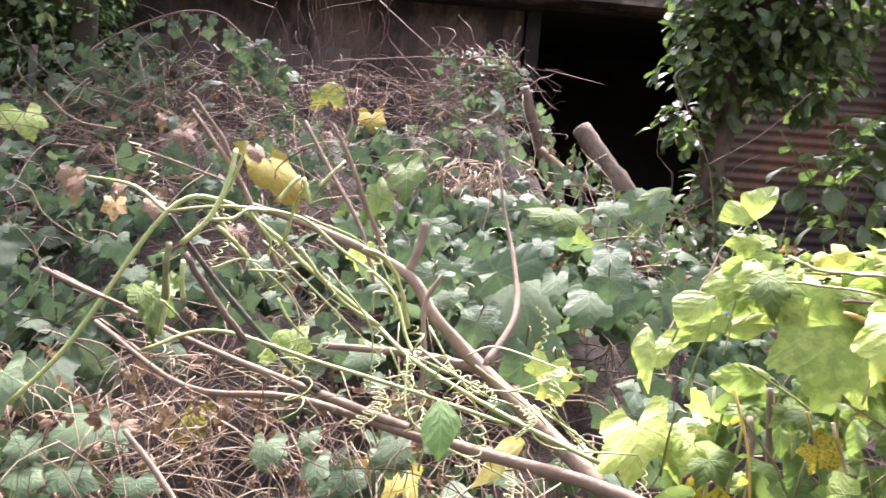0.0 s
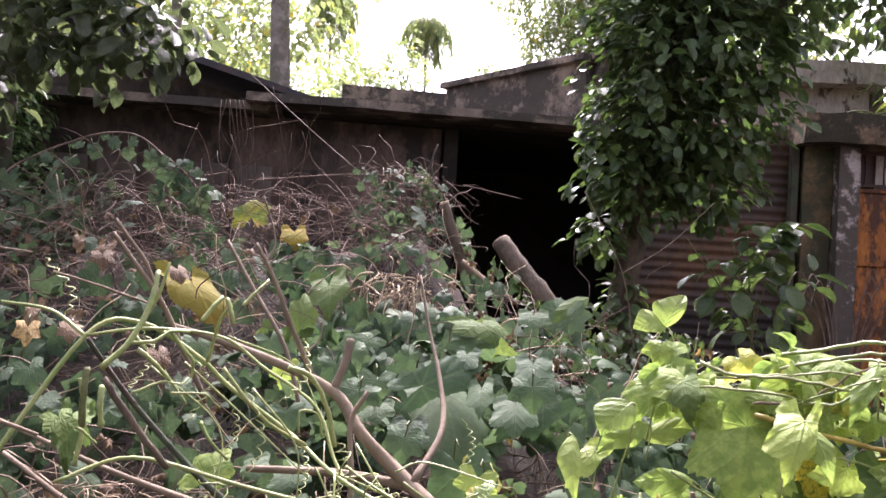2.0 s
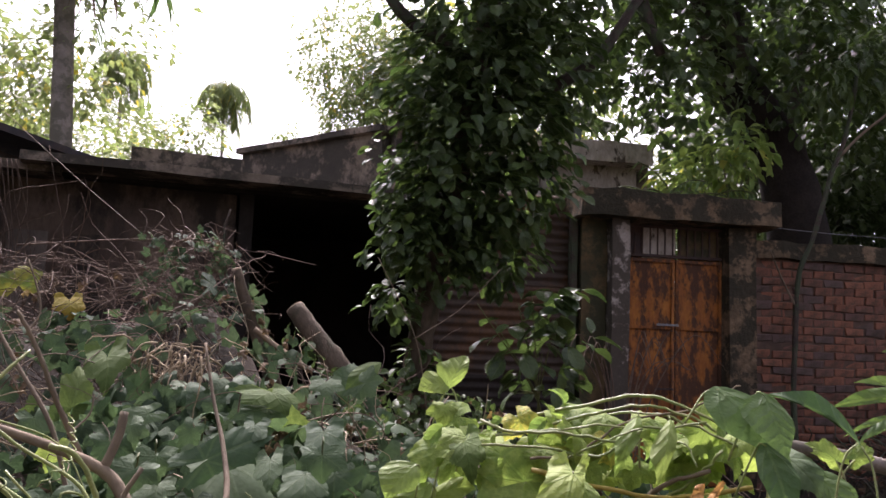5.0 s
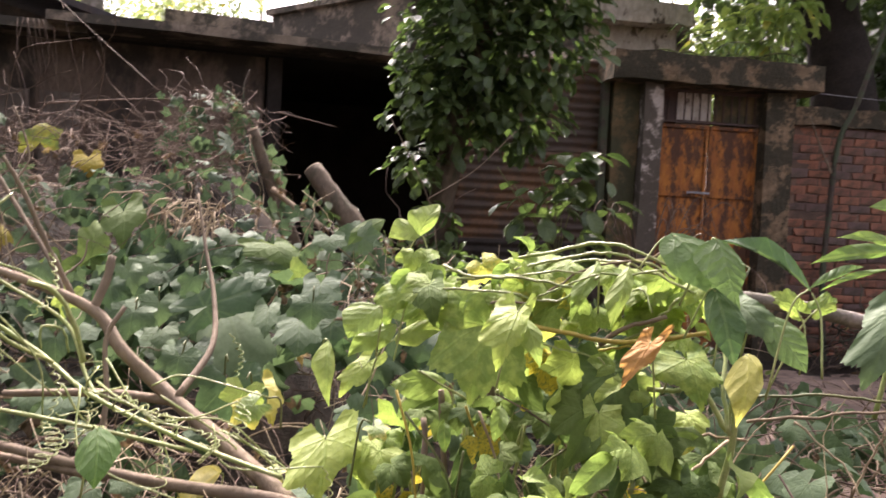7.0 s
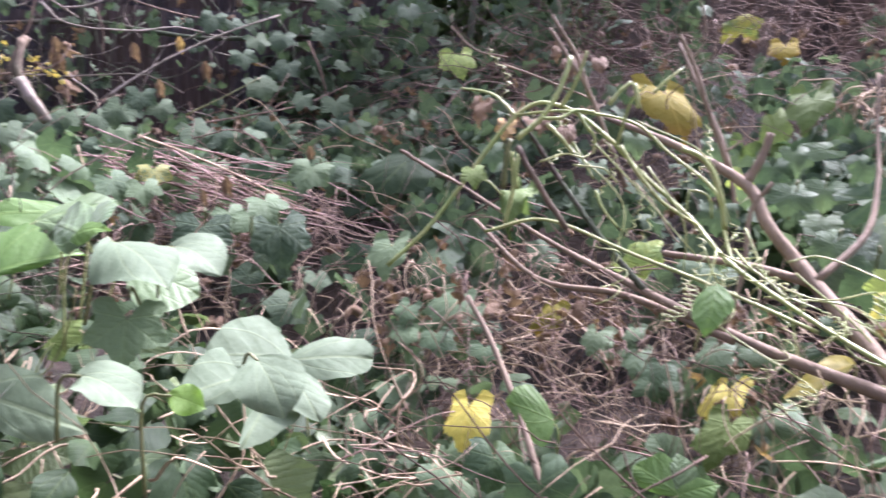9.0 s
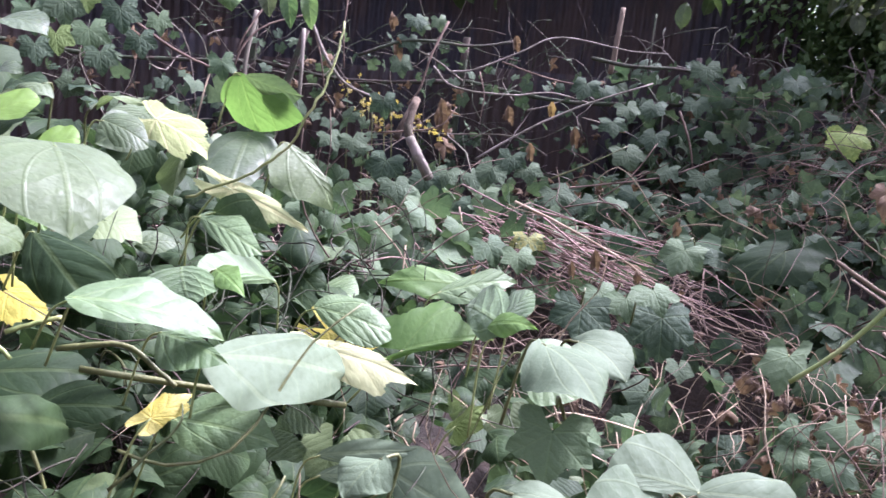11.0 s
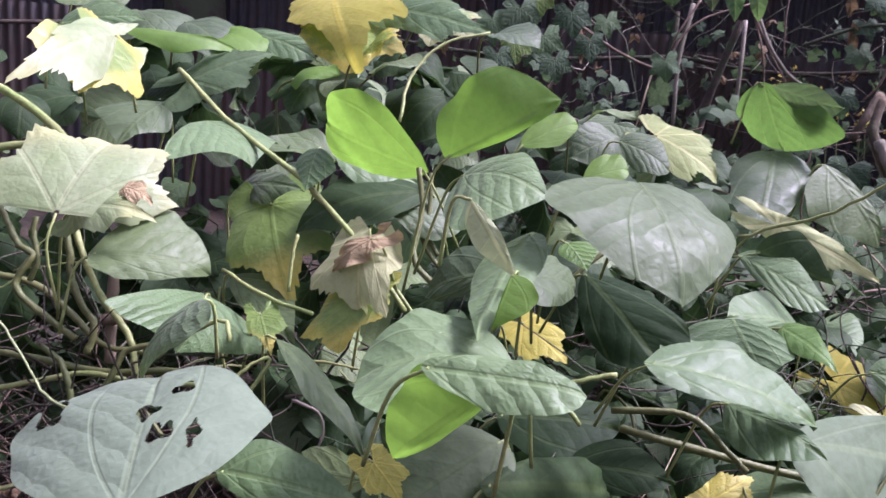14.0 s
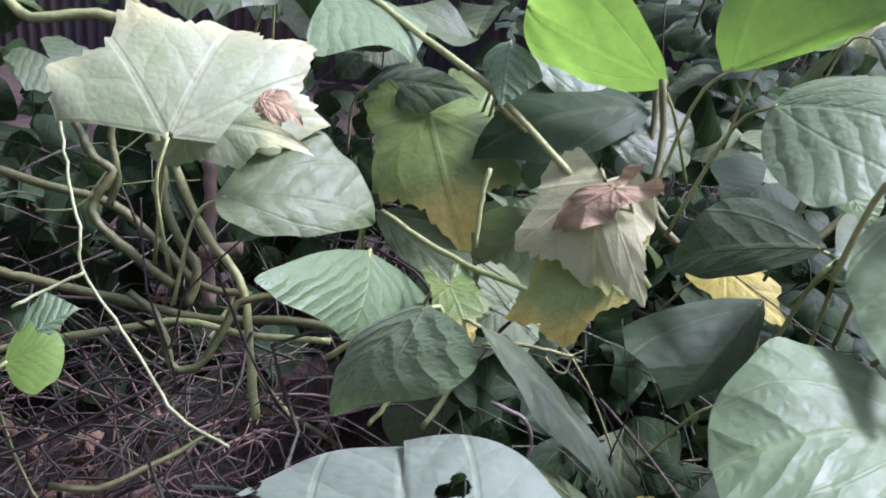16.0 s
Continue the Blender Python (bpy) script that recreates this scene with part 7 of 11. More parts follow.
branch("stem", [(-1.657, -0.607, 0.885), (-1.643, -0.579, 0.865), (-1.628, -0.563, 0.837), (-1.613, -0.554, 0.801), (-1.606, -0.523, 0.804), (-1.613, -0.496, 0.843), (-1.622, -0.472, 0.885), (-1.614, -0.421, 0.900)], [0.0049, 0.0057, 0.0049], STEM_DARK, bean, 7, 5, 0.06, wiggle=0.0006)
branch("stem", [(-1.747, -0.795, 0.754), (-1.736, -0.721, 0.776), (-1.720, -0.633, 0.798), (-1.704, -0.544, 0.817), (-1.677, -0.456, 0.808), (-1.651, -0.352, 0.810)], [0.0049, 0.0049], STEM, bean, 7, 5, 0.06, wiggle=0.0006)
branch("stem", [(-1.741, -0.514, 0.820), (-1.768, -0.514, 0.893), (-1.794, -0.511, 0.968), (-1.810, -0.512, 1.012)], [0.0107, 0.0098], BARK, bean, 7, 5, 0.06, wiggle=0.001)
branch("stem", [(-1.750, -0.524, 0.897), (-1.745, -0.498, 0.903), (-1.739, -0.468, 0.909)], [0.0107, 0.0098], BARK, bean, 7, 5, 0.06, wiggle=0.001)
branch("stem", [(-1.764, -0.666, 0.984), (-1.750, -0.594, 0.998), (-1.734, -0.522, 1.008)], [0.0015, 0.001], STEM, bean, 7, 5, 0.06, wiggle=0.0006)
branch("stem", [(-1.768, -0.730, 0.950), (-1.758, -0.673, 0.962), (-1.768, -0.630, 1.022), (-1.772, -0.580, 1.069)], [0.0016, 0.0012], STEM, bean, 7, 5, 0.06, wiggle=0.0006)
branch("stem", [(-1.642, -0.455, 0.802), (-1.625, -0.469, 0.745), (-1.629, -0.540, 0.703), (-1.625, -0.601, 0.649)], [0.0016, 0.0012], TWIG, bean, 7, 5, 0.06, wiggle=0.0006)
branch("stem", [(-1.734, -0.681, 0.740), (-1.702, -0.635, 0.687), (-1.676, -0.589, 0.647)], [0.002, 0.0012], TWIG, bean, 7, 5, 0.06, wiggle=0.0006)
branch("stem", [(-1.321, -0.290, 0.944), (-1.325, -0.314, 0.937), (-1.326, -0.335, 0.925), (-1.323, -0.353, 0.902)], [0.003, 0.0025], STEM, bean, 7, 5, 0.06, wiggle=0.0006)
branch("stem", [(-1.310, -0.303, 0.905), (-1.317, -0.279, 0.940), (-1.324, -0.258, 0.976), (-1.328, -0.282, 0.968), (-1.325, -0.314, 0.937)], [0.003, 0.0025], STEM, bean, 7, 5, 0.06, wiggle=0.0006)
branch("stem", [(-1.622, -0.325, 0.993), (-1.615, -0.327, 0.973), (-1.606, -0.325, 0.949)], [0.002, 0.002], STEM, bean, 7, 5, 0.06, wiggle=0.0006)
branch("stem", [(-1.556, 0.005, 1.201), (-1.534, -0.001, 1.137), (-1.523, -0.011, 1.098), (-1.497, 0.019, 1.050)], [0.004, 0.004], STEM_DARK, bean, 7, 5, 0.06, wiggle=0.0006)
branch("stem", [(-1.542, -0.024, 1.141), (-1.526, -0.008, 1.111), (-1.508, 0.012, 1.075)], [0.004, 0.004], STEM_DARK, bean, 7, 5, 0.06, wiggle=0.0006)
branch("stem", [(-1.489, 0.214, 1.017), (-1.492, 0.261, 1.061), (-1.495, 0.330, 1.118)], [0.005, 0.004], STEM_DARK, bean, 7, 5, 0.06, wiggle=0.0006)
branch("stem", [(-1.560, -0.187, 1.165), (-1.538, -0.148, 1.132), (-1.504, -0.096, 1.075), (-1.471, -0.051, 1.017), (-1.450, -0.025, 0.980)], [0.0035, 0.003], STEM, bean, 7, 5, 0.06, wiggle=0.0006)
branch("stem", [(-1.171, 0.101, 0.965), (-1.156, 0.121, 0.940)], [0.003, 0.003], STEM, bean, 7, 5, 0.06, wiggle=0.0006)
branch("stem", [(-1.265, 0.135, 0.947), (-1.260, 0.169, 0.958), (-1.251, 0.214, 0.968)], [0.004, 0.004], STEM, bean, 7, 5, 0.06, wiggle=0.0006)
branch("stem", [(-1.410, -0.220, 0.937), (-1.400, -0.178, 0.941), (-1.384, -0.124, 0.935)], [0.0025, 0.002], STEM, bean, 7, 5, 0.06, wiggle=0.0006)
branch("stem", [(-1.390, -0.154, 0.932), (-1.380, -0.136, 0.916), (-1.384, -0.124, 0.935), (-1.383, -0.113, 0.942)], [0.0015, 0.001], STEM, bean, 7, 5, 0.06, wiggle=0.0006)
branch("stem", [(-1.345, -0.225, 0.907), (-1.332, -0.191, 0.894), (-1.320, -0.183, 0.868), (-1.314, -0.194, 0.845)], [0.0025, 0.002], BARK_PALE, bean, 7, 5, 0.06, wiggle=0.0006)
grow(bean, "heart", (-2.199, 0.408, 1.303), (-2.143, 0.342, 1.252), (0.360, -0.186, 0.914), 0.96, LEAF_BEAN, 0.6, fold=0.25, wave=0.05)
grow(bean, "heart", (-2.333, 0.323, 1.307), (-2.270, 0.378, 1.327), (0.371, -0.172, 0.912), 1.36, LEAF_BEAN, 0.6, fold=0.25, wave=0.05)
grow(bean, "heart", (-2.332, -0.508, 1.445), (-2.236, -0.405, 1.376), (0.417, 0.029, 0.908), 1.28, LEAF_BEAN, 0.6, fold=0.25, wave=0.05)
grow(bean, "heart", (-2.375, -0.633, 1.486), (-2.290, -0.551, 1.440), (0.418, 0.056, 0.907), 1.59, LEAF_BEAN, 0.6, fold=0.25, wave=0.05)
grow(bean, "heart", (-2.302, -0.408, 1.426), (-2.200, -0.308, 1.334), (0.415, 0.009, 0.910), 1.00, LEAF_BEAN, 0.6, fold=0.25, wave=0.05)
grow(bean, "heart", (-2.274, -0.321, 1.407), (-2.188, -0.235, 1.363), (0.416, -0.008, 0.909), 1.08, LEAF_BEAN_FRESH, 0.6, fold=0.25, wave=0.05)
grow(bean, "gourd", (-2.293, -0.006, 1.390), (-2.234, 0.062, 1.446), (0.413, -0.070, 0.908), 1.39, LEAF_YELLOW, 0.6, fold=0.25, wave=0.05)
grow(bean, "gourd", (-2.373, 0.174, 1.485), (-2.295, 0.283, 1.504), (0.410, -0.107, 0.906), 0.93, LEAF_PALE, 0.6, fold=0.25, wave=0.05)
grow(bean, "heart", (-2.322, 0.339, 1.454), (-2.236, 0.431, 1.419), (0.397, -0.137, 0.908), 1.18, LEAF_BEAN, 0.6, fold=0.25, wave=0.05)
grow(bean, "heart", (-2.213, -0.171, 1.317), (-2.140, -0.077, 1.337), (0.409, -0.040, 0.912), 0.90, LEAF_BEAN_FRESH, 0.6, fold=0.25, wave=0.05)
grow(bean, "gourd", (-2.458, -0.016, 1.479), (-2.316, -0.027, 1.358), (0.859, -0.103, 0.501), 1.62, LEAF_YELLOW, 0.5, fold=0.25, wave=0.05, label="large yellow leaf")
grow(bean, "gourd", (-2.543, 0.254, 1.528), (-2.440, 0.190, 1.437), (0.413, -0.091, 0.906), 1.63, LEAF_PALE, 0.4, fold=0.25, wave=0.05)
grow(bean, "heart", (-2.184, 0.537, 1.261), (-2.029, 0.602, 1.284), (0.219, -0.098, 0.971), 0.70, LEAF_BEAN, 0.4, fold=0.25, wave=0.05)
branch("stem", [(-1.202, 0.656, 1.480), (-1.177, 0.626, 1.397), (-1.172, 0.587, 1.327), (-1.209, 0.553, 1.243), (-1.285, 0.506, 1.185), (-1.367, 0.453, 1.143)], [0.0018, 0.0028], STEM, bean, 7, 5, 0.06, wiggle=0.002)
branch("stem", [(-1.904, 0.017, 1.255), (-1.965, 0.048, 1.341), (-1.998, 0.119, 1.413), (-2.002, 0.223, 1.444)], [0.0036, 0.003], STEM, bean, 7, 5, 0.06, wiggle=0.0006)
branch("stem", [(-1.231, 0.201, 0.924), (-1.182, 0.285, 0.936), (-1.143, 0.332, 0.897), (-1.126, 0.352, 0.876)], [0.005, 0.004], STEM_DARK, bean, 7, 5, 0.06, wiggle=0.0006)
branch("stem", [(-1.302, 0.256, 0.862), (-1.204, 0.494, 0.820), (-1.139, 0.685, 0.788)], [0.006, 0.006], STEM_DARK, bean, 7, 5, 0.06, wiggle=0.0006)
grow(gourd_near, "heart", (-0.521, 0.875, 0.827), (-0.447, 0.854, 0.753), (0.140, -0.190, 0.972), 1.20, LEAF_SEEDLING, 0.4, fold=0.25, wave=0.05)
grow(gourd_near, "heart", (-0.787, 0.821, 0.993), (-0.654, 0.814, 0.936), (0.136, -0.132, 0.982), 1.08, LEAF_SEEDLING, 0.4, fold=0.25, wave=0.05)
grow(gourd_near, "heart", (-0.645, 0.639, 0.843), (-0.540, 0.654, 0.811), (0.151, -0.138, 0.979), 0.96, LEAF_SEEDLING, 0.5, fold=0.25, wave=0.05)
grow(gourd_near, "gourd", (-0.721, 0.792, 0.916), (-0.680, 0.737, 0.817), (0.156, -0.146, 0.977), 1.12, LEAF_SQUASH, 0.5, fold=0.25, wave=0.05)
grow(gourd_near, "heart", (-0.547, 0.716, 0.812), (-0.506, 0.746, 0.792), (0.515, -0.570, 0.640), 0.92, LEAF_BEAN_FRESH, 0.4, fold=0.25, wave=0.05)
grow(gourd_near, "heart", (-0.753, 0.488, 0.880), (-0.741, 0.423, 0.844), (0.130, -0.074, 0.989), 1.11, LEAF_SEEDLING, 0.5, fold=0.25, wave=0.05)
grow(gourd_near, "gourd", (-1.519, 1.763, 0.840), (-1.441, 1.668, 0.724), (0.156, -0.166, 0.974), 1.12, LEAF_IVY, 0.5, fold=0.25, wave=0.05)
grow(gourd_near, "gourd", (-1.347, 1.914, 0.856), (-1.258, 1.821, 0.708), (0.139, -0.180, 0.974), 0.97, LEAF_IVY, 0.5, fold=0.25, wave=0.05)
branch("stem", [(-3.707, 2.933, 1.532), (-3.603, 3.031, 1.559), (-3.498, 3.270, 1.685), (-3.426, 3.511, 1.797), (-3.196, 3.870, 1.764), (-3.040, 4.033, 1.768)], [0.006, 0.004], BARK_PALE, fence_vine, 7, 5, 0.06, wiggle=0.0006)
branch("stem", [(-3.682, 2.791, 1.549), (-3.567, 2.859, 1.446), (-3.402, 3.137, 1.433), (-3.317, 3.371, 1.470), (-3.188, 3.575, 1.434)], [0.006, 0.004], BARK_PALE, fence_vine, 7, 5, 0.06, wiggle=0.0006)
branch("stem", [(-3.373, 2.900, 1.068), (-3.218, 3.139, 1.264), (-3.082, 3.441, 1.432), (-2.942, 3.798, 1.579)], [0.007, 0.005], BARK_PALE, fence_vine, 7, 5, 0.06, wiggle=0.0006)
branch("stem", [(-2.810, 3.901, 1.440), (-2.717, 3.907, 1.266), (-2.689, 3.931, 1.129)], [0.008, 0.004], TWIG, fence_vine, 7, 5, 0.06, wiggle=0.001)
branch("stem", [(-3.044, 3.174, 0.951), (-2.850, 3.423, 1.012), (-2.695, 3.718, 1.082), (-2.593, 4.007, 1.200)], [0.006, 0.004], TWIG, fence_vine, 7, 5, 0.06, wiggle=0.0006)
branch("stem", [(-3.638, 3.260, 1.623), (-3.447, 3.457, 1.558), (-3.302, 3.698, 1.525)], [0.006, 0.004], TWIG, fence_vine, 7, 5, 0.06, wiggle=0.0006)
branch("stem", [(-3.916, 2.125, 1.726), (-3.791, 2.167, 1.516), (-3.718, 2.265, 1.392), (-3.654, 2.433, 1.340)], [0.01, 0.006], BARK_PALE, fence_vine, 7, 5, 0.06, wiggle=0.001)
branch("stem", [(-3.538, 3.011, 1.545), (-3.469, 2.999, 1.419), (-3.465, 2.988, 1.290)], [0.004, 0.003], TWIG, fence_vine, 7, 5, 0.06, wiggle=0.0006)
branch("stem", [(-3.347, 3.895, 1.629), (-3.341, 3.912, 1.841), (-3.371, 3.965, 2.027)], [0.018, 0.016], BARK, fence_vine, 7, 5, 0.06, wiggle=0.001)
branch("stem", [(-3.262, 2.482, 0.989), (-3.302, 2.405, 1.140), (-3.343, 2.401, 1.214), (-3.388, 2.470, 1.346)], [0.026, 0.024, 0.02], BARK_STUMP, fence_vine, 7, 5, 0.06, wiggle=0.001)
branch("stem", [(-3.092, 2.369, 0.986), (-3.108, 2.308, 1.083), (-3.166, 2.284, 1.175)], [0.026, 0.024], BARK_PALE, fence_vine, 7, 5, 0.06, wiggle=0.001)
branch("stem", [(-3.337, 4.245, 2.032), (-3.288, 4.178, 1.840), (-3.275, 4.161, 1.655)], [0.008, 0.006], BARK_DARK, fence_vine, 7, 5, 0.06, wiggle=0.001)
branch("stem", [(-3.356, 3.721, 1.703), (-3.193, 3.890, 1.678), (-3.049, 4.146, 1.691), (-2.928, 4.416, 1.674)], [0.012, 0.01], BARK_DARK, fence_vine, 7, 5, 0.06, wiggle=0.001)
branch("stem", [(-4.176, 2.605, 1.578), (-4.002, 2.844, 1.695), (-3.814, 3.166, 1.700), (-3.725, 3.411, 1.757)], [0.01, 0.008], BARK_DARK, fence_vine, 7, 5, 0.06, wiggle=0.001)
branch("stem", [(-3.514, 2.349, 1.169), (-3.333, 2.575, 1.224), (-3.312, 2.681, 1.339)], [0.005, 0.003], TWIG, fence_vine, 7, 5, 0.06, wiggle=0.0006)
branch("stem", [(-3.056, 3.176, 1.005), (-2.932, 3.333, 1.109), (-2.847, 3.536, 1.223)], [0.005, 0.003], STEM_DARK, fence_vine, 7, 5, 0.06, wiggle=0.0006)
branch("stem", [(-2.909, 3.359, 0.890), (-2.798, 3.516, 1.049), (-2.763, 3.676, 1.251)], [0.005, 0.003], TWIG, fence_vine, 7, 5, 0.06, wiggle=0.0006)
branch("stem", [(-2.334, 2.224, 0.991), (-2.152, 2.397, 0.899), (-2.028, 2.581, 0.796), (-1.941, 2.760, 0.681)], [0.006, 0.004], TWIG_PALE, fence_vine, 7, 5, 0.06, wiggle=0.0006)
branch("stem", [(-2.060, 1.485, 0.886), (-2.004, 1.448, 0.748), (-1.983, 1.463, 0.615)], [0.003, 0.002], TWIG_PALE, fence_vine, 7, 5, 0.06, wiggle=0.0006)
branch("stem", [(-2.450, 2.032, 0.950), (-2.375, 2.026, 0.819), (-2.340, 2.098, 0.783)], [0.004, 0.003], TWIG_PALE, fence_vine, 7, 5, 0.06, wiggle=0.0006)
branch("stem", [(-2.293, 1.516, 0.925), (-2.194, 1.563, 0.835), (-2.147, 1.616, 0.697)], [0.003, 0.002], TWIG_PALE, fence_vine, 7, 5, 0.06, wiggle=0.0006)
grow(fence_vine, "gourd", (-3.194, 3.551, 1.583), (-3.149, 3.427, 1.462), (0.264, -0.327, 0.907), 0.97, LEAF_IVY, 0.7, fold=0.25, wave=0.05, stalk=0)
grow(fence_vine, "gourd", (-3.152, 3.605, 1.551), (-3.053, 3.575, 1.463), (0.255, -0.333, 0.908), 1.02, LEAF_IVY, 0.7, fold=0.25, wave=0.05, stalk=0)
grow(fence_vine, "gourd", (-2.994, 3.630, 1.467), (-2.893, 3.599, 1.372), (0.244, -0.338, 0.909), 1.07, LEAF_IVY, 0.7, fold=0.25, wave=0.05, stalk=0)
grow(fence_vine, "gourd", (-2.893, 3.796, 1.499), (-2.851, 3.672, 1.394), (0.235, -0.345, 0.909), 0.91, LEAF_IVY, 0.7, fold=0.25, wave=0.05, stalk=0)
grow(fence_vine, "gourd", (-2.856, 3.794, 1.338), (-2.815, 3.664, 1.224), (0.230, -0.342, 0.911), 0.95, LEAF_IVY, 0.7, fold=0.25, wave=0.05, stalk=0)
grow(fence_vine, "gourd", (-2.883, 3.527, 1.235), (-2.768, 3.509, 1.116), (0.236, -0.333, 0.913), 1.19, LEAF_IVY, 0.7, fold=0.25, wave=0.05, stalk=0)
grow(fence_vine, "gourd", (-2.946, 3.483, 1.377), (-2.861, 3.425, 1.272), (0.246, -0.332, 0.910), 1.13, LEAF_IVY, 0.7, fold=0.25, wave=0.05, stalk=0)
grow(fence_vine, "gourd", (-2.711, 3.761, 1.155), (-2.670, 3.642, 1.070), (0.219, -0.342, 0.914), 0.87, LEAF_IVY, 0.7, fold=0.25, wave=0.05, stalk=0)
grow(fence_vine, "gourd", (-2.975, 3.109, 0.991), (-2.854, 3.104, 0.881), (0.253, -0.308, 0.917), 1.19, LEAF_IVY, 0.7, fold=0.25, wave=0.05, stalk=0)
grow(fence_vine, "gourd", (-2.884, 3.235, 0.957), (-2.800, 3.180, 0.862), (0.244, -0.314, 0.918), 1.17, LEAF_IVY, 0.7, fold=0.25, wave=0.05, stalk=0)
grow(fence_vine, "gourd", (-2.815, 3.340, 0.951), (-2.702, 3.322, 0.841), (0.233, -0.321, 0.918), 1.22, LEAF_IVY, 0.7, fold=0.25, wave=0.05, stalk=0)
grow(fence_vine, "gourd", (-2.722, 3.508, 1.022), (-2.676, 3.384, 0.899), (0.227, -0.330, 0.916), 1.08, LEAF_IVY, 0.7, fold=0.25, wave=0.05, stalk=0)
grow(fence_vine, "gourd", (-3.157, 2.870, 1.097), (-3.112, 2.742, 0.971), (0.281, -0.288, 0.916), 1.05, LEAF_IVY, 0.7, fold=0.25, wave=0.05, stalk=0)
grow(fence_vine, "gourd", (-3.122, 2.944, 1.153), (-3.058, 2.851, 1.040), (0.276, -0.296, 0.914), 1.11, LEAF_IVY, 0.7, fold=0.25, wave=0.05, stalk=0)
grow(fence_vine, "gourd", (-3.072, 2.999, 1.097), (-2.983, 2.950, 1.000), (0.268, -0.301, 0.915), 1.15, LEAF_IVY, 0.7, fold=0.25, wave=0.05, stalk=0)
grow(fence_vine, "gourd", (-3.233, 2.729, 1.033), (-3.119, 2.721, 0.941), (0.285, -0.281, 0.916), 1.10, LEAF_IVY, 0.7, fold=0.25, wave=0.05, stalk=0)
grow(fence_vine, "gourd", (-3.107, 2.161, 0.995), (-3.000, 2.139, 0.894), (0.305, -0.253, 0.918), 1.18, LEAF_IVY, 0.7, fold=0.25, wave=0.05, stalk=0)
grow(fence_vine, "gourd", (-3.185, 2.428, 1.028), (-3.113, 2.347, 0.914), (0.299, -0.264, 0.917), 1.18, LEAF_IVY, 0.7, fold=0.25, wave=0.05, stalk=0)
grow(fence_vine, "gourd", (-3.125, 2.529, 1.055), (-3.076, 2.420, 0.957), (0.293, -0.272, 0.916), 1.00, LEAF_IVY, 0.7, fold=0.25, wave=0.05, stalk=0)
grow(fence_vine, "gourd", (-2.228, 1.973, 0.881), (-2.117, 1.963, 0.798), (0.258, -0.285, 0.923), 1.16, LEAF_SQUASH, 0.7, fold=0.25, wave=0.05)
grow(fence_vine, "gourd", (-2.136, 2.125, 0.910), (-2.066, 2.054, 0.834), (0.247, -0.298, 0.922), 1.10, LEAF_SQUASH, 0.7, fold=0.25, wave=0.05)
grow(fence_vine, "gourd", (-1.786, 2.667, 0.926), (-1.755, 2.524, 0.814), (0.192, -0.338, 0.921), 1.00, LEAF_SQUASH, 0.7, fold=0.25, wave=0.05)
grow(fence_vine, "gourd", (-2.077, 2.012, 0.868), (-1.998, 1.958, 0.798), (0.247, -0.293, 0.924), 1.13, LEAF_SQUASH, 0.7, fold=0.25, wave=0.05)
grow(fence_vine, "gourd", (-1.639, 2.101, 0.804), (-1.550, 2.057, 0.723), (0.198, -0.320, 0.927), 1.24, LEAF_SQUASH, 0.7, fold=0.25, wave=0.05)
grow(fence_vine, "gourd", (-1.760, 2.101, 0.800), (-1.666, 2.068, 0.729), (0.209, -0.314, 0.926), 1.18, LEAF_SQUASH, 0.7, fold=0.25, wave=0.05)
grow(fence_vine, "gourd", (-3.593, 2.226, 1.162), (-3.492, 2.194, 1.064), (0.328, -0.239, 0.914), 1.12, LEAF_IVY, 0.7, fold=0.25, wave=0.05, stalk=0)
grow(fence_vine, "gourd", (-3.661, 2.120, 1.159), (-3.543, 2.120, 1.075), (0.334, -0.230, 0.914), 1.01, LEAF_IVY, 0.7, fold=0.25, wave=0.05, stalk=0)
grow(fence_vine, "gourd", (-2.842, 4.077, 1.542), (-2.760, 4.011, 1.429), (0.220, -0.357, 0.908), 1.12, LEAF_IVY, 0.7, fold=0.25, wave=0.05, stalk=0)
grow(fence_vine, "gourd", (-2.918, 4.227, 1.758), (-2.830, 4.165, 1.629), (0.221, -0.362, 0.905), 1.16, LEAF_IVY, 0.7, fold=0.25, wave=0.05, stalk=0)
grow(fence_vine, "gourd", (-2.550, 3.819, 1.148), (-2.464, 3.757, 1.030), (0.204, -0.350, 0.914), 1.22, LEAF_IVY, 0.7, fold=0.25, wave=0.05, stalk=0)
grow(fence_vine, "gourd", (-2.491, 3.677, 1.024), (-2.415, 3.610, 0.931), (0.204, -0.345, 0.916), 1.15, LEAF_IVY, 0.7, fold=0.25, wave=0.05, stalk=0)
grow(fence_vine, "gourd", (-2.335, 1.781, 0.806), (-2.256, 1.735, 0.757), (0.277, -0.260, 0.925), 1.00, LEAF_SQUASH, 0.7, fold=0.25, wave=0.05)
grow(fence_vine, "gourd", (-2.874, 2.497, 0.936), (-2.819, 2.391, 0.828), (0.278, -0.279, 0.919), 1.09, LEAF_IVY, 0.7, fold=0.25, wave=0.05, stalk=0)
grow(fence_vine, "gourd", (-3.217, 2.220, 1.103), (-3.158, 2.111, 0.968), (0.313, -0.250, 0.916), 1.15, LEAF_IVY, 0.7, fold=0.25, wave=0.05, stalk=0)
grow(fence_vine, "gourd", (-4.059, 2.891, 1.862), (-3.945, 2.879, 1.764), (0.332, -0.271, 0.904), 0.98, LEAF_IVY, 0.7, fold=0.25, wave=0.05, stalk=0)
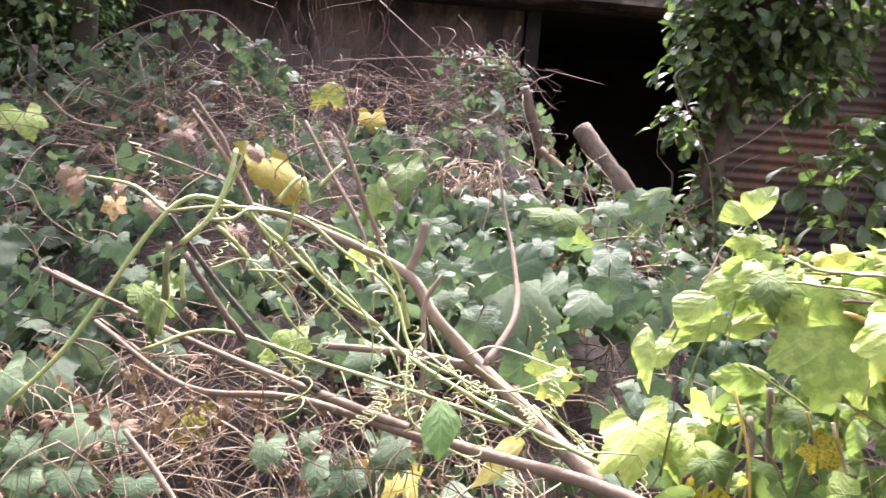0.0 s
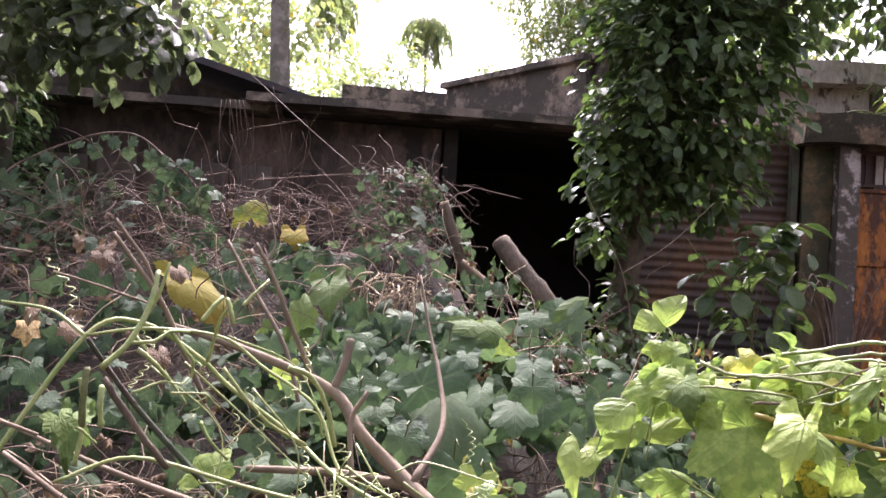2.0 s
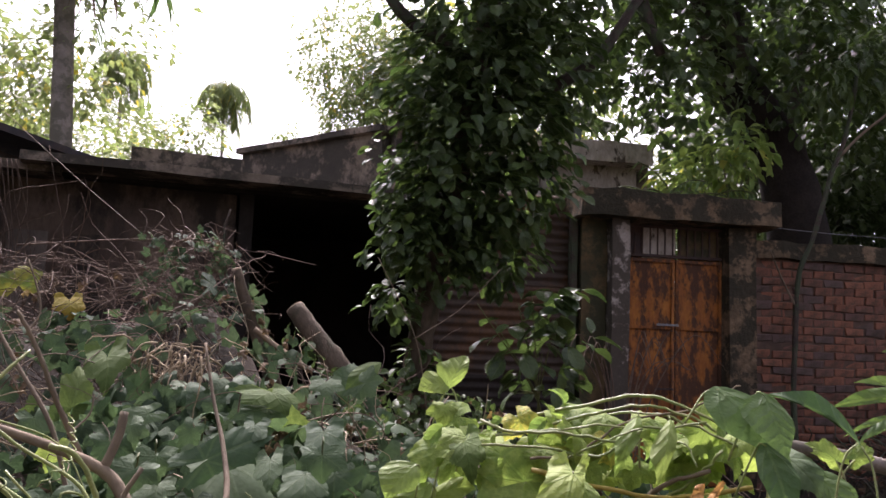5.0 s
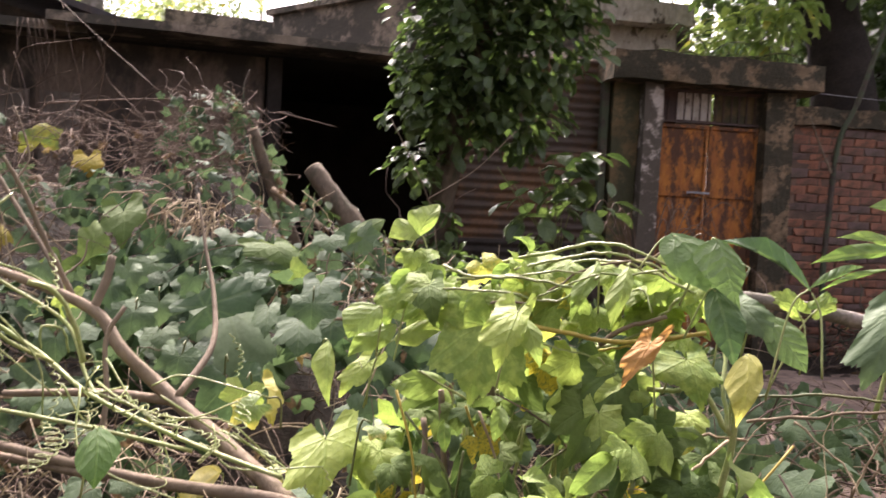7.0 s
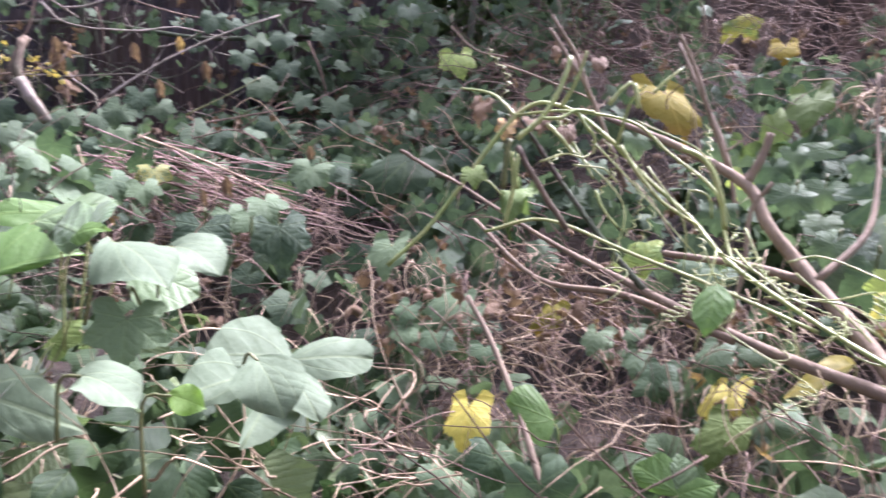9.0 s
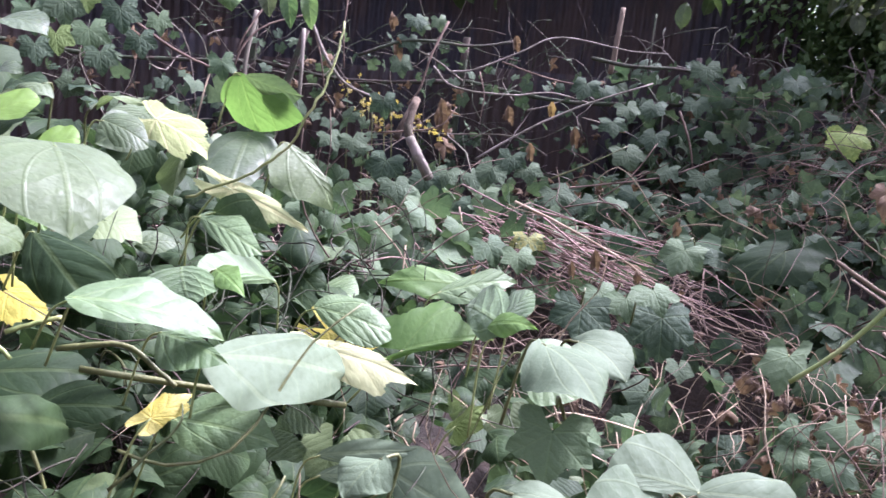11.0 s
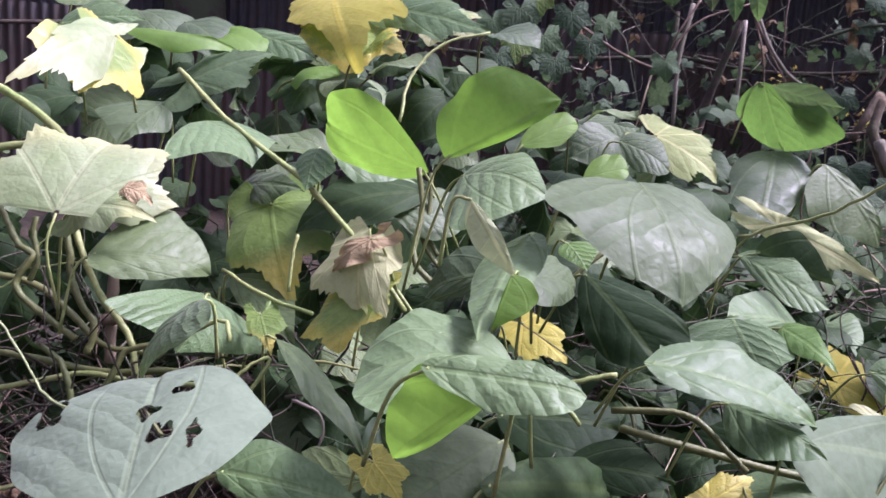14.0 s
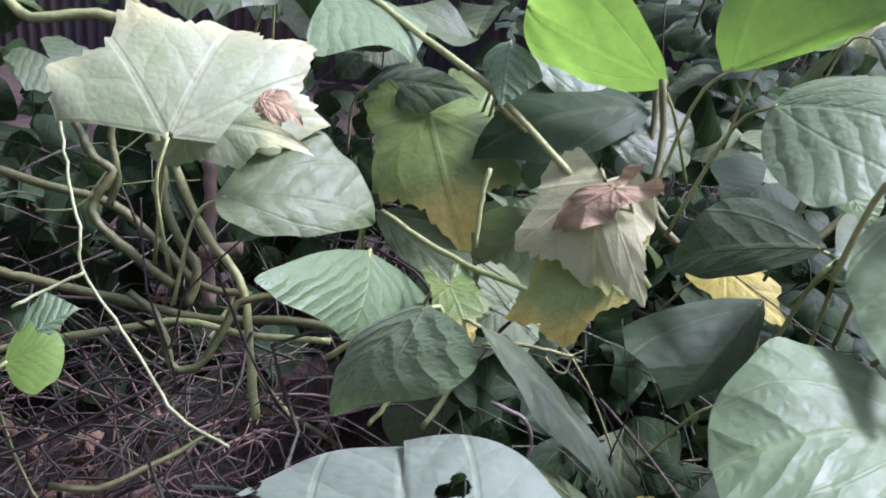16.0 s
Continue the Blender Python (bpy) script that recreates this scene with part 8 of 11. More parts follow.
grow(fence_vine, "gourd", (-4.053, 2.854, 1.738), (-3.946, 2.831, 1.640), (0.331, -0.267, 0.905), 1.01, LEAF_IVY, 0.7, fold=0.25, wave=0.05, stalk=0)
grow(fence_vine, "curled", (-3.442, 2.695, 1.304), (-3.385, 2.683, 1.185), (0.628, -0.567, 0.533), 0.42, LEAF_DRY, 1.9, fold=0.5, wave=0.2, stalk=0)
grow(fence_vine, "curled", (-3.461, 2.693, 1.377), (-3.410, 2.681, 1.284), (0.635, -0.570, 0.521), 0.42, LEAF_DRY, 1.9, fold=0.5, wave=0.2, stalk=0)
grow(fence_vine, "curled", (-3.287, 3.349, 1.420), (-3.237, 3.334, 1.322), (0.560, -0.649, 0.515), 0.42, LEAF_DRY, 1.9, fold=0.5, wave=0.2, stalk=0)
grow(fence_vine, "curled", (-3.045, 3.301, 1.295), (-2.990, 3.284, 1.176), (0.531, -0.658, 0.533), 0.42, LEAF_DRY, 1.9, fold=0.5, wave=0.2, stalk=0)
grow(fence_vine, "curled", (-3.084, 3.015, 1.189), (-3.033, 3.000, 1.087), (0.556, -0.625, 0.548), 0.42, LEAF_DRY, 1.9, fold=0.5, wave=0.2, stalk=0)
grow(fence_vine, "curled", (-1.982, 2.341, 0.857), (-1.938, 2.320, 0.769), (0.450, -0.644, 0.618), 0.42, LEAF_DRY, 1.9, fold=0.5, wave=0.2, stalk=0)
grow(fence_vine, "curled", (-3.413, 3.140, 1.376), (-3.359, 3.126, 1.264), (0.589, -0.617, 0.522), 0.42, LEAF_DRY, 1.9, fold=0.5, wave=0.2, stalk=0)
grow(fence_vine, "curled", (-3.550, 3.265, 1.778), (-3.498, 3.251, 1.676), (0.612, -0.638, 0.468), 0.42, LEAF_DRY, 1.9, fold=0.5, wave=0.2, stalk=0)
grow(fence_vine, "curled", (-2.201, 3.149, 0.920), (-2.158, 3.128, 0.835), (0.414, -0.693, 0.590), 0.42, LEAF_DRY, 1.9, fold=0.5, wave=0.2, stalk=0)
grow(fence_vine, "curled", (-1.815, 2.394, 0.812), (-1.779, 2.372, 0.756), (0.413, -0.663, 0.625), 0.42, LEAF_DRY, 1.9, fold=0.5, wave=0.2, stalk=0)
grow(fence_vine, "curled", (-3.952, 2.668, 1.827), (-3.897, 2.658, 1.725), (0.702, -0.544, 0.460), 0.42, LEAF_DRY, 1.9, fold=0.5, wave=0.2, stalk=0)
grow(fence_vine, "curled", (-2.024, 2.258, 0.805), (-1.985, 2.239, 0.747), (0.464, -0.627, 0.626), 0.42, LEAF_DRY, 1.9, fold=0.5, wave=0.2, stalk=0)
branch("stem", [(-4.223, 1.966, 1.742), (-4.146, 1.880, 1.452), (-4.100, 1.865, 1.139)], [0.014, 0.01], BARK_PALE, fence_vine, 7, 5, 0.06, wiggle=0.001)
branch("stem", [(-4.217, 2.008, 1.774), (-4.179, 1.892, 1.622), (-4.186, 1.847, 1.506)], [0.006, 0.004], TWIG, fence_vine, 7, 5, 0.06, wiggle=0.0006)
branch("stem", [(-4.132, 2.244, 1.736), (-4.029, 2.306, 1.542), (-3.981, 2.401, 1.380)], [0.006, 0.004], TWIG, fence_vine, 7, 5, 0.06, wiggle=0.0006)
branch("stem", [(-4.122, 2.258, 1.708), (-4.039, 2.273, 1.539), (-4.006, 2.297, 1.343)], [0.006, 0.004], TWIG, fence_vine, 7, 5, 0.06, wiggle=0.0006)
branch("stem", [(-4.038, 2.158, 1.670), (-3.961, 2.116, 1.445), (-3.930, 2.096, 1.195)], [0.012, 0.009], BARK_PALE, fence_vine, 7, 5, 0.06, wiggle=0.001)
branch("stem", [(-4.373, 2.630, 1.929), (-4.303, 2.573, 1.711), (-4.273, 2.577, 1.500)], [0.005, 0.004], TWIG, fence_vine, 7, 5, 0.06, wiggle=0.0006)
branch("stem", [(-3.811, 2.971, 1.817), (-3.768, 2.835, 1.612), (-3.763, 2.769, 1.414), (-3.809, 2.724, 1.324)], [0.008, 0.005], TWIG, fence_vine, 7, 5, 0.06, wiggle=0.001)
branch("stem", [(-3.717, 3.040, 1.489), (-3.754, 2.862, 1.587), (-3.813, 2.767, 1.634)], [0.006, 0.004], BARK_PALE, fence_vine, 7, 5, 0.06, wiggle=0.0006)
branch("stem", [(-3.602, 2.638, 1.359), (-3.566, 2.546, 1.250), (-3.576, 2.495, 1.139)], [0.022, 0.018], BARK_STUMP, fence_vine, 7, 5, 0.06, wiggle=0.001)
branch("stem", [(-3.487, 2.528, 1.163), (-3.426, 2.533, 1.079), (-3.403, 2.582, 0.965)], [0.022, 0.02], BARK_PALE, fence_vine, 7, 5, 0.06, wiggle=0.001)
branch("stem", [(-3.564, 1.433, 1.384), (-3.513, 1.381, 1.264), (-3.512, 1.356, 1.142)], [0.005, 0.003], TWIG_PALE, fence_vine, 7, 5, 0.06, wiggle=0.0006)
branch("stem", [(-3.703, 1.128, 1.574), (-3.592, 1.275, 1.467), (-3.549, 1.422, 1.408)], [0.007, 0.005], TWIG, fence_vine, 7, 5, 0.06, wiggle=0.0006)
branch("stem", [(-4.157, 1.833, 1.248), (-4.164, 1.839, 1.477), (-4.176, 1.983, 1.658), (-4.162, 2.260, 1.766)], [0.006, 0.005], TWIG, fence_vine, 7, 5, 0.06, wiggle=0.0006)
grow(fence_vine, "long", (-3.863, 1.827, 1.856), (-3.779, 1.816, 1.698), (0.714, -0.432, 0.551), 0.54, LEAF_DULL, 0.8, fold=0.25, wave=0.05, stalk=0)
grow(fence_vine, "long", (-3.827, 1.928, 1.838), (-3.737, 1.916, 1.655), (0.700, -0.448, 0.555), 0.43, LEAF_MANGO, 0.8, fold=0.25, wave=0.05, stalk=0)
grow(fence_vine, "long", (-3.797, 2.028, 1.846), (-3.707, 2.015, 1.663), (0.690, -0.465, 0.555), 0.43, LEAF_MANGO, 0.8, fold=0.25, wave=0.05, stalk=0)
grow(fence_vine, "heart", (-3.911, 1.651, 1.816), (-3.831, 1.641, 1.684), (0.730, -0.400, 0.554), 0.99, LEAF_MANGO, 0.8, fold=0.25, wave=0.05, stalk=0)
grow(fence_vine, "gourd", (-3.571, 1.478, 1.483), (-3.495, 1.468, 1.365), (0.704, -0.388, 0.595), 0.93, LEAF_SQUASH, 0.8, fold=0.25, wave=0.05, stalk=0)
grow(fence_vine, "gourd", (-3.630, 1.851, 1.316), (-3.556, 1.838, 1.206), (0.659, -0.431, 0.616), 0.92, LEAF_SQUASH, 0.8, fold=0.25, wave=0.05, stalk=0)
grow(fence_vine, "gourd", (-3.429, 0.655, 1.591), (-3.348, 0.654, 1.464), (0.778, -0.245, 0.578), 1.03, LEAF_SQUASH, 0.8, fold=0.25, wave=0.05, stalk=0)
grow(fence_vine, "gourd", (-3.407, 0.758, 1.641), (-3.327, 0.755, 1.513), (0.775, -0.272, 0.570), 1.02, LEAF_IVY, 0.8, fold=0.25, wave=0.05, stalk=0)
grow(fence_vine, "gourd", (-3.359, 0.842, 1.542), (-3.279, 0.837, 1.416), (0.757, -0.290, 0.585), 1.04, LEAF_SQUASH, 0.8, fold=0.25, wave=0.05, stalk=0)
grow(fence_vine, "gourd", (-3.443, 0.984, 1.643), (-3.362, 0.978, 1.511), (0.757, -0.317, 0.571), 1.03, LEAF_IVY, 0.8, fold=0.25, wave=0.05, stalk=0)
grow(fence_vine, "gourd", (-3.285, 0.706, 1.498), (-3.211, 0.702, 1.397), (0.763, -0.264, 0.590), 1.00, LEAF_LIME_DEEP, 0.8, fold=0.25, wave=0.05, stalk=0)
grow(fence_vine, "gourd", (-3.396, 1.050, 1.528), (-3.321, 1.043, 1.420), (0.740, -0.329, 0.587), 1.01, LEAF_IVY, 0.8, fold=0.25, wave=0.05, stalk=0)
grow(fence_vine, "gourd", (-3.229, 0.847, 1.448), (-3.155, 0.841, 1.347), (0.744, -0.298, 0.598), 1.00, LEAF_IVY, 0.8, fold=0.25, wave=0.05, stalk=0)
grow(fence_vine, "gourd", (-3.489, 1.156, 1.617), (-3.418, 1.149, 1.526), (0.743, -0.346, 0.573), 0.95, LEAF_SQUASH, 0.8, fold=0.25, wave=0.05, stalk=0)
grow(fence_vine, "gourd", (-3.197, 0.615, 1.450), (-3.123, 0.611, 1.352), (0.762, -0.248, 0.597), 0.98, LEAF_IVY, 0.8, fold=0.25, wave=0.05, stalk=0)
grow(fence_vine, "gourd", (-3.591, 0.892, 1.697), (-3.514, 0.888, 1.583), (0.775, -0.288, 0.562), 1.00, LEAF_LIME_DEEP, 0.8, fold=0.25, wave=0.05, stalk=0)
grow(fence_vine, "gourd", (-3.858, 2.675, 1.599), (-3.786, 2.656, 1.488), (0.621, -0.523, 0.583), 1.01, LEAF_IVY, 0.8, fold=0.25, wave=0.05, stalk=0)
grow(fence_vine, "gourd", (-4.045, 2.929, 1.844), (-3.974, 2.910, 1.740), (0.627, -0.544, 0.558), 0.98, LEAF_SQUASH, 0.8, fold=0.25, wave=0.05, stalk=0)
grow(fence_vine, "gourd", (-4.015, 3.042, 1.875), (-3.948, 3.022, 1.785), (0.617, -0.558, 0.554), 0.94, LEAF_SQUASH, 0.8, fold=0.25, wave=0.05, stalk=0)
grow(fence_vine, "gourd", (-3.581, 2.387, 1.384), (-3.505, 2.368, 1.258), (0.612, -0.505, 0.608), 1.06, LEAF_IVY, 0.8, fold=0.25, wave=0.05, stalk=0)
grow(fence_vine, "curled", (-4.057, 2.788, 1.695), (-3.983, 2.771, 1.578), (0.631, -0.522, 0.574), 0.42, LEAF_DRY, 1.9, fold=0.5, wave=0.2, stalk=0)
grow(fence_vine, "curled", (-3.557, 2.754, 1.322), (-3.485, 2.732, 1.207), (0.574, -0.542, 0.614), 0.42, LEAF_DRY, 1.9, fold=0.5, wave=0.2, stalk=0)
grow(fence_vine, "curled", (-3.498, 1.069, 1.531), (-3.422, 1.063, 1.419), (0.742, -0.324, 0.587), 0.42, LEAF_DRY, 1.9, fold=0.5, wave=0.2, stalk=0)
branch("stem", [(-0.514, 1.832, 1.148), (-0.464, 1.867, 1.208), (-0.437, 1.907, 1.285), (-0.430, 1.944, 1.361)], [0.007, 0.006], STEM, vine, 7, 5, 0.06, wiggle=0.0006)
branch("stem", [(-0.335, 1.993, 1.245), (-0.313, 2.004, 1.280), (-0.294, 2.027, 1.305)], [0.006, 0.005], STEM, vine, 7, 5, 0.06, wiggle=0.0006)
branch("stem", [(-0.287, 2.037, 1.301), (-0.273, 2.026, 1.268), (-0.267, 2.028, 1.240)], [0.006, 0.006], STEM, vine, 7, 5, 0.06, wiggle=0.0006)
branch("stem", [(-0.256, 2.111, 1.280), (-0.226, 2.127, 1.316), (-0.199, 2.157, 1.347)], [0.005, 0.003], STEM, vine, 7, 5, 0.06, wiggle=0.0006)
branch("stem", [(-0.455, 1.847, 1.204), (-0.412, 1.863, 1.208), (-0.386, 1.890, 1.228), (-0.350, 1.926, 1.226)], [0.005, 0.004], STEM, vine, 7, 5, 0.06, wiggle=0.0006)
branch("stem", [(-0.388, 1.896, 1.232), (-0.354, 1.895, 1.189), (-0.335, 1.906, 1.162), (-0.337, 1.910, 1.124)], [0.005, 0.003], STEM, vine, 7, 5, 0.06, wiggle=0.0006)
branch("stem", [(-0.445, 1.850, 1.191), (-0.404, 1.856, 1.157), (-0.376, 1.870, 1.122)], [0.006, 0.004], STEM, vine, 7, 5, 0.06, wiggle=0.0006)
branch("stem", [(-0.265, 1.894, 1.151), (-0.212, 1.900, 1.083), (-0.158, 1.925, 1.024), (-0.073, 1.978, 0.965)], [0.005, 0.004], STEM, vine, 7, 5, 0.06, wiggle=0.0006)
branch("stem", [(-0.122, 1.925, 1.155), (-0.071, 1.940, 1.133), (-0.031, 1.955, 1.065), (-0.006, 1.961, 0.968)], [0.006, 0.006], STEM, vine, 7, 5, 0.06, wiggle=0.0006)
branch("stem", [(-0.090, 1.910, 1.007), (-0.089, 1.911, 1.057), (-0.050, 1.938, 1.046), (-0.037, 1.948, 0.993)], [0.003, 0.003], STEM, vine, 7, 5, 0.06, wiggle=0.0006)
branch("stem", [(-0.512, 1.848, 1.109), (-0.510, 1.829, 1.072), (-0.504, 1.827, 1.024)], [0.007, 0.006], STEM, vine, 7, 5, 0.06, wiggle=0.0006)
branch("stem", [(-0.555, 1.859, 1.015), (-0.555, 1.866, 1.094), (-0.556, 1.882, 1.142)], [0.008, 0.007], STEM_DARK, vine, 7, 5, 0.06, wiggle=0.001)
branch("stem", [(-0.499, 1.802, 1.132), (-0.432, 1.809, 1.035), (-0.363, 1.835, 0.938)], [0.008, 0.007], BARK_STUMP, vine, 7, 5, 0.06, wiggle=0.001)
branch("stem", [(-0.301, 1.845, 1.040), (-0.276, 1.839, 0.998), (-0.239, 1.857, 0.955)], [0.004, 0.003], STEM, vine, 7, 5, 0.06, wiggle=0.0006)
branch("stem", [(-0.446, 1.827, 1.098), (-0.391, 1.856, 1.121), (-0.355, 1.882, 1.114), (-0.341, 1.908, 1.124)], [0.003, 0.002], STEM, vine, 7, 5, 0.06, wiggle=0.0006)
branch("stem", [(-0.374, 1.872, 1.094), (-0.307, 1.902, 1.090), (-0.271, 1.921, 1.056)], [0.003, 0.002], STEM, vine, 7, 5, 0.06, wiggle=0.0006)
branch("stem", [(-0.555, 1.633, 1.080), (-0.502, 1.650, 1.058), (-0.468, 1.668, 1.025)], [0.004, 0.002], STEM, vine, 7, 5, 0.06, wiggle=0.0006)
branch("twig", [(-0.612, 2.237, 1.484), (-0.533, 2.260, 1.371), (-0.482, 2.264, 1.255)], [0.005, 0.0068], BARK, fallen, 7, 5, 0.06, wiggle=0.0006)
branch("twig", [(-0.256, 2.331, 1.442), (-0.212, 2.341, 1.367), (-0.156, 2.345, 1.236), (-0.075, 2.356, 1.065)], [0.005, 0.0087], BARK, fallen, 7, 5, 0.06, wiggle=0.001)
branch("twig", [(-0.242, 2.446, 1.381), (-0.217, 2.480, 1.458), (-0.259, 2.484, 1.586)], [0.0037, 0.0025], BARK, fallen, 7, 5, 0.06, wiggle=0.0006)
branch("twig", [(-0.121, 2.460, 1.118), (-0.072, 2.502, 1.165), (-0.063, 2.521, 1.220)], [0.0037, 0.0019], BARK, fallen, 7, 5, 0.06, wiggle=0.0006)
branch("twig", [(-0.716, 1.600, 1.114), (-0.656, 1.630, 1.078), (-0.579, 1.668, 1.038)], [0.005, 0.0037], BARK, fallen, 7, 5, 0.06, wiggle=0.0006)
branch("twig", [(-0.756, 2.231, 1.337), (-0.644, 2.293, 1.300), (-0.520, 2.360, 1.252)], [0.0037, 0.0031], BARK, fallen, 7, 5, 0.06, wiggle=0.0006)
branch("twig", [(-1.252, 2.796, 1.478), (-1.164, 2.832, 1.397), (-1.050, 2.900, 1.376)], [0.0037, 0.0025], BARK, fallen, 7, 5, 0.06, wiggle=0.0006)
grow(gourd_mid, "round", (-0.445, 2.195, 1.375), (-0.416, 2.145, 1.337), (0.270, -0.823, 0.500), 0.60, LEAF_DRY, 0.8, fold=0.25, wave=0.05, stalk=0)
grow(gourd_mid, "round", (-0.424, 1.924, 1.194), (-0.393, 1.874, 1.155), (0.283, -0.785, 0.551), 0.67, LEAF_DRY, 0.8, fold=0.25, wave=0.05, stalk=0)
grow(gourd_mid, "gourd", (-0.543, 1.645, 1.096), (-0.507, 1.597, 1.056), (0.355, -0.729, 0.585), 0.73, LEAF_LIME_DEEP, 0.8, fold=0.25, wave=0.05, stalk=0)
grow(gourd_mid, "gourd", (-0.408, 2.151, 1.090), (-0.377, 2.099, 1.041), (0.248, -0.779, 0.576), 0.80, LEAF_SQUASH, 0.8, fold=0.25, wave=0.05, stalk=0)
grow(gourd_mid, "gourd", (-0.026, 2.757, 1.099), (0.007, 2.691, 0.991), (0.094, -0.817, 0.569), 0.99, LEAF_SQUASH, 0.8, fold=0.25, wave=0.05, stalk=0)
grow(gourd_mid, "gourd", (0.028, 2.801, 1.140), (0.056, 2.737, 1.051), (0.079, -0.826, 0.558), 0.94, LEAF_SQUASH, 0.8, fold=0.25, wave=0.05, stalk=0)
grow(gourd_mid, "gourd", (-0.276, 3.091, 1.137), (-0.240, 3.028, 1.033), (0.149, -0.818, 0.556), 0.97, LEAF_SQUASH, 0.8, fold=0.25, wave=0.05, stalk=0)
grow(gourd_mid, "gourd", (-0.475, 2.726, 1.150), (-0.438, 2.669, 1.065), (0.221, -0.802, 0.556), 0.93, LEAF_SQUASH, 0.8, fold=0.25, wave=0.05, stalk=0)
grow(gourd_mid, "gourd", (-0.887, 2.450, 1.083), (-0.843, 2.397, 0.999), (0.347, -0.744, 0.571), 0.93, LEAF_SQUASH, 0.8, fold=0.25, wave=0.05, stalk=0)
grow(gourd_near, "heart", (-1.001, 1.153, 0.901), (-0.867, 1.156, 0.860), (0.139, -0.251, 0.958), 1.15, LEAF_SEEDLING, 0.6, fold=0.25, wave=0.05)
grow(gourd_near, "gourd", (-1.287, 1.751, 0.928), (-1.187, 1.700, 0.878), (0.144, -0.263, 0.954), 1.02, LEAF_SQUASH, 0.6, fold=0.25, wave=0.05)
branch("stem", [(0.756, 1.672, 1.238), (0.810, 1.630, 1.217), (0.909, 1.570, 1.220), (1.021, 1.497, 1.209)], [0.004, 0.003], STEM, bush, 7, 5, 0.06, wiggle=0.0018)
branch("stem", [(0.904, 1.615, 1.236), (1.007, 1.569, 1.269), (1.089, 1.528, 1.285), (1.168, 1.483, 1.265), (1.203, 1.443, 1.239)], [0.0035, 0.003], STEM, bush, 7, 5, 0.06, wiggle=0.0018)
branch("stem", [(0.783, 1.647, 1.209), (0.866, 1.601, 1.221), (0.978, 1.551, 1.238), (1.108, 1.495, 1.242), (1.184, 1.451, 1.258)], [0.003, 0.0025], STEM, bush, 7, 5, 0.06, wiggle=0.0018)
branch("stem", [(0.858, 1.629, 1.160), (0.944, 1.593, 1.171), (1.047, 1.553, 1.245), (1.156, 1.503, 1.273), (1.220, 1.459, 1.314), (1.246, 1.422, 1.337)], [0.003, 0.002], BARK, bush, 7, 5, 0.06, wiggle=0.0018)
branch("stem", [(0.887, 1.612, 1.131), (0.973, 1.536, 1.204), (1.039, 1.472, 1.242)], [0.0025, 0.002], STEM, bush, 7, 5, 0.06, wiggle=0.0018)
branch("stem", [(0.758, 1.669, 1.185), (0.891, 1.603, 1.184), (0.979, 1.546, 1.177), (1.049, 1.490, 1.236)], [0.003, 0.003], STEM, bush, 7, 5, 0.06, wiggle=0.0018)
branch("stem", [(1.059, 1.554, 1.061), (1.123, 1.505, 1.096), (1.178, 1.465, 1.149), (1.211, 1.433, 1.200)], [0.0035, 0.003], STEM, bush, 7, 5, 0.06, wiggle=0.0018)
branch("stem", [(1.095, 1.557, 1.066), (1.135, 1.483, 1.089), (1.182, 1.414, 1.121)], [0.003, 0.003], STEM_YELLOW, bush, 7, 5, 0.06, wiggle=0.0018)
branch("stem", [(1.281, 1.498, 1.071), (1.299, 1.467, 1.040), (1.300, 1.436, 0.984), (1.321, 1.392, 0.922)], [0.007, 0.006], STEM, bush, 7, 5, 0.06, wiggle=0.0018)
branch("stem", [(1.184, 1.515, 0.989), (1.240, 1.454, 0.996), (1.255, 1.410, 1.031)], [0.006, 0.005], STEM, bush, 7, 5, 0.06, wiggle=0.0018)
branch("stem", [(1.369, 1.476, 1.102), (1.325, 1.422, 1.007), (1.308, 1.365, 0.920)], [0.005, 0.005], STEM, bush, 7, 5, 0.06, wiggle=0.0018)
branch("stem", [(1.164, 1.548, 0.950), (1.104, 1.505, 0.877), (1.021, 1.463, 0.770)], [0.005, 0.006], STEM, bush, 7, 5, 0.06, wiggle=0.0018)
branch("stem", [(1.192, 1.535, 0.866), (1.161, 1.486, 0.818), (1.122, 1.434, 0.785)], [0.005, 0.005], STEM, bush, 7, 5, 0.06, wiggle=0.0018)
branch("stem", [(1.327, 1.510, 1.310), (1.391, 1.457, 1.263), (1.330, 1.435, 1.207), (1.286, 1.403, 1.174)], [0.004, 0.003], STEM_DARK, bush, 7, 5, 0.06, wiggle=0.0018)
branch("stem", [(1.144, 1.552, 1.185), (1.152, 1.487, 1.213), (1.143, 1.429, 1.169)], [0.0025, 0.002], STEM, bush, 7, 5, 0.06, wiggle=0.0018)
branch("stem", [(1.407, 1.443, 0.927), (1.498, 1.373, 0.953), (1.638, 1.289, 0.981)], [0.004, 0.003], BARK, bush, 7, 5, 0.06, wiggle=0.0018)
branch("stem", [(1.406, 1.446, 0.980), (1.536, 1.364, 1.002), (1.638, 1.291, 1.002)], [0.0035, 0.003], STEM_DARK, bush, 7, 5, 0.06, wiggle=0.0018)
branch("stem", [(1.377, 1.463, 0.880), (1.282, 1.428, 0.841), (1.194, 1.395, 0.795)], [0.004, 0.003], TWIG_PALE, bush, 7, 5, 0.06, wiggle=0.0018)
branch("stem", [(1.505, 1.409, 0.933), (1.575, 1.337, 0.857), (1.585, 1.289, 0.800)], [0.0025, 0.002], TWIG_PALE, bush, 7, 5, 0.06, wiggle=0.0018)
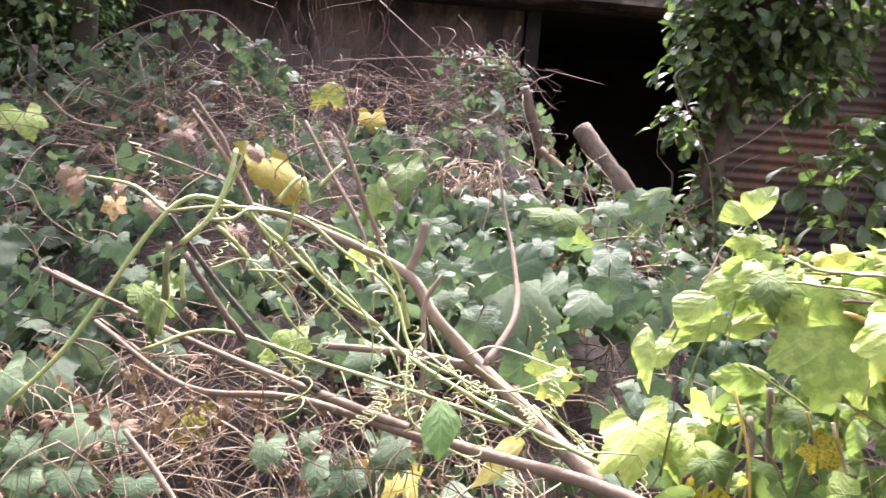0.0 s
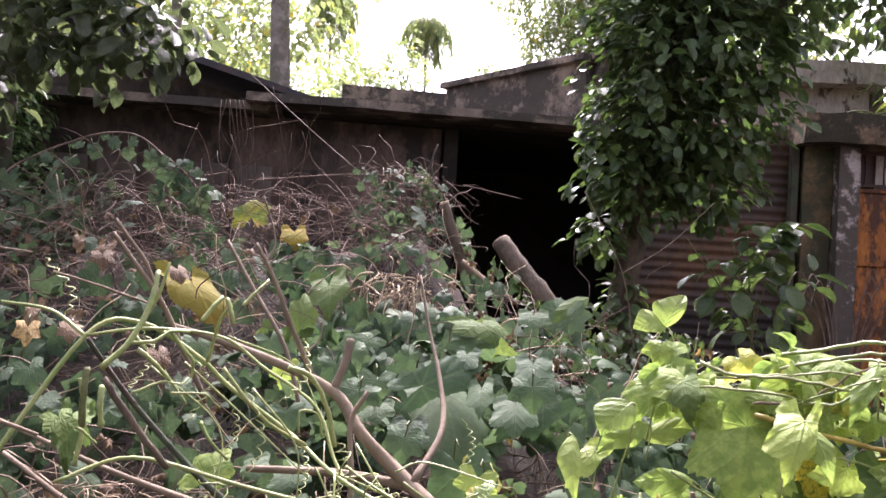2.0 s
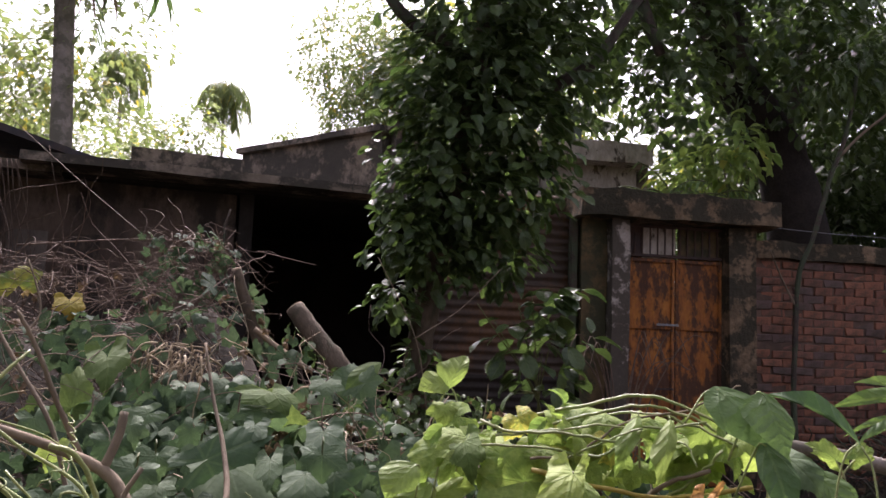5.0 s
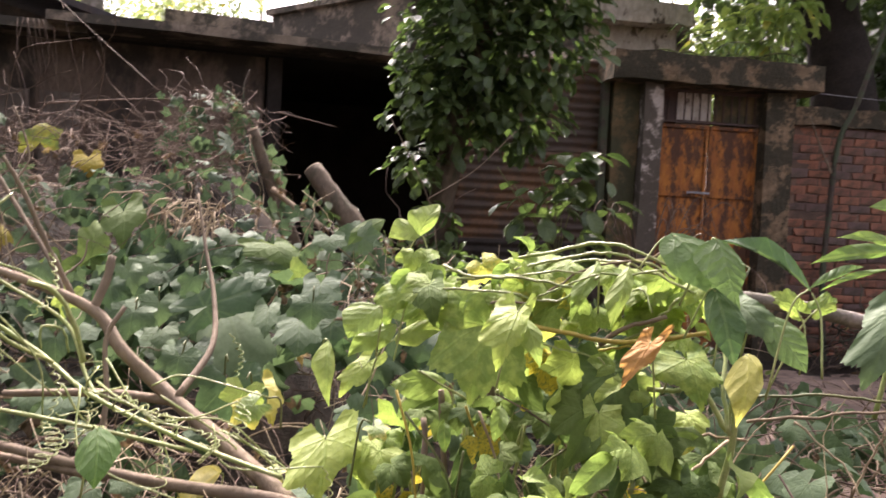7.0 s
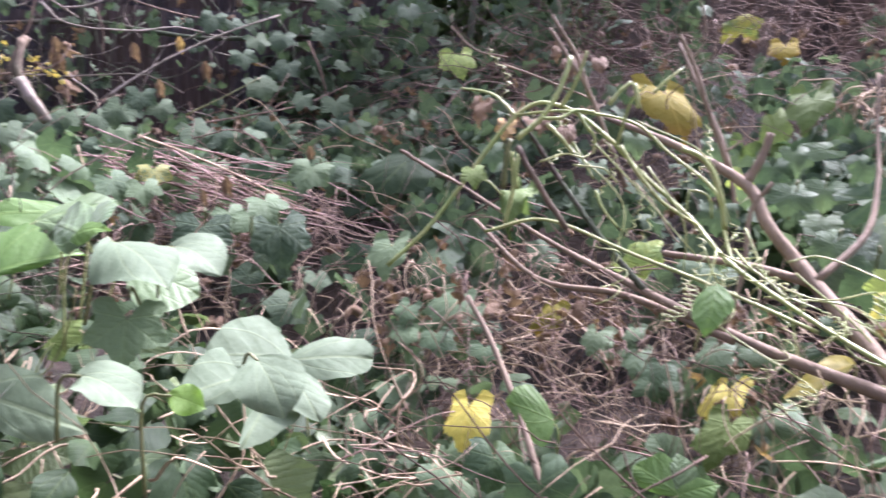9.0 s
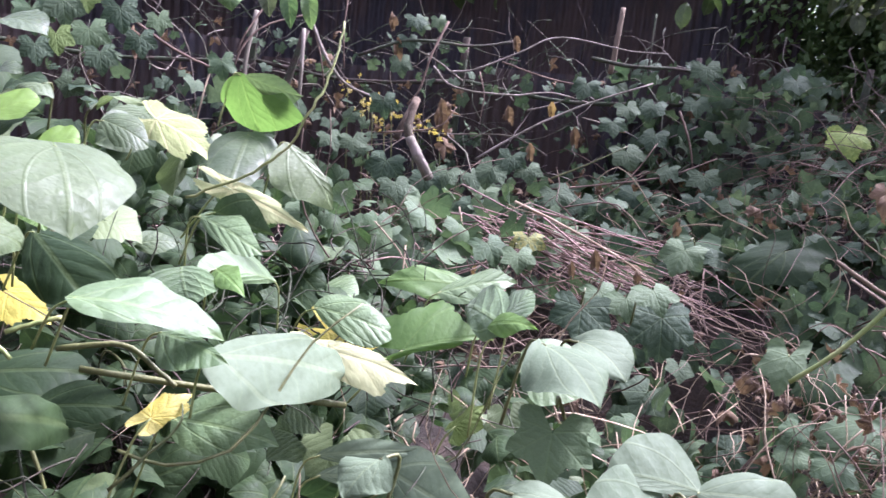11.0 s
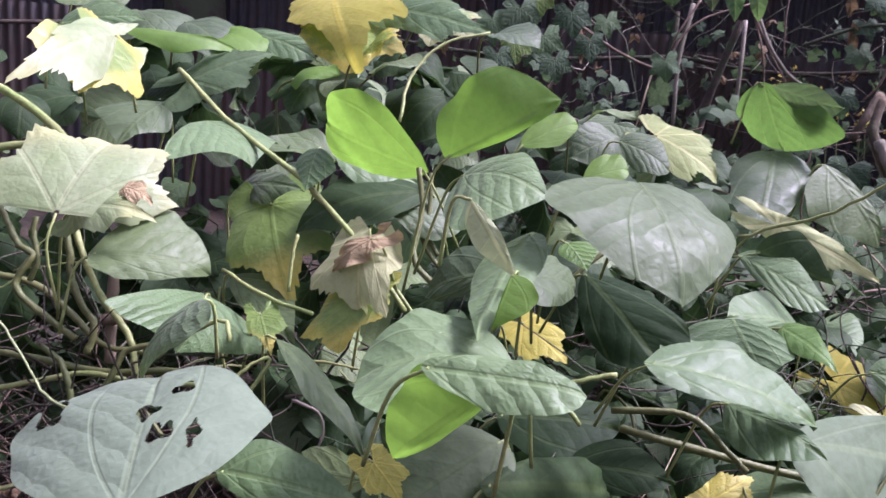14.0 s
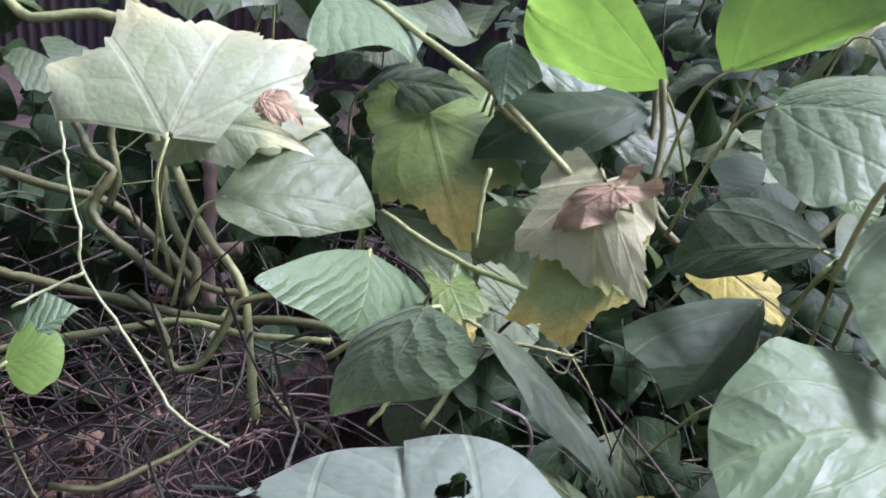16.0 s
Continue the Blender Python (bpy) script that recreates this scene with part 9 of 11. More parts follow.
branch("stem", [(1.635, 1.366, 0.771), (1.640, 1.326, 0.868), (1.640, 1.289, 0.951)], [0.003, 0.002], TWIG_PALE, bush, 7, 5, 0.06, wiggle=0.0018)
branch("stem", [(1.208, 1.521, 0.869), (1.282, 1.435, 0.901), (1.343, 1.356, 0.911)], [0.004, 0.003], TWIG_PALE, bush, 7, 5, 0.06, wiggle=0.0018)
branch("stem", [(0.959, 1.588, 1.082), (1.009, 1.546, 1.068), (1.068, 1.503, 1.055), (1.086, 1.468, 1.011)], [0.0022, 0.0018], STEM, bush, 7, 5, 0.06, wiggle=0.0018)
grow(gourd_mid, "gourd", (-0.305, 4.029, 1.089), (-0.354, 3.985, 0.951), (0.106, -0.819, 0.564), 1.22, LEAF_LIME_DEEP, 0.8, fold=0.25, wave=0.05, stalk=0)
grow(gourd_mid, "gourd", (-0.228, 3.580, 0.983), (-0.244, 3.527, 0.854), (0.097, -0.804, 0.586), 0.89, LEAF_LIME, 0.8, fold=0.25, wave=0.05, stalk=0)
grow(gourd_mid, "gourd", (0.375, 2.130, 0.890), (0.351, 2.082, 0.814), (-0.055, -0.762, 0.645), 1.29, LEAF_LIME, 0.8, fold=0.25, wave=0.05)
grow(gourd_mid, "gourd", (0.420, 2.063, 0.854), (0.326, 2.037, 0.801), (-0.059, -0.754, 0.654), 0.82, LEAF_YELLOW, 0.8, fold=0.25, wave=0.05)
grow(gourd_mid, "gourd", (0.645, 1.835, 0.845), (0.667, 1.775, 0.827), (-0.173, -0.728, 0.664), 0.82, LEAF_YELLOW, 0.8, fold=0.25, wave=0.05)
grow(gourd_mid, "gourd", (0.260, 3.015, 1.102), (0.198, 2.978, 1.019), (-0.007, -0.820, 0.573), 0.83, LEAF_SQUASH, 0.8, fold=0.25, wave=0.05)
grow(gourd_mid, "gourd", (0.834, 3.052, 1.225), (0.891, 2.984, 1.266), (-0.174, -0.826, 0.537), 1.40, LEAF_SQUASH, 0.8, fold=0.25, wave=0.05, stalk=0)
grow(gourd_mid, "gourd", (0.416, 1.952, 0.709), (0.444, 1.890, 0.698), (-0.080, -0.720, 0.690), 0.90, LEAF_YELLOW, 0.8, fold=0.25, wave=0.05)
grow(gourd_mid, "gourd", (0.248, 2.164, 0.758), (0.273, 2.101, 0.712), (-0.019, -0.742, 0.670), 0.98, LEAF_SQUASH, 0.8, fold=0.25, wave=0.05)
branch("stem", [(0.715, 1.934, 1.179), (0.883, 1.779, 1.232), (0.983, 1.645, 1.271), (1.082, 1.564, 1.305), (1.140, 1.493, 1.293), (1.211, 1.448, 1.256)], [0.0035, 0.004, 0.003], STEM, bush, 7, 5, 0.06, wiggle=0.0018)
branch("stem", [(0.809, 1.853, 1.182), (0.930, 1.712, 1.225), (1.045, 1.626, 1.259), (1.140, 1.513, 1.260), (1.230, 1.409, 1.212)], [0.003, 0.003], STEM, bush, 7, 5, 0.06, wiggle=0.0018)
branch("stem", [(0.860, 1.625, 1.137), (0.956, 1.562, 1.115), (1.113, 1.471, 1.100), (1.250, 1.388, 1.132)], [0.006, 0.005], STEM_YELLOW, bush, 7, 5, 0.06, wiggle=0.0018)
branch("stem", [(1.075, 1.524, 1.085), (1.122, 1.490, 1.127), (1.192, 1.449, 1.158)], [0.006, 0.005], BARK, bush, 7, 5, 0.06, wiggle=0.0018)
branch("stem", [(0.740, 1.693, 0.693), (0.750, 1.716, 0.803), (0.753, 1.750, 0.873)], [0.006, 0.007], BARK, bush, 7, 5, 0.06, wiggle=0.001)
branch("stem", [(1.132, 1.529, 0.907), (1.084, 1.509, 0.827), (1.031, 1.500, 0.745)], [0.008, 0.008], STEM, bush, 7, 5, 0.06, wiggle=0.001)
branch("stem", [(1.304, 1.378, 1.050), (1.319, 1.368, 0.933), (1.291, 1.369, 0.777)], [0.007, 0.008], STEM, bush, 7, 5, 0.06, wiggle=0.001)
branch("stem", [(0.798, 1.771, 0.934), (0.808, 1.762, 0.814), (0.820, 1.751, 0.668)], [0.007, 0.008], BARK, bush, 7, 5, 0.06, wiggle=0.001)
branch("stem", [(0.915, 1.704, 0.948), (0.919, 1.696, 0.816), (0.911, 1.692, 0.684)], [0.006, 0.007], STEM, bush, 7, 5, 0.06, wiggle=0.001)
grow(gourd_mid, "gourd", (0.332, 2.250, 0.914), (0.351, 2.171, 0.763), (-0.115, -0.745, 0.657), 1.16, LEAF_SQUASH, 0.8, fold=0.25, wave=0.05)
grow(gourd_mid, "gourd", (0.064, 2.675, 1.022), (0.051, 2.605, 0.940), (-0.017, -0.793, 0.609), 1.50, LEAF_SQUASH, 0.8, fold=0.25, wave=0.05)
grow(gourd_mid, "gourd", (0.212, 2.556, 0.908), (0.189, 2.485, 0.815), (-0.061, -0.768, 0.638), 1.17, LEAF_SQUASH, 0.8, fold=0.25, wave=0.05)
grow(gourd_mid, "gourd", (0.605, 2.564, 1.079), (0.590, 2.493, 0.983), (-0.184, -0.779, 0.600), 1.30, LEAF_SQUASH, 0.8, fold=0.25, wave=0.05)
grow(gourd_mid, "gourd", (1.010, 3.581, 1.258), (0.878, 3.517, 1.192), (-0.216, -0.810, 0.545), 1.20, LEAF_SQUASH, 0.8, fold=0.25, wave=0.05, stalk=0)
grow(gourd_mid, "gourd", (-0.175, 2.773, 0.932), (-0.163, 2.700, 0.832), (0.048, -0.779, 0.625), 1.21, LEAF_SQUASH, 0.8, fold=0.25, wave=0.05)
grow(gourd_mid, "gourd", (0.128, 2.976, 1.024), (0.133, 2.904, 0.933), (-0.035, -0.799, 0.600), 1.38, LEAF_SQUASH, 0.8, fold=0.25, wave=0.05)
grow(gourd_mid, "gourd", (-0.405, 2.518, 0.438), (-0.398, 2.451, 0.384), (0.111, -0.684, 0.721), 1.61, LEAF_SQUASH, 0.8, fold=0.25, wave=0.05)
grow(gourd_mid, "gourd", (-0.982, 2.438, 0.462), (-0.958, 2.367, 0.378), (0.262, -0.648, 0.715), 1.63, LEAF_SQUASH, 0.8, fold=0.25, wave=0.05)
grow(gourd_mid, "gourd", (-0.863, 2.434, 0.455), (-0.848, 2.372, 0.444), (0.236, -0.661, 0.712), 1.55, LEAF_SQUASH, 0.8, fold=0.25, wave=0.05)
grow(gourd_mid, "gourd", (-1.070, 2.340, 0.458), (-1.052, 2.270, 0.386), (0.291, -0.632, 0.718), 1.26, LEAF_SQUASH, 0.8, fold=0.25, wave=0.05)
grow(gourd_mid, "gourd", (-0.197, 2.215, 0.485), (-0.156, 2.147, 0.436), (0.055, -0.675, 0.735), 1.65, LEAF_SQUASH, 0.8, fold=0.25, wave=0.05)
grow(gourd_mid, "gourd", (-0.032, 2.221, 0.576), (-0.026, 2.153, 0.522), (0.009, -0.695, 0.719), 1.41, LEAF_SQUASH, 0.8, fold=0.25, wave=0.05)
grow(gourd_mid, "gourd", (-1.460, 3.553, 1.211), (-1.452, 3.481, 1.120), (0.319, -0.770, 0.553), 1.01, LEAF_DRY, 0.8, fold=0.25, wave=0.05, stalk=0)
grow(gourd_mid, "gourd", (-1.092, 3.029, 1.140), (-1.074, 2.959, 1.066), (0.279, -0.771, 0.572), 0.78, LEAF_DRY, 0.8, fold=0.25, wave=0.05)
grow(gourd_mid, "gourd", (-0.854, 2.722, 1.167), (-0.837, 2.655, 1.119), (0.247, -0.783, 0.571), 0.97, LEAF_DRY, 0.8, fold=0.25, wave=0.05)
grow(gourd_mid, "gourd", (-0.925, 3.257, 1.400), (-0.903, 3.188, 1.337), (0.233, -0.821, 0.521), 1.01, LEAF_DRY, 0.8, fold=0.25, wave=0.05, stalk=0)
grow(gourd_mid, "gourd", (-0.809, 2.344, 0.559), (-0.785, 2.280, 0.533), (0.232, -0.673, 0.702), 1.54, LEAF_DRY, 0.8, fold=0.25, wave=0.05)

blade(bush, "long", (0.538, 1.851, 1.038), (0.530, 1.774, 0.903), (0.503, 1.831, 0.977), (0.552, 1.813, 0.983), LEAF_LIME_LONG, bow=0.11, wave=0.034, roll=0.29)
blade(bush, "bean", (0.621, 1.706, 1.137), (0.554, 1.696, 1.070), (0.548, 1.733, 1.130), (0.613, 1.683, 1.091), LEAF_LIME_LONG, bow=0.10, wave=0.032, roll=0.29)
blade(bush, "gourd", (0.706, 1.776, 1.174), (0.652, 1.748, 1.085), (0.627, 1.792, 1.144), (0.703, 1.754, 1.132), LEAF_LIME, bow=0.19, wave=0.058, roll=0.42)
blade(bush, "bean", (0.668, 1.744, 1.090), (0.564, 1.749, 1.021), (0.600, 1.766, 1.078), (0.639, 1.728, 1.040), LEAF_LIME_LONG, bow=0.11, wave=0.049, roll=0.25)
blade(bush, "gourd", (0.739, 2.315, 0.898), (0.653, 2.292, 0.799), (0.665, 2.327, 0.866), (0.736, 2.286, 0.848), LEAF_LIME, bow=0.10, wave=0.034, roll=0.23)
blade(bush, "bean", (0.685, 1.784, 1.055), (0.786, 1.756, 1.080), (0.741, 1.782, 1.094), (0.734, 1.754, 1.040), LEAF_LIME_LONG, bow=0.19, wave=0.059, roll=0.43)
blade(bush, "gourd", (0.740, 1.723, 1.187), (0.743, 1.671, 1.099), (0.702, 1.712, 1.140), (0.782, 1.687, 1.155), LEAF_LIME_DEEP, bow=0.18, wave=0.037, roll=0.26)
blade(bush, "gourd", (0.862, 1.660, 1.118), (0.809, 1.587, 0.943), (0.725, 1.657, 1.014), (0.931, 1.567, 0.989), LEAF_LIME, bow=0.1, wave=0.03, label="mottled yellow-green gourd leaf")
blade(bush, "gourd", (0.858, 1.650, 1.107), (0.792, 1.721, 1.182), (0.762, 1.696, 1.116), (0.887, 1.677, 1.176), LEAF_LIME, bow=0.1, wave=0.03)
blade(bush, "long", (0.839, 1.860, 0.937), (0.707, 1.905, 0.920), (0.777, 1.895, 0.953), (0.764, 1.859, 0.883), LEAF_LIME_LONG, bow=0.16, wave=0.056, roll=0.45)
blade(bush, "long", (0.825, 1.363, 1.164), (0.842, 1.308, 1.080), (0.811, 1.342, 1.117), (0.853, 1.331, 1.128), LEAF_LIME_LONG, bow=0.19, wave=0.033, roll=0.36)
blade(bush, "gourd", (0.804, 1.340, 1.176), (0.755, 1.301, 1.074), (0.726, 1.342, 1.123), (0.806, 1.310, 1.125), LEAF_LIME, bow=0.16, wave=0.048, roll=0.21)
blade(bush, "long", (1.108, 1.474, 1.262), (1.050, 1.428, 1.137), (1.048, 1.460, 1.190), (1.100, 1.445, 1.204), LEAF_LIME_LONG, bow=0.14, wave=0.033, roll=0.48)
blade(bush, "long", (1.066, 1.530, 1.265), (0.989, 1.494, 1.143), (1.000, 1.521, 1.199), (1.050, 1.506, 1.210), LEAF_LIME_LONG, bow=0.18, wave=0.049, roll=0.26)
blade(bush, "bean", (1.149, 1.368, 1.331), (1.234, 1.258, 1.198), (1.120, 1.343, 1.263), (1.226, 1.314, 1.291), LEAF_MANGO, bow=0.06, label="broad glossy green leaf")
blade(bush, "bean", (1.197, 1.294, 1.326), (1.199, 1.231, 1.212), (1.145, 1.289, 1.276), (1.230, 1.254, 1.279), LEAF_MANGO, bow=0.06, label="broad glossy green leaf")
blade(bush, "bean", (1.188, 1.278, 1.230), (1.189, 1.207, 1.094), (1.157, 1.261, 1.167), (1.223, 1.235, 1.180), LEAF_MANGO, bow=0.06, label="broad glossy green leaf")
blade(bush, "bean", (1.211, 1.200, 1.118), (1.160, 1.151, 1.001), (1.154, 1.190, 1.060), (1.219, 1.169, 1.072), LEAF_LIME_GOLD, bow=0.19, wave=0.050, roll=0.46, label="yellowed leaf hanging down")
blade(bush, "gourd", (1.073, 1.315, 1.121), (1.005, 1.295, 1.039), (1.011, 1.320, 1.084), (1.075, 1.298, 1.093), LEAF_ORANGE, bow=0.1, wave=0.06, label="curled orange dead leaf")
blade(bush, "gourd", (1.167, 1.330, 1.088), (1.171, 1.274, 0.997), (1.093, 1.340, 1.050), (1.220, 1.285, 1.049), LEAF_LIME, bow=0.18, wave=0.048, roll=0.29)
blade(sapling, "long", (2.034, 1.615, 1.418), (1.917, 1.668, 1.426), (1.990, 1.650, 1.454), (1.970, 1.637, 1.407), LEAF_SAPLING, bow=0.1, stalk=0)
blade(sapling, "long", (2.023, 1.609, 1.421), (2.068, 1.618, 1.478), (2.029, 1.621, 1.451), (2.053, 1.606, 1.440), LEAF_SAPLING, bow=0.1, stalk=0)
blade(sapling, "long", (1.980, 1.577, 1.414), (1.943, 1.610, 1.450), (1.976, 1.594, 1.446), (1.945, 1.595, 1.421), LEAF_SAPLING, bow=0.1, stalk=0)
blade(sapling, "long", (2.006, 1.624, 1.324), (1.852, 1.698, 1.343), (1.931, 1.670, 1.354), (1.923, 1.659, 1.325), LEAF_SAPLING, bow=0.1, stalk=0)
blade(sapling, "long", (2.047, 1.676, 1.311), (1.821, 1.751, 1.270), (1.934, 1.727, 1.320), (1.929, 1.709, 1.277), LEAF_SAPLING, bow=0.1, stalk=0)
blade(sapling, "long", (1.987, 1.604, 1.324), (1.975, 1.569, 1.244), (1.962, 1.598, 1.290), (2.003, 1.583, 1.295), LEAF_SAPLING, bow=0.1, stalk=0)
blade(sapling, "long", (1.953, 1.612, 1.267), (1.774, 1.657, 1.206), (1.851, 1.644, 1.247), (1.857, 1.635, 1.233), LEAF_SAPLING, bow=0.1, stalk=0)
blade(sapling, "long", (2.056, 1.617, 1.337), (2.120, 1.577, 1.309), (2.087, 1.605, 1.340), (2.084, 1.588, 1.302), LEAF_SAPLING, bow=0.1, stalk=0)
branch("stem", [(1.968, 1.650, 0.867), (2.003, 1.633, 1.118), (2.013, 1.627, 1.321), (2.036, 1.617, 1.418)], [0.007, 0.004], STEM, sapling, 7, 5, 0.06, wiggle=0.001)
blade(sapling, "long", (1.333, 1.188, 1.240), (1.198, 1.295, 1.331), (1.288, 1.248, 1.315), (1.273, 1.242, 1.291), LEAF_MANGO, bow=0.16, label="long green leaf arching over")
blade(sapling, "long", (1.332, 1.193, 1.248), (1.437, 1.174, 1.294), (1.384, 1.192, 1.286), (1.384, 1.183, 1.268), LEAF_MANGO, bow=0.08)
blade(sapling, "gourd", (1.662, 1.308, 1.196), (1.544, 1.262, 1.036), (1.519, 1.307, 1.080), (1.647, 1.248, 1.095), LEAF_SQUASH, bow=0.08)
blade(bush, "bean", (1.312, 1.284, 1.177), (1.356, 1.211, 1.084), (1.369, 1.246, 1.153), (1.302, 1.248, 1.107), LEAF_MANGO, bow=0.06)
blade(bush, "gourd", (1.271, 1.315, 1.202), (1.312, 1.250, 1.118), (1.325, 1.279, 1.178), (1.262, 1.286, 1.143), LEAF_SQUASH, bow=0.15, wave=0.045, roll=0.21)
blade(bush, "gourd", (1.491, 1.408, 1.181), (1.444, 1.448, 1.216), (1.488, 1.434, 1.224), (1.447, 1.432, 1.189), LEAF_LIME, bow=0.12, wave=0.058, roll=0.17)
blade(bush, "gourd", (1.530, 1.394, 1.185), (1.578, 1.387, 1.209), (1.552, 1.405, 1.220), (1.562, 1.379, 1.181), LEAF_LIME, bow=0.09, wave=0.052, roll=0.25)
blade(bush, "bean", (0.748, 1.864, 1.295), (0.805, 1.882, 1.374), (0.737, 1.897, 1.347), (0.800, 1.864, 1.335), LEAF_LIME_LONG, bow=0.14, wave=0.046, roll=0.27)
blade(bush, "bean", (0.749, 1.868, 1.303), (0.681, 1.888, 1.287), (0.709, 1.900, 1.332), (0.730, 1.861, 1.276), LEAF_LIME_LONG, bow=0.20, wave=0.037, roll=0.29)
blade(bush, "gourd", (1.084, 1.480, 1.033), (1.066, 1.393, 0.880), (1.010, 1.469, 0.964), (1.131, 1.418, 0.964), LEAF_LIME_DEEP, bow=0.10, wave=0.052, roll=0.25)
blade(bush, "gourd", (1.030, 1.422, 0.961), (1.013, 1.368, 0.867), (0.988, 1.406, 0.908), (1.075, 1.379, 0.923), LEAF_LIME, bow=0.12, wave=0.056, roll=0.26)
blade(gourd_mid, "bean", (1.414, 2.163, 0.885), (1.267, 2.208, 0.855), (1.349, 2.197, 0.896), (1.325, 2.166, 0.827), LEAF_LIME_LONG, bow=0.06, stalk=0)
blade(gourd_mid, "gourd", (0.602, 3.717, 1.072), (0.783, 3.613, 1.021), (0.670, 3.741, 1.167), (0.635, 3.663, 0.996), LEAF_LIME, bow=0.1, stalk=0)
blade(gourd_mid, "gourd", (0.282, 2.887, 0.982), (0.525, 3.006, 1.055), (0.380, 2.987, 1.079), (0.448, 2.916, 0.964), LEAF_SQUASH, bow=0.06, stalk=0)
blade(gourd_mid, "gourd", (0.369, 3.092, 0.943), (0.447, 2.872, 0.640), (0.268, 2.932, 0.771), (0.543, 3.029, 0.804), LEAF_SQUASH, bow=0.08, stalk=0, label="large mottled gourd leaf")
blade(gourd_mid, "gourd", (0.464, 2.645, 0.758), (0.494, 2.560, 0.647), (0.429, 2.586, 0.696), (0.532, 2.624, 0.711), LEAF_GOLD, bow=0.08, stalk=0)
blade(gourd_mid, "gourd", (0.731, 2.922, 0.924), (0.565, 2.915, 0.789), (0.543, 2.976, 0.880), (0.704, 2.872, 0.815), LEAF_SQUASH, bow=0.08, stalk=0)
blade(gourd_mid, "gourd", (0.553, 1.911, 0.787), (0.522, 1.802, 0.672), (0.433, 1.801, 0.699), (0.647, 1.907, 0.750), LEAF_LIME, bow=0.08, label="yellow-green gourd leaf low on the bank")
blade(gourd_mid, "gourd", (0.626, 1.605, 0.653), (0.725, 1.619, 0.641), (0.673, 1.634, 0.672), (0.667, 1.587, 0.622), LEAF_SQUASH, bow=0.06)
blade(gourd_mid, "bean", (0.311, 2.070, 0.661), (0.180, 1.968, 0.581), (0.246, 2.054, 0.662), (0.240, 1.993, 0.592), LEAF_GOLD, bow=0.08, label="yellow fallen leaf")
blade(gourd_mid, "bean", (0.011, 1.688, 0.396), (-0.110, 1.740, 0.411), (-0.038, 1.752, 0.450), (-0.080, 1.703, 0.379), LEAF_BEAN_GREEN, bow=0.06)
blade(gourd_mid, "bean", (0.013, 1.689, 0.399), (-0.014, 1.756, 0.462), (-0.029, 1.726, 0.422), (0.050, 1.718, 0.446), LEAF_BEAN_OLD, bow=0.06)
blade(gourd_mid, "bean", (0.012, 1.684, 0.393), (0.096, 1.696, 0.442), (0.030, 1.711, 0.431), (0.079, 1.662, 0.400), LEAF_BEAN_GREEN, bow=0.06)
blade(gourd_mid, "bean", (0.065, 1.527, 0.925), (0.068, 1.457, 0.839), (0.031, 1.483, 0.882), (0.105, 1.506, 0.887), LEAF_BEAN_GREEN, bow=0.06, label="single green leaf on the fallen branch")
blade(gourd_mid, "bean", (-0.299, 1.672, 0.502), (-0.417, 1.659, 0.522), (-0.387, 1.704, 0.565), (-0.317, 1.622, 0.452), LEAF_BEAN_GREEN, bow=0.08)
blade(gourd_mid, "gourd", (-0.550, 1.728, 0.454), (-0.529, 1.650, 0.359), (-0.590, 1.667, 0.396), (-0.472, 1.706, 0.406), LEAF_GOLD, bow=0.08)
blade(gourd_mid, "gourd", (0.005, 2.257, 0.465), (-0.020, 2.166, 0.368), (-0.057, 2.196, 0.413), (0.056, 2.231, 0.420), LEAF_GOLD, bow=0.08, stalk=0)
blade(gourd_mid, "gourd", (0.047, 2.093, 0.429), (0.020, 1.992, 0.325), (-0.040, 2.024, 0.376), (0.103, 2.067, 0.383), LEAF_LIME_DEEP, bow=0.08, stalk=0)
blade(gourd_mid, "gourd", (-0.659, 2.554, 0.521), (-0.677, 2.508, 0.419), (-0.716, 2.519, 0.438), (-0.604, 2.526, 0.467), LEAF_OCHRE, bow=0.15, wave=0.06, stalk=0, label="curled yellow dead leaf")
blade(gourd_near, "gourd", (-1.372, 3.111, 0.501), (-1.306, 2.934, 0.265), (-1.479, 2.982, 0.376), (-1.250, 3.035, 0.370), LEAF_BEAN_DEEP, bow=0.08, label="dark green lobed leaf")
blade(gourd_near, "gourd", (-0.981, 2.003, 0.777), (-0.956, 1.929, 0.678), (-1.041, 1.948, 0.728), (-0.920, 1.991, 0.742), LEAF_SQUASH, bow=0.08)
blade(gourd_near, "gourd", (-2.104, 3.183, 0.841), (-2.028, 3.100, 0.708), (-2.215, 3.108, 0.781), (-1.928, 3.173, 0.768), LEAF_SQUASH, bow=0.08)
blade(gourd_near, "gourd", (-1.676, 3.194, 0.884), (-1.760, 3.014, 0.680), (-1.861, 3.081, 0.799), (-1.529, 3.148, 0.774), LEAF_BEAN_DEEP, bow=0.08)
blade(gourd_mid, "gourd", (-0.736, 4.095, 1.260), (-0.581, 3.953, 1.019), (-0.818, 4.006, 1.168), (-0.529, 4.043, 1.119), LEAF_OCHRE, bow=0.1, stalk=0, label="ragged yellow leaf on the dead branch")
blade(gourd_mid, "gourd", (-2.019, 4.306, 1.408), (-1.934, 4.222, 1.264), (-2.105, 4.216, 1.316), (-1.888, 4.294, 1.344), LEAF_LIME, bow=0.1, stalk=0)
blade(gourd_mid, "gourd", (-0.086, 4.309, 1.275), (-0.077, 4.175, 1.095), (-0.194, 4.215, 1.187), (0.024, 4.317, 1.248), LEAF_LIME_DEEP, bow=0.08, stalk=0)
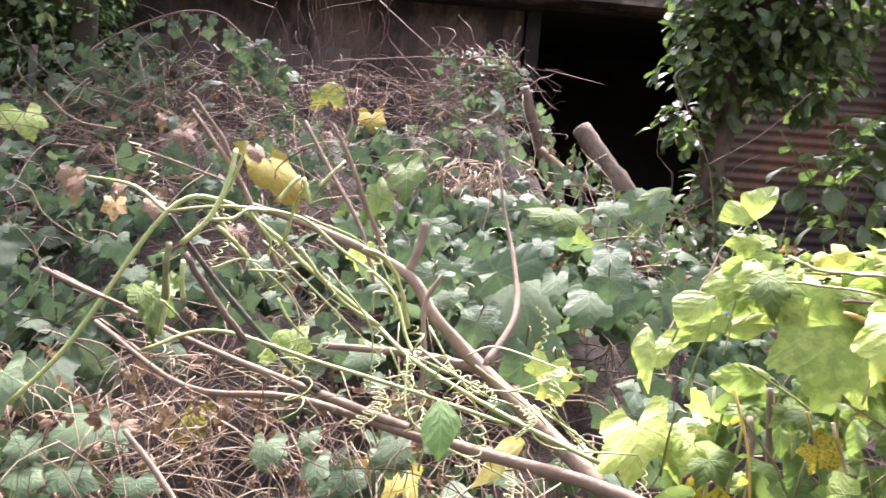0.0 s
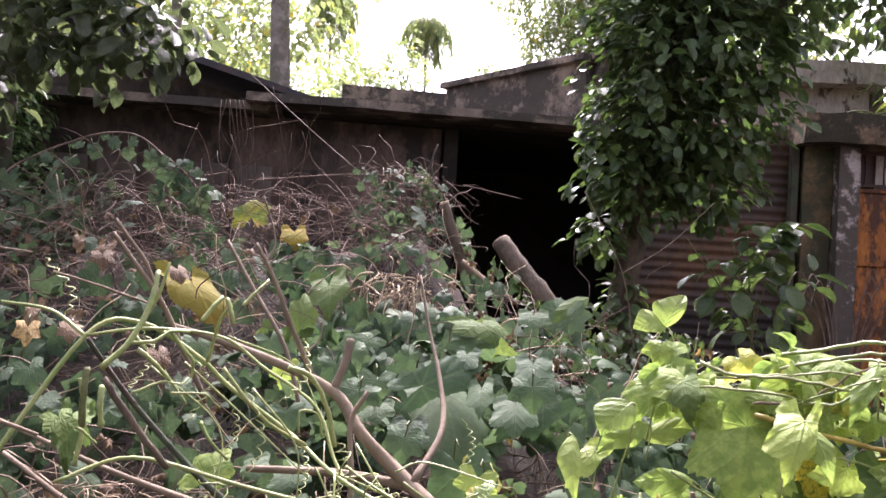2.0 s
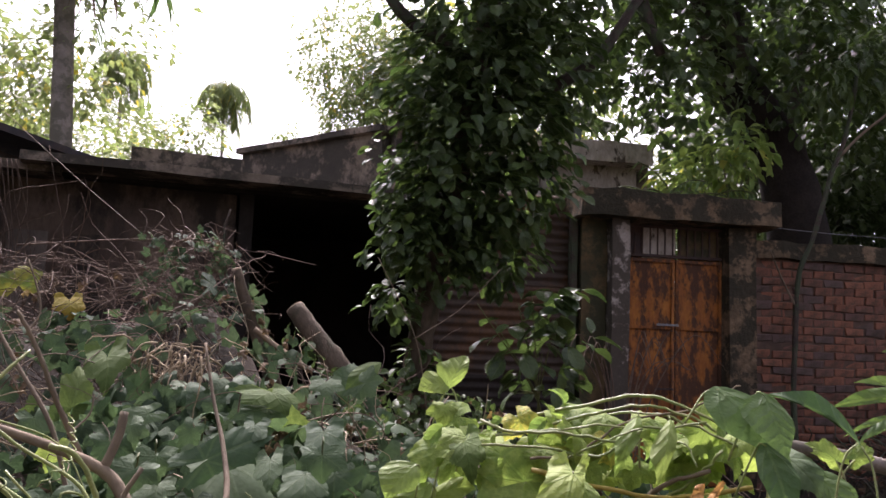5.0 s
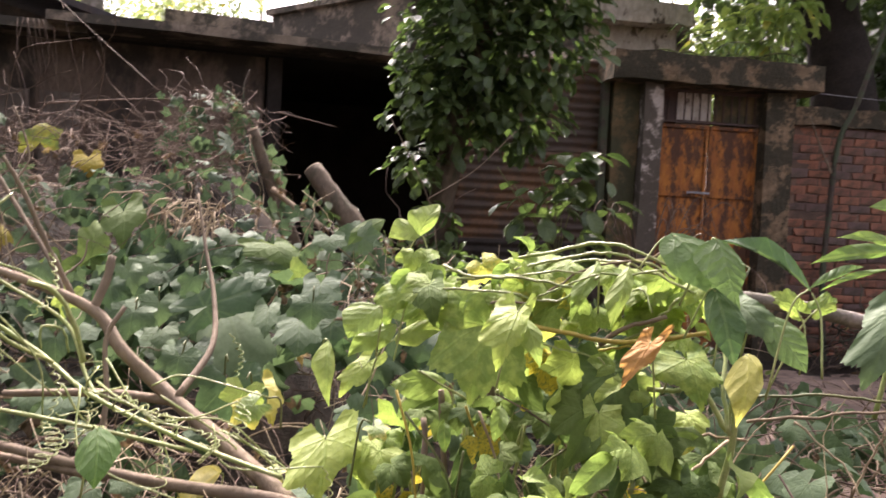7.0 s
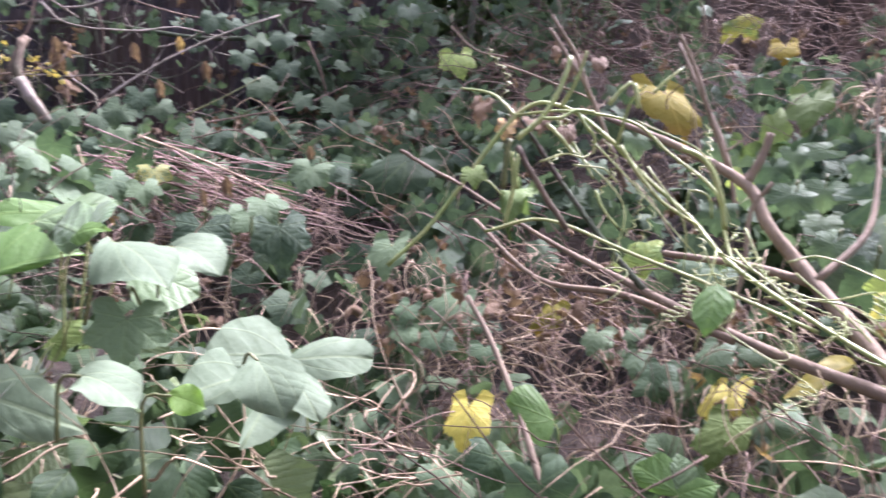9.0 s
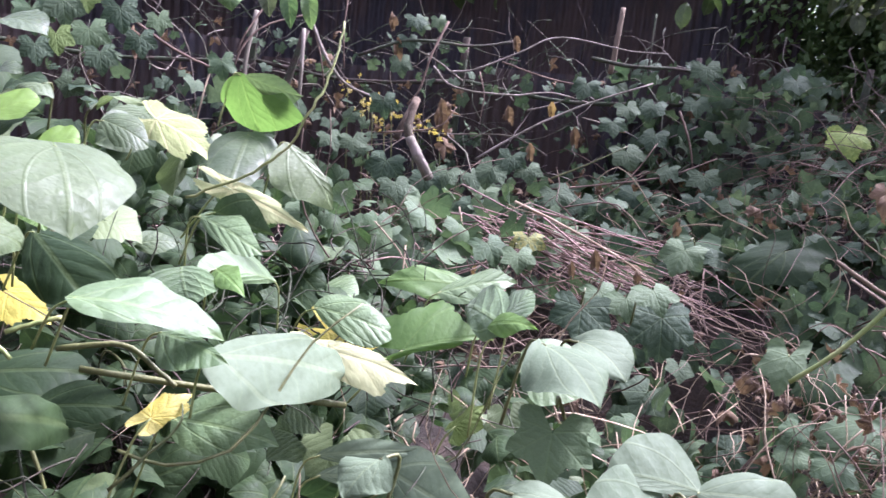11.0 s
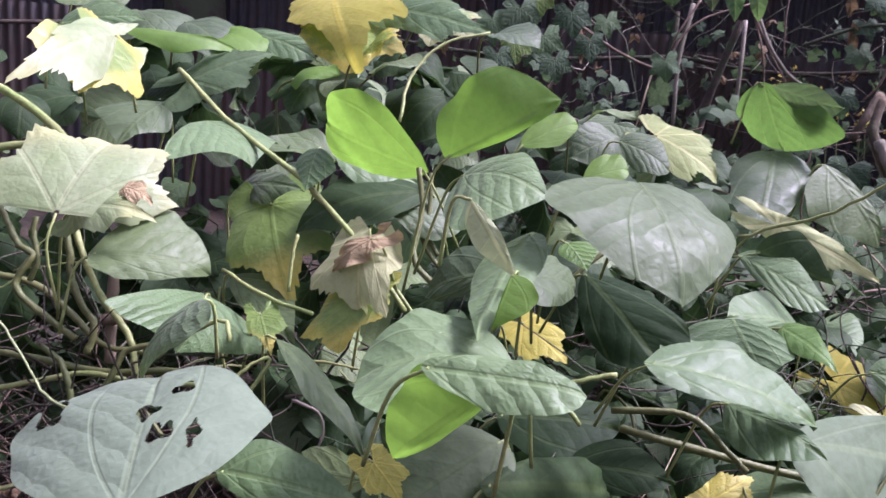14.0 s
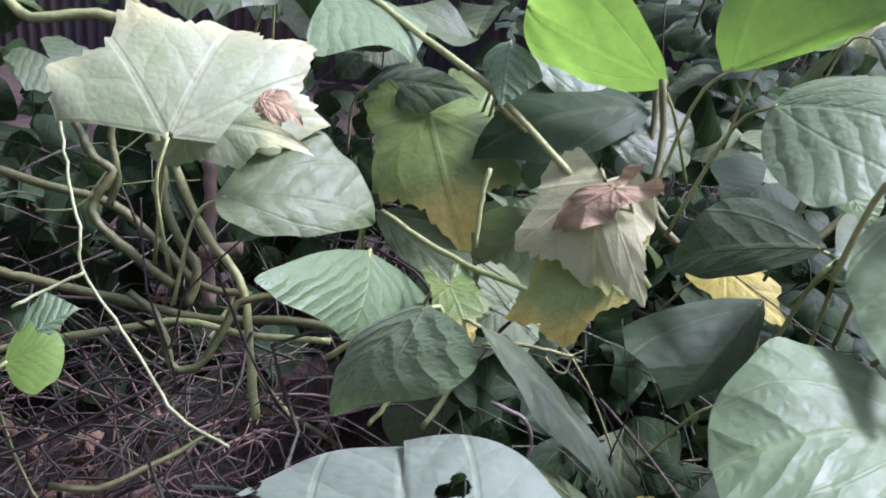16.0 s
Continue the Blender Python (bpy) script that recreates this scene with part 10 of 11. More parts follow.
blade(gourd_mid, "gourd", (-0.206, 4.038, 1.046), (-0.194, 4.184, 1.234), (-0.271, 4.122, 1.178), (-0.125, 4.122, 1.127), LEAF_LIME_DEEP, bow=0.08, stalk=0)
blade(gourd_mid, "gourd", (-0.587, 5.077, 1.623), (-0.592, 5.161, 1.744), (-0.707, 5.065, 1.650), (-0.481, 5.155, 1.694), LEAF_LIME_DEEP, bow=0.08, stalk=0)
blade(gourd_mid, "gourd", (-0.313, 4.881, 1.551), (-0.298, 4.804, 1.441), (-0.396, 4.816, 1.493), (-0.227, 4.869, 1.504), LEAF_OCHRE, bow=0.08, stalk=0)
bank_gourd = plant_root("bank_gourd_vine", (0.2, 2.9, 0.4), "gourd vine with flat grey-green and dead brown leaves", "vine")
blade(bank_gourd, "gourd", (-1.087, 2.497, 0.656), (-1.033, 2.327, 0.507), (-1.151, 2.399, 0.559), (-0.957, 2.395, 0.574), LEAF_BEAN_DEEP, bow=0.1, stalk=0, label="dark gourd leaf with a yellow edge")
blade(bank_gourd, "gourd", (-0.723, 2.348, 0.948), (-0.683, 2.208, 0.815), (-0.748, 2.279, 0.876), (-0.644, 2.282, 0.889), LEAF_LIME_DEEP, bow=0.2, wave=0.12, stalk=0, label="wilted leaf hanging in folds")
blade(bank_gourd, "gourd", (-0.400, 2.667, 0.693), (-0.342, 2.746, 0.774), (-0.452, 2.729, 0.747), (-0.319, 2.675, 0.708), LEAF_LIME, bow=0.08, stalk=0)
blade(bank_gourd, "gourd", (-0.449, 2.710, 0.690), (-0.496, 2.695, 0.671), (-0.473, 2.717, 0.694), (-0.472, 2.682, 0.661), LEAF_LIME, bow=0.08, stalk=0)
blade(bank_gourd, "long", (-0.806, 2.569, 0.703), (-0.852, 2.546, 0.594), (-0.846, 2.562, 0.666), (-0.804, 2.553, 0.635), LEAF_DRY, bow=0.15, wave=0.08, stalk=0, label="curled dry leaf")
blade(bank_gourd, "gourd", (-0.581, 2.640, 0.523), (-0.577, 2.618, 0.427), (-0.609, 2.629, 0.468), (-0.551, 2.629, 0.478), LEAF_DRY, bow=0.2, wave=0.1, stalk=0, label="curled dry leaf")
blade(bank_gourd, "gourd", (-0.913, 2.644, 0.479), (-0.878, 2.627, 0.412), (-0.952, 2.639, 0.450), (-0.863, 2.633, 0.439), LEAF_DRY, bow=0.2, wave=0.12, stalk=0, label="curled dry leaf")
blade(bank_gourd, "gourd", (-1.322, 3.247, 1.168), (-1.310, 3.223, 1.061), (-1.353, 3.236, 1.114), (-1.283, 3.233, 1.113), LEAF_DRY, bow=0.2, wave=0.12, stalk=0, label="dead leaf hanging from a stem")
blade(bank_gourd, "gourd", (-1.158, 3.241, 1.155), (-1.155, 3.213, 1.031), (-1.187, 3.230, 1.099), (-1.121, 3.226, 1.093), LEAF_DRY, bow=0.2, wave=0.12, stalk=0, label="dead leaf hanging from a stem")
blade(bank_gourd, "gourd", (-1.015, 3.232, 1.134), (-1.021, 3.214, 1.054), (-1.047, 3.224, 1.095), (-0.978, 3.221, 1.094), LEAF_DRY, bow=0.2, wave=0.12, stalk=0, label="dead leaf hanging from a stem")
blade(bank_gourd, "gourd", (-0.973, 3.466, 1.407), (-0.976, 3.447, 1.324), (-1.015, 3.457, 1.363), (-0.928, 3.455, 1.369), LEAF_DRY, bow=0.2, wave=0.12, stalk=0, label="dead leaf hanging from a stem")
blade(bank_gourd, "gourd", (-1.079, 3.472, 1.438), (-1.064, 3.455, 1.363), (-1.096, 3.465, 1.402), (-1.045, 3.463, 1.401), LEAF_DRY, bow=0.2, wave=0.12, stalk=0, label="dead leaf hanging from a stem")
blade(bank_gourd, "gourd", (-0.362, 2.159, 0.583), (-0.359, 2.096, 0.530), (-0.400, 2.130, 0.555), (-0.299, 2.128, 0.563), LEAF_SQUASH, bow=0.08, stalk=0)
blade(bank_gourd, "gourd", (-0.251, 2.153, 0.617), (-0.249, 2.105, 0.576), (-0.276, 2.128, 0.593), (-0.213, 2.133, 0.603), LEAF_SQUASH, bow=0.08, stalk=0)
blade(bank_gourd, "gourd", (-0.219, 2.105, 0.567), (-0.214, 2.037, 0.512), (-0.257, 2.072, 0.536), (-0.177, 2.071, 0.542), LEAF_SQUASH, bow=0.08, stalk=0)
blade(bank_gourd, "gourd", (-0.129, 1.997, 0.582), (-0.126, 1.945, 0.540), (-0.180, 1.970, 0.555), (-0.077, 1.968, 0.563), LEAF_SQUASH, bow=0.08, stalk=0)
blade(bank_gourd, "gourd", (-0.017, 2.158, 0.616), (-0.025, 2.085, 0.553), (-0.073, 2.119, 0.577), (0.030, 2.121, 0.589), LEAF_SQUASH, bow=0.08, stalk=0)
blade(bank_gourd, "gourd", (0.091, 2.041, 0.654), (0.100, 2.004, 0.624), (0.050, 2.025, 0.637), (0.145, 2.023, 0.644), LEAF_SQUASH, bow=0.08, stalk=0)
blade(bank_gourd, "gourd", (-0.842, 2.201, 0.597), (-0.840, 2.092, 0.503), (-0.944, 2.147, 0.539), (-0.783, 2.130, 0.541), LEAF_SQUASH, bow=0.08, stalk=0)
blade(bank_gourd, "gourd", (-0.760, 2.163, 0.585), (-0.751, 2.121, 0.550), (-0.791, 2.142, 0.564), (-0.721, 2.143, 0.571), LEAF_SQUASH, bow=0.08, stalk=0)
blade(bank_gourd, "gourd", (-0.979, 2.125, 0.559), (-0.970, 2.064, 0.508), (-1.025, 2.102, 0.534), (-0.925, 2.087, 0.532), LEAF_SQUASH, bow=0.08, stalk=0)
blade(bank_gourd, "gourd", (-0.844, 2.066, 0.508), (-0.787, 1.999, 0.459), (-0.884, 2.031, 0.475), (-0.748, 2.034, 0.491), LEAF_SQUASH, bow=0.08, stalk=0)
blade(bank_gourd, "gourd", (-0.958, 2.067, 0.500), (-0.928, 2.006, 0.453), (-1.000, 2.038, 0.472), (-0.882, 2.033, 0.479), LEAF_SQUASH, bow=0.08, stalk=0)
blade(bank_gourd, "gourd", (-0.667, 2.051, 0.504), (-0.642, 2.003, 0.467), (-0.718, 2.031, 0.482), (-0.595, 2.028, 0.492), LEAF_SQUASH, bow=0.08, stalk=0)
blade(bank_gourd, "gourd", (-0.137, 2.718, 0.705), (-0.148, 2.660, 0.649), (-0.216, 2.688, 0.669), (-0.071, 2.696, 0.691), LEAF_SQUASH, bow=0.08, stalk=0)
blade(bank_gourd, "gourd", (-0.276, 2.978, 0.682), (-0.275, 2.908, 0.616), (-0.331, 2.941, 0.641), (-0.227, 2.946, 0.656), LEAF_SQUASH, bow=0.08, stalk=0)
blade(bank_gourd, "gourd", (0.063, 3.115, 0.968), (0.090, 3.019, 0.873), (0.003, 3.071, 0.917), (0.148, 3.059, 0.919), LEAF_SQUASH, bow=0.06, stalk=0)
blade(bank_gourd, "gourd", (0.139, 2.984, 0.889), (0.132, 2.926, 0.831), (0.064, 2.959, 0.857), (0.205, 2.956, 0.868), LEAF_SQUASH, bow=0.06, stalk=0)
blade(bank_gourd, "gourd", (0.249, 2.888, 0.848), (0.241, 2.800, 0.762), (0.171, 2.852, 0.805), (0.318, 2.840, 0.808), LEAF_IVY, bow=0.06, stalk=0)
blade(bank_gourd, "gourd", (0.591, 2.743, 0.956), (0.572, 2.647, 0.860), (0.493, 2.700, 0.903), (0.662, 2.693, 0.913), LEAF_SQUASH, bow=0.06, stalk=0, label="broad flat grey-green gourd leaf")
blade(bank_gourd, "gourd", (0.499, 2.899, 0.982), (0.483, 2.807, 0.887), (0.431, 2.850, 0.925), (0.541, 2.856, 0.942), LEAF_SQUASH, bow=0.06, stalk=0)
blade(bank_gourd, "gourd", (0.683, 2.912, 1.075), (0.661, 2.803, 0.960), (0.598, 2.855, 1.006), (0.755, 2.860, 1.027), LEAF_SQUASH, bow=0.06, stalk=0)
blade(bank_gourd, "gourd", (0.453, 3.004, 1.087), (0.421, 2.937, 1.015), (0.392, 2.979, 1.054), (0.492, 2.959, 1.044), LEAF_SQUASH, bow=0.06, stalk=0)
blade(bank_gourd, "gourd", (0.540, 3.218, 1.190), (0.589, 3.136, 1.107), (0.419, 3.188, 1.145), (0.646, 3.178, 1.157), LEAF_LIME_DEEP, bow=0.1, stalk=0, label="pale-edged gourd leaf")
blade(bank_gourd, "bean", (1.020, 3.424, 1.304), (0.858, 3.341, 1.197), (0.901, 3.406, 1.272), (0.962, 3.355, 1.223), LEAF_LIME_DEEP, bow=0.08, stalk=0)
blade(bank_gourd, "gourd", (0.789, 3.406, 1.224), (0.782, 3.347, 1.159), (0.711, 3.388, 1.196), (0.862, 3.377, 1.199), LEAF_SQUASH, bow=0.06, stalk=0)
blade(bank_gourd, "gourd", (0.096, 3.182, 1.109), (-0.036, 3.184, 1.063), (0.012, 3.210, 1.118), (0.058, 3.154, 1.055), LEAF_SQUASH, bow=0.06, stalk=0)
blade(bank_gourd, "gourd", (0.523, 3.193, 1.129), (0.378, 3.200, 1.085), (0.442, 3.217, 1.132), (0.483, 3.163, 1.071), LEAF_SQUASH, bow=0.06, stalk=0)
blade(gourd_near, "bean", (-0.666, 1.135, 0.723), (-0.778, 1.015, 0.739), (-0.772, 1.142, 0.789), (-0.717, 1.048, 0.717), LEAF_SEEDLING, bow=0.06, blunt=0.6, label="broad pale leaf of a bean seedling")
blade(gourd_near, "bean", (-0.664, 1.135, 0.722), (-0.551, 1.263, 0.716), (-0.627, 1.245, 0.752), (-0.577, 1.172, 0.688), LEAF_SEEDLING, bow=0.06, blunt=0.6, label="broad pale leaf of a bean seedling")
blade(gourd_near, "bean", (-0.660, 1.118, 0.712), (-0.544, 1.078, 0.643), (-0.582, 1.141, 0.679), (-0.655, 1.054, 0.693), LEAF_SEEDLING, bow=0.06, blunt=0.7)
blade(gourd_near, "bean", (-0.689, 1.062, 0.708), (-0.741, 0.913, 0.694), (-0.772, 1.041, 0.747), (-0.689, 0.966, 0.678), LEAF_SEEDLING, bow=0.06, blunt=0.7)
blade(gourd_near, "bean", (-0.672, 1.101, 0.675), (-0.621, 0.945, 0.617), (-0.597, 1.092, 0.633), (-0.659, 1.006, 0.645), LEAF_SEEDLING, bow=0.06, blunt=0.8)
blade(gourd_near, "bean", (-1.012, 0.704, 0.707), (-0.823, 0.783, 0.653), (-0.966, 0.775, 0.744), (-0.910, 0.711, 0.643), LEAF_SEEDLING, bow=0.06)
blade(gourd_near, "bean", (-1.122, 0.627, 0.707), (-0.983, 0.763, 0.744), (-1.071, 0.699, 0.744), (-1.038, 0.691, 0.711), LEAF_SEEDLING, bow=0.05)
blade(gourd_near, "bean", (-1.099, 0.616, 0.680), (-0.967, 0.728, 0.698), (-1.046, 0.684, 0.711), (-1.019, 0.668, 0.676), LEAF_SEEDLING, bow=0.05)
blade(gourd_near, "gourd", (-1.067, 0.898, 0.736), (-1.049, 0.953, 0.778), (-1.067, 0.939, 0.776), (-1.023, 0.934, 0.740), LEAF_LIME_DEEP, bow=0.06)
arch = plant_root("arching_creeper", (-2.2, 5.2, 1.5), "creeper runner arching over the crest with hanging leaves", "creeper")
ARCH = smooth_path([(-2.158, 5.126, 1.526), (-2.070, 5.243, 1.805), (-1.893, 5.260, 1.937), (-1.668, 5.186, 2.025), (-1.459, 5.095, 2.075), (-1.269, 5.068, 2.067), (-1.127, 5.120, 1.968), (-1.002, 5.198, 1.867), (-0.875, 5.207, 1.702), (-0.805, 5.132, 1.585)], 6)
branch("stem", ARCH, [0.007, 0.005], TWIG, arch, 7, 2, 0.06)
ARCH_LEAVES = [as_mesh("leaf", *v) for v in IVY]
for me in ARCH_LEAVES:
    me.materials.append(LEAF_IVY)
for k in range(34):
    p = Vector(ARCH[int(len(ARCH) * (0.2 + 0.78 * (k / 34) ** 0.8))])
    way = Vector((0.5 * math.sin(k * 2.3), -0.4 + 0.3 * math.cos(k * 1.7), -1.0)).normalized()
    b = p + way * (0.02 + 0.03 * (k % 4))
    leaf_part("leaf", ARCH_LEAVES[k % 4], b, b + way * (0.034 + 0.01 * (k % 4)), Vector((0.3 * math.sin(k), -0.9, 0.45)), None, arch)
    branch("stalk", [p, p + (b - p) * 0.6 + Vector((0, 0, 0.01)), b], [0.0022, 0.0016], STEM_DARK, arch, 4, 3)

# curtains of creeper below the arch
stuff("creeper_leaves", scatter_mesh("creeper_leaves", IVY, *leaves_on(75, lambda n: np.stack([rng.normal(-1.0, 0.1, n), rng.uniform(5.05, 5.3, n), rng.uniform(1.25, 1.95, n)], -1), 0.062, face=(0, -0.9, 0.4))), LEAF_IVY, "curtain of creeper leaves below the arching runner", "creeper")
stuff("creeper_leaves", scatter_mesh("creeper_leaves", IVY, *leaves_on(70, lambda n: np.stack([rng.uniform(-2.25, -1.65, n), rng.uniform(4.9, 5.2, n), rng.normal(1.62, 0.08, n)], -1), 0.068, face=(0, -0.9, 0.4))), LEAF_IVY, "clump of creeper leaves at the foot of the arch", "creeper")

# fill of the lime heap: drooping leaves round its stems
rngb = np.random.default_rng(21)
SHAPES = [as_mesh("leaf", *s) for s in GOURD_DROOP] + [as_mesh("leaf", *s) for s in DROOP]
for k, me in enumerate(SHAPES):
    me.materials.append(LEAF_LIME if k < len(GOURD_DROOP) else LEAF_LIME_LONG)
# leaves deep in the heap get a darker green as painted shade
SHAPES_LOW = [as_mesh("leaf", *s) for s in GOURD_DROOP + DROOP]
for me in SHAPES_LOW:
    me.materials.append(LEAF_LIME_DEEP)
for k in range(230):
    x, y = rngb.uniform(0.62, 1.42), rngb.uniform(1.25, 2.05)
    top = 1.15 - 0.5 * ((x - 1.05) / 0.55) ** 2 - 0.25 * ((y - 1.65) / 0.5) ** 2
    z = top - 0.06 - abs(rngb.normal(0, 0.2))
    m = k % len(SHAPES)
    b = Vector((x, y, z))
    size = rngb.uniform(0.045, 0.095) if m < len(GOURD_DROOP) else rngb.uniform(0.07, 0.14)
    way = Vector((rngb.normal(-0.3, 0.6), rngb.normal(-0.5, 0.6), rngb.uniform(-1.2, 0.1))).normalized()
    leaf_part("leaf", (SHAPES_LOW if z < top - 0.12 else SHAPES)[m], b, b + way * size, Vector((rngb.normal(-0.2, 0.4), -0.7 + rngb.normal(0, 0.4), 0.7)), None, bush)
for k in range(26):
    x, y = rngb.uniform(0.7, 1.4), rngb.uniform(1.75, 2.1)
    branch("stem", [(x + rngb.normal(0, 0.1), y, 0.05), (x, y, 0.5), (x + rngb.normal(0, 0.05), y, 0.85)], [0.006, 0.004], STEM, bush, 5, 4)

for k in range(46):
    x, y, z = rngb.uniform(0.62, 1.5), rngb.uniform(1.35, 1.75), rngb.uniform(0.45, 1.0)
    run = rngb.normal(0, 0.12, 3)
    branch("stem", [(x, y, z), (x + run[0], y + 0.4 * run[1], z - 0.15), (x + 1.6 * run[0], y + 0.5 * run[1], z - 0.4 + 0.5 * run[2])], [0.0032, 0.002], (STEM, STEM_DARK, TWIG_PALE, STEM_YELLOW)[k % 4], bush, 5, 4, 0.05)

# fill of the bean vine behind and under the large leaves; most painted dark as shade
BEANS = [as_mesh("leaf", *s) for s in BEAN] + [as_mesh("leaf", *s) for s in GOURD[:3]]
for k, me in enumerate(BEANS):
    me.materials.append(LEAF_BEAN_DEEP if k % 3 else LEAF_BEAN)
for k in range(300):
    x = rngb.uniform(-3.3, -1.2)
    y = rngb.uniform(-1.5, 1.3)
    top = np.interp(x, [-3.3, -2.4, -1.9, -1.5, -1.2], [1.5, 1.45, 1.2, 0.9, 0.65]) - 0.25 * max(0, y - 0.2) - 0.1 * max(0, -0.4 - y)
    z = top - abs(rngb.normal(0, 0.14)) - (0.17 if x > -2.0 else 0.06)
    if (y < -0.2 and x > -2.15) or ((x + 2.2) / 1.25) ** 2 + ((y - 0.05) / 1.45) ** 2 > 1 + 0.25 * math.sin(7 * x + 5 * y):
        continue
    m = k % len(BEANS)
    b = Vector((x, y, z))
    size = rngb.uniform(0.1, 0.17) if m < len(BEAN) else rngb.uniform(0.08, 0.11)
    way = Vector((rngb.normal(0.4, 0.7), rngb.normal(0, 0.7), rngb.uniform(-0.7, 0.2))).normalized()
    leaf_part("leaf", BEANS[m], b, b + way * size, Vector((0.5 + rngb.normal(0, 0.4), rngb.normal(0, 0.4), 0.8)), None, bean if k % 2 else bean_back)
for k in range(215):
    x, y = rngb.uniform(-1.9, -0.55), rngb.uniform(0.45, 1.9)
    z = 0.64 - 0.25 * (x + 1.2) - 0.28 * (y - 0.8) - abs(rngb.normal(0, 0.1))
    m = k % len(BEANS)
    b = Vector((x, y, z))
    size = rngb.uniform(0.07, 0.12)
    way = Vector((rngb.normal(0.3, 0.7), rngb.normal(-0.3, 0.7), rngb.uniform(-0.7, 0.2))).normalized()
    leaf_part("leaf", BEANS[m], b, b + way * size, Vector((0.3 + rngb.normal(0, 0.4), -0.3 + rngb.normal(0, 0.4), 0.8)), None, gourd_near)
stuff("near_straw", tangle(130, lambda n: np.stack([rng.uniform(-1.8, -0.6, n), rng.uniform(0.5, 1.7, n), rng.uniform(0.25, 0.55, n)], -1), 0.45, 0.003, 0.1, 0.25).mesh("near_straw"), TWIG_PALE, "straw and dry runners under the seedlings", "dry stems")
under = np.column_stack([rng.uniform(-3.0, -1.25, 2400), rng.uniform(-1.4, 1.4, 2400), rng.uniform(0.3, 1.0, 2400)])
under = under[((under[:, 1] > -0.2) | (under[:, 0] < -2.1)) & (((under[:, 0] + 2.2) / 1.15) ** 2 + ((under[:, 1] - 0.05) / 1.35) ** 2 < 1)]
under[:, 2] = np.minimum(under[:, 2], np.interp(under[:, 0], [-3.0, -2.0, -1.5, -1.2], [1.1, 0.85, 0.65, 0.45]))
# inner leaves carry the vine's shade in their dark green
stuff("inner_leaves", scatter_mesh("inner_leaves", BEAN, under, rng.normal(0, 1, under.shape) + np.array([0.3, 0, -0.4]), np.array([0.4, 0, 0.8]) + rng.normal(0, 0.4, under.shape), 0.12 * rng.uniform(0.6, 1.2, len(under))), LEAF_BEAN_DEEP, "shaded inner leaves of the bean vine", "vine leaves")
for k in range(90):
    s = rngb.uniform(0, 1)
    b = Vector((0.74 + 0.52 * s, 1.82 - 0.36 * s, 1.15 + 0.06 * math.sin(3 * s))) + Vector(rngb.normal(0, 0.04, 3))
    m = k % len(SHAPES)
    way = Vector((rngb.normal(-0.2, 0.6), rngb.normal(-0.5, 0.5), rngb.uniform(-1.2, 0.0))).normalized()
    leaf_part("leaf", SHAPES[m], b, b + way * rngb.uniform(0.045, 0.09), Vector((rngb.normal(-0.2, 0.4), -0.7, 0.7)), None, bush)
stuff("vine_litter", tangle(420, lambda n: np.column_stack([rng.uniform(-2.6, -1.5, n), rng.uniform(-1.3, -0.25, n), rng.uniform(0.3, 0.58, n)]), 0.4, 0.0024, 0.05, 0.1, curl=0.45).mesh("vine_litter"), TWIG, "brown dry stems heaped under the bean vine", "dry stems")
stuff("vine_litter", scatter_mesh("vine_litter", CRUMPLED, *leaves_on(130, lambda n: np.column_stack([rng.uniform(-2.6, -1.5, n), rng.uniform(-1.3, -0.2, n), rng.uniform(0.38, 0.55, n)]), 0.04)), LEAF_DRY, "withered leaves on the ground under the vine", "dead leaves")
# dark bark colour stands in for shade beneath the vine
stuff("vine_litter", tangle(1100, lambda n: np.column_stack([rng.uniform(-2.6, -1.3, n), rng.uniform(-1.3, 1.3, n), rng.uniform(0.3, 0.85, n)]), 0.45, 0.0024, 0.05, 0.1, curl=0.5).mesh("vine_litter"), BARK_DARK, "thin brown dead stems under the bean vine", "dry stems")
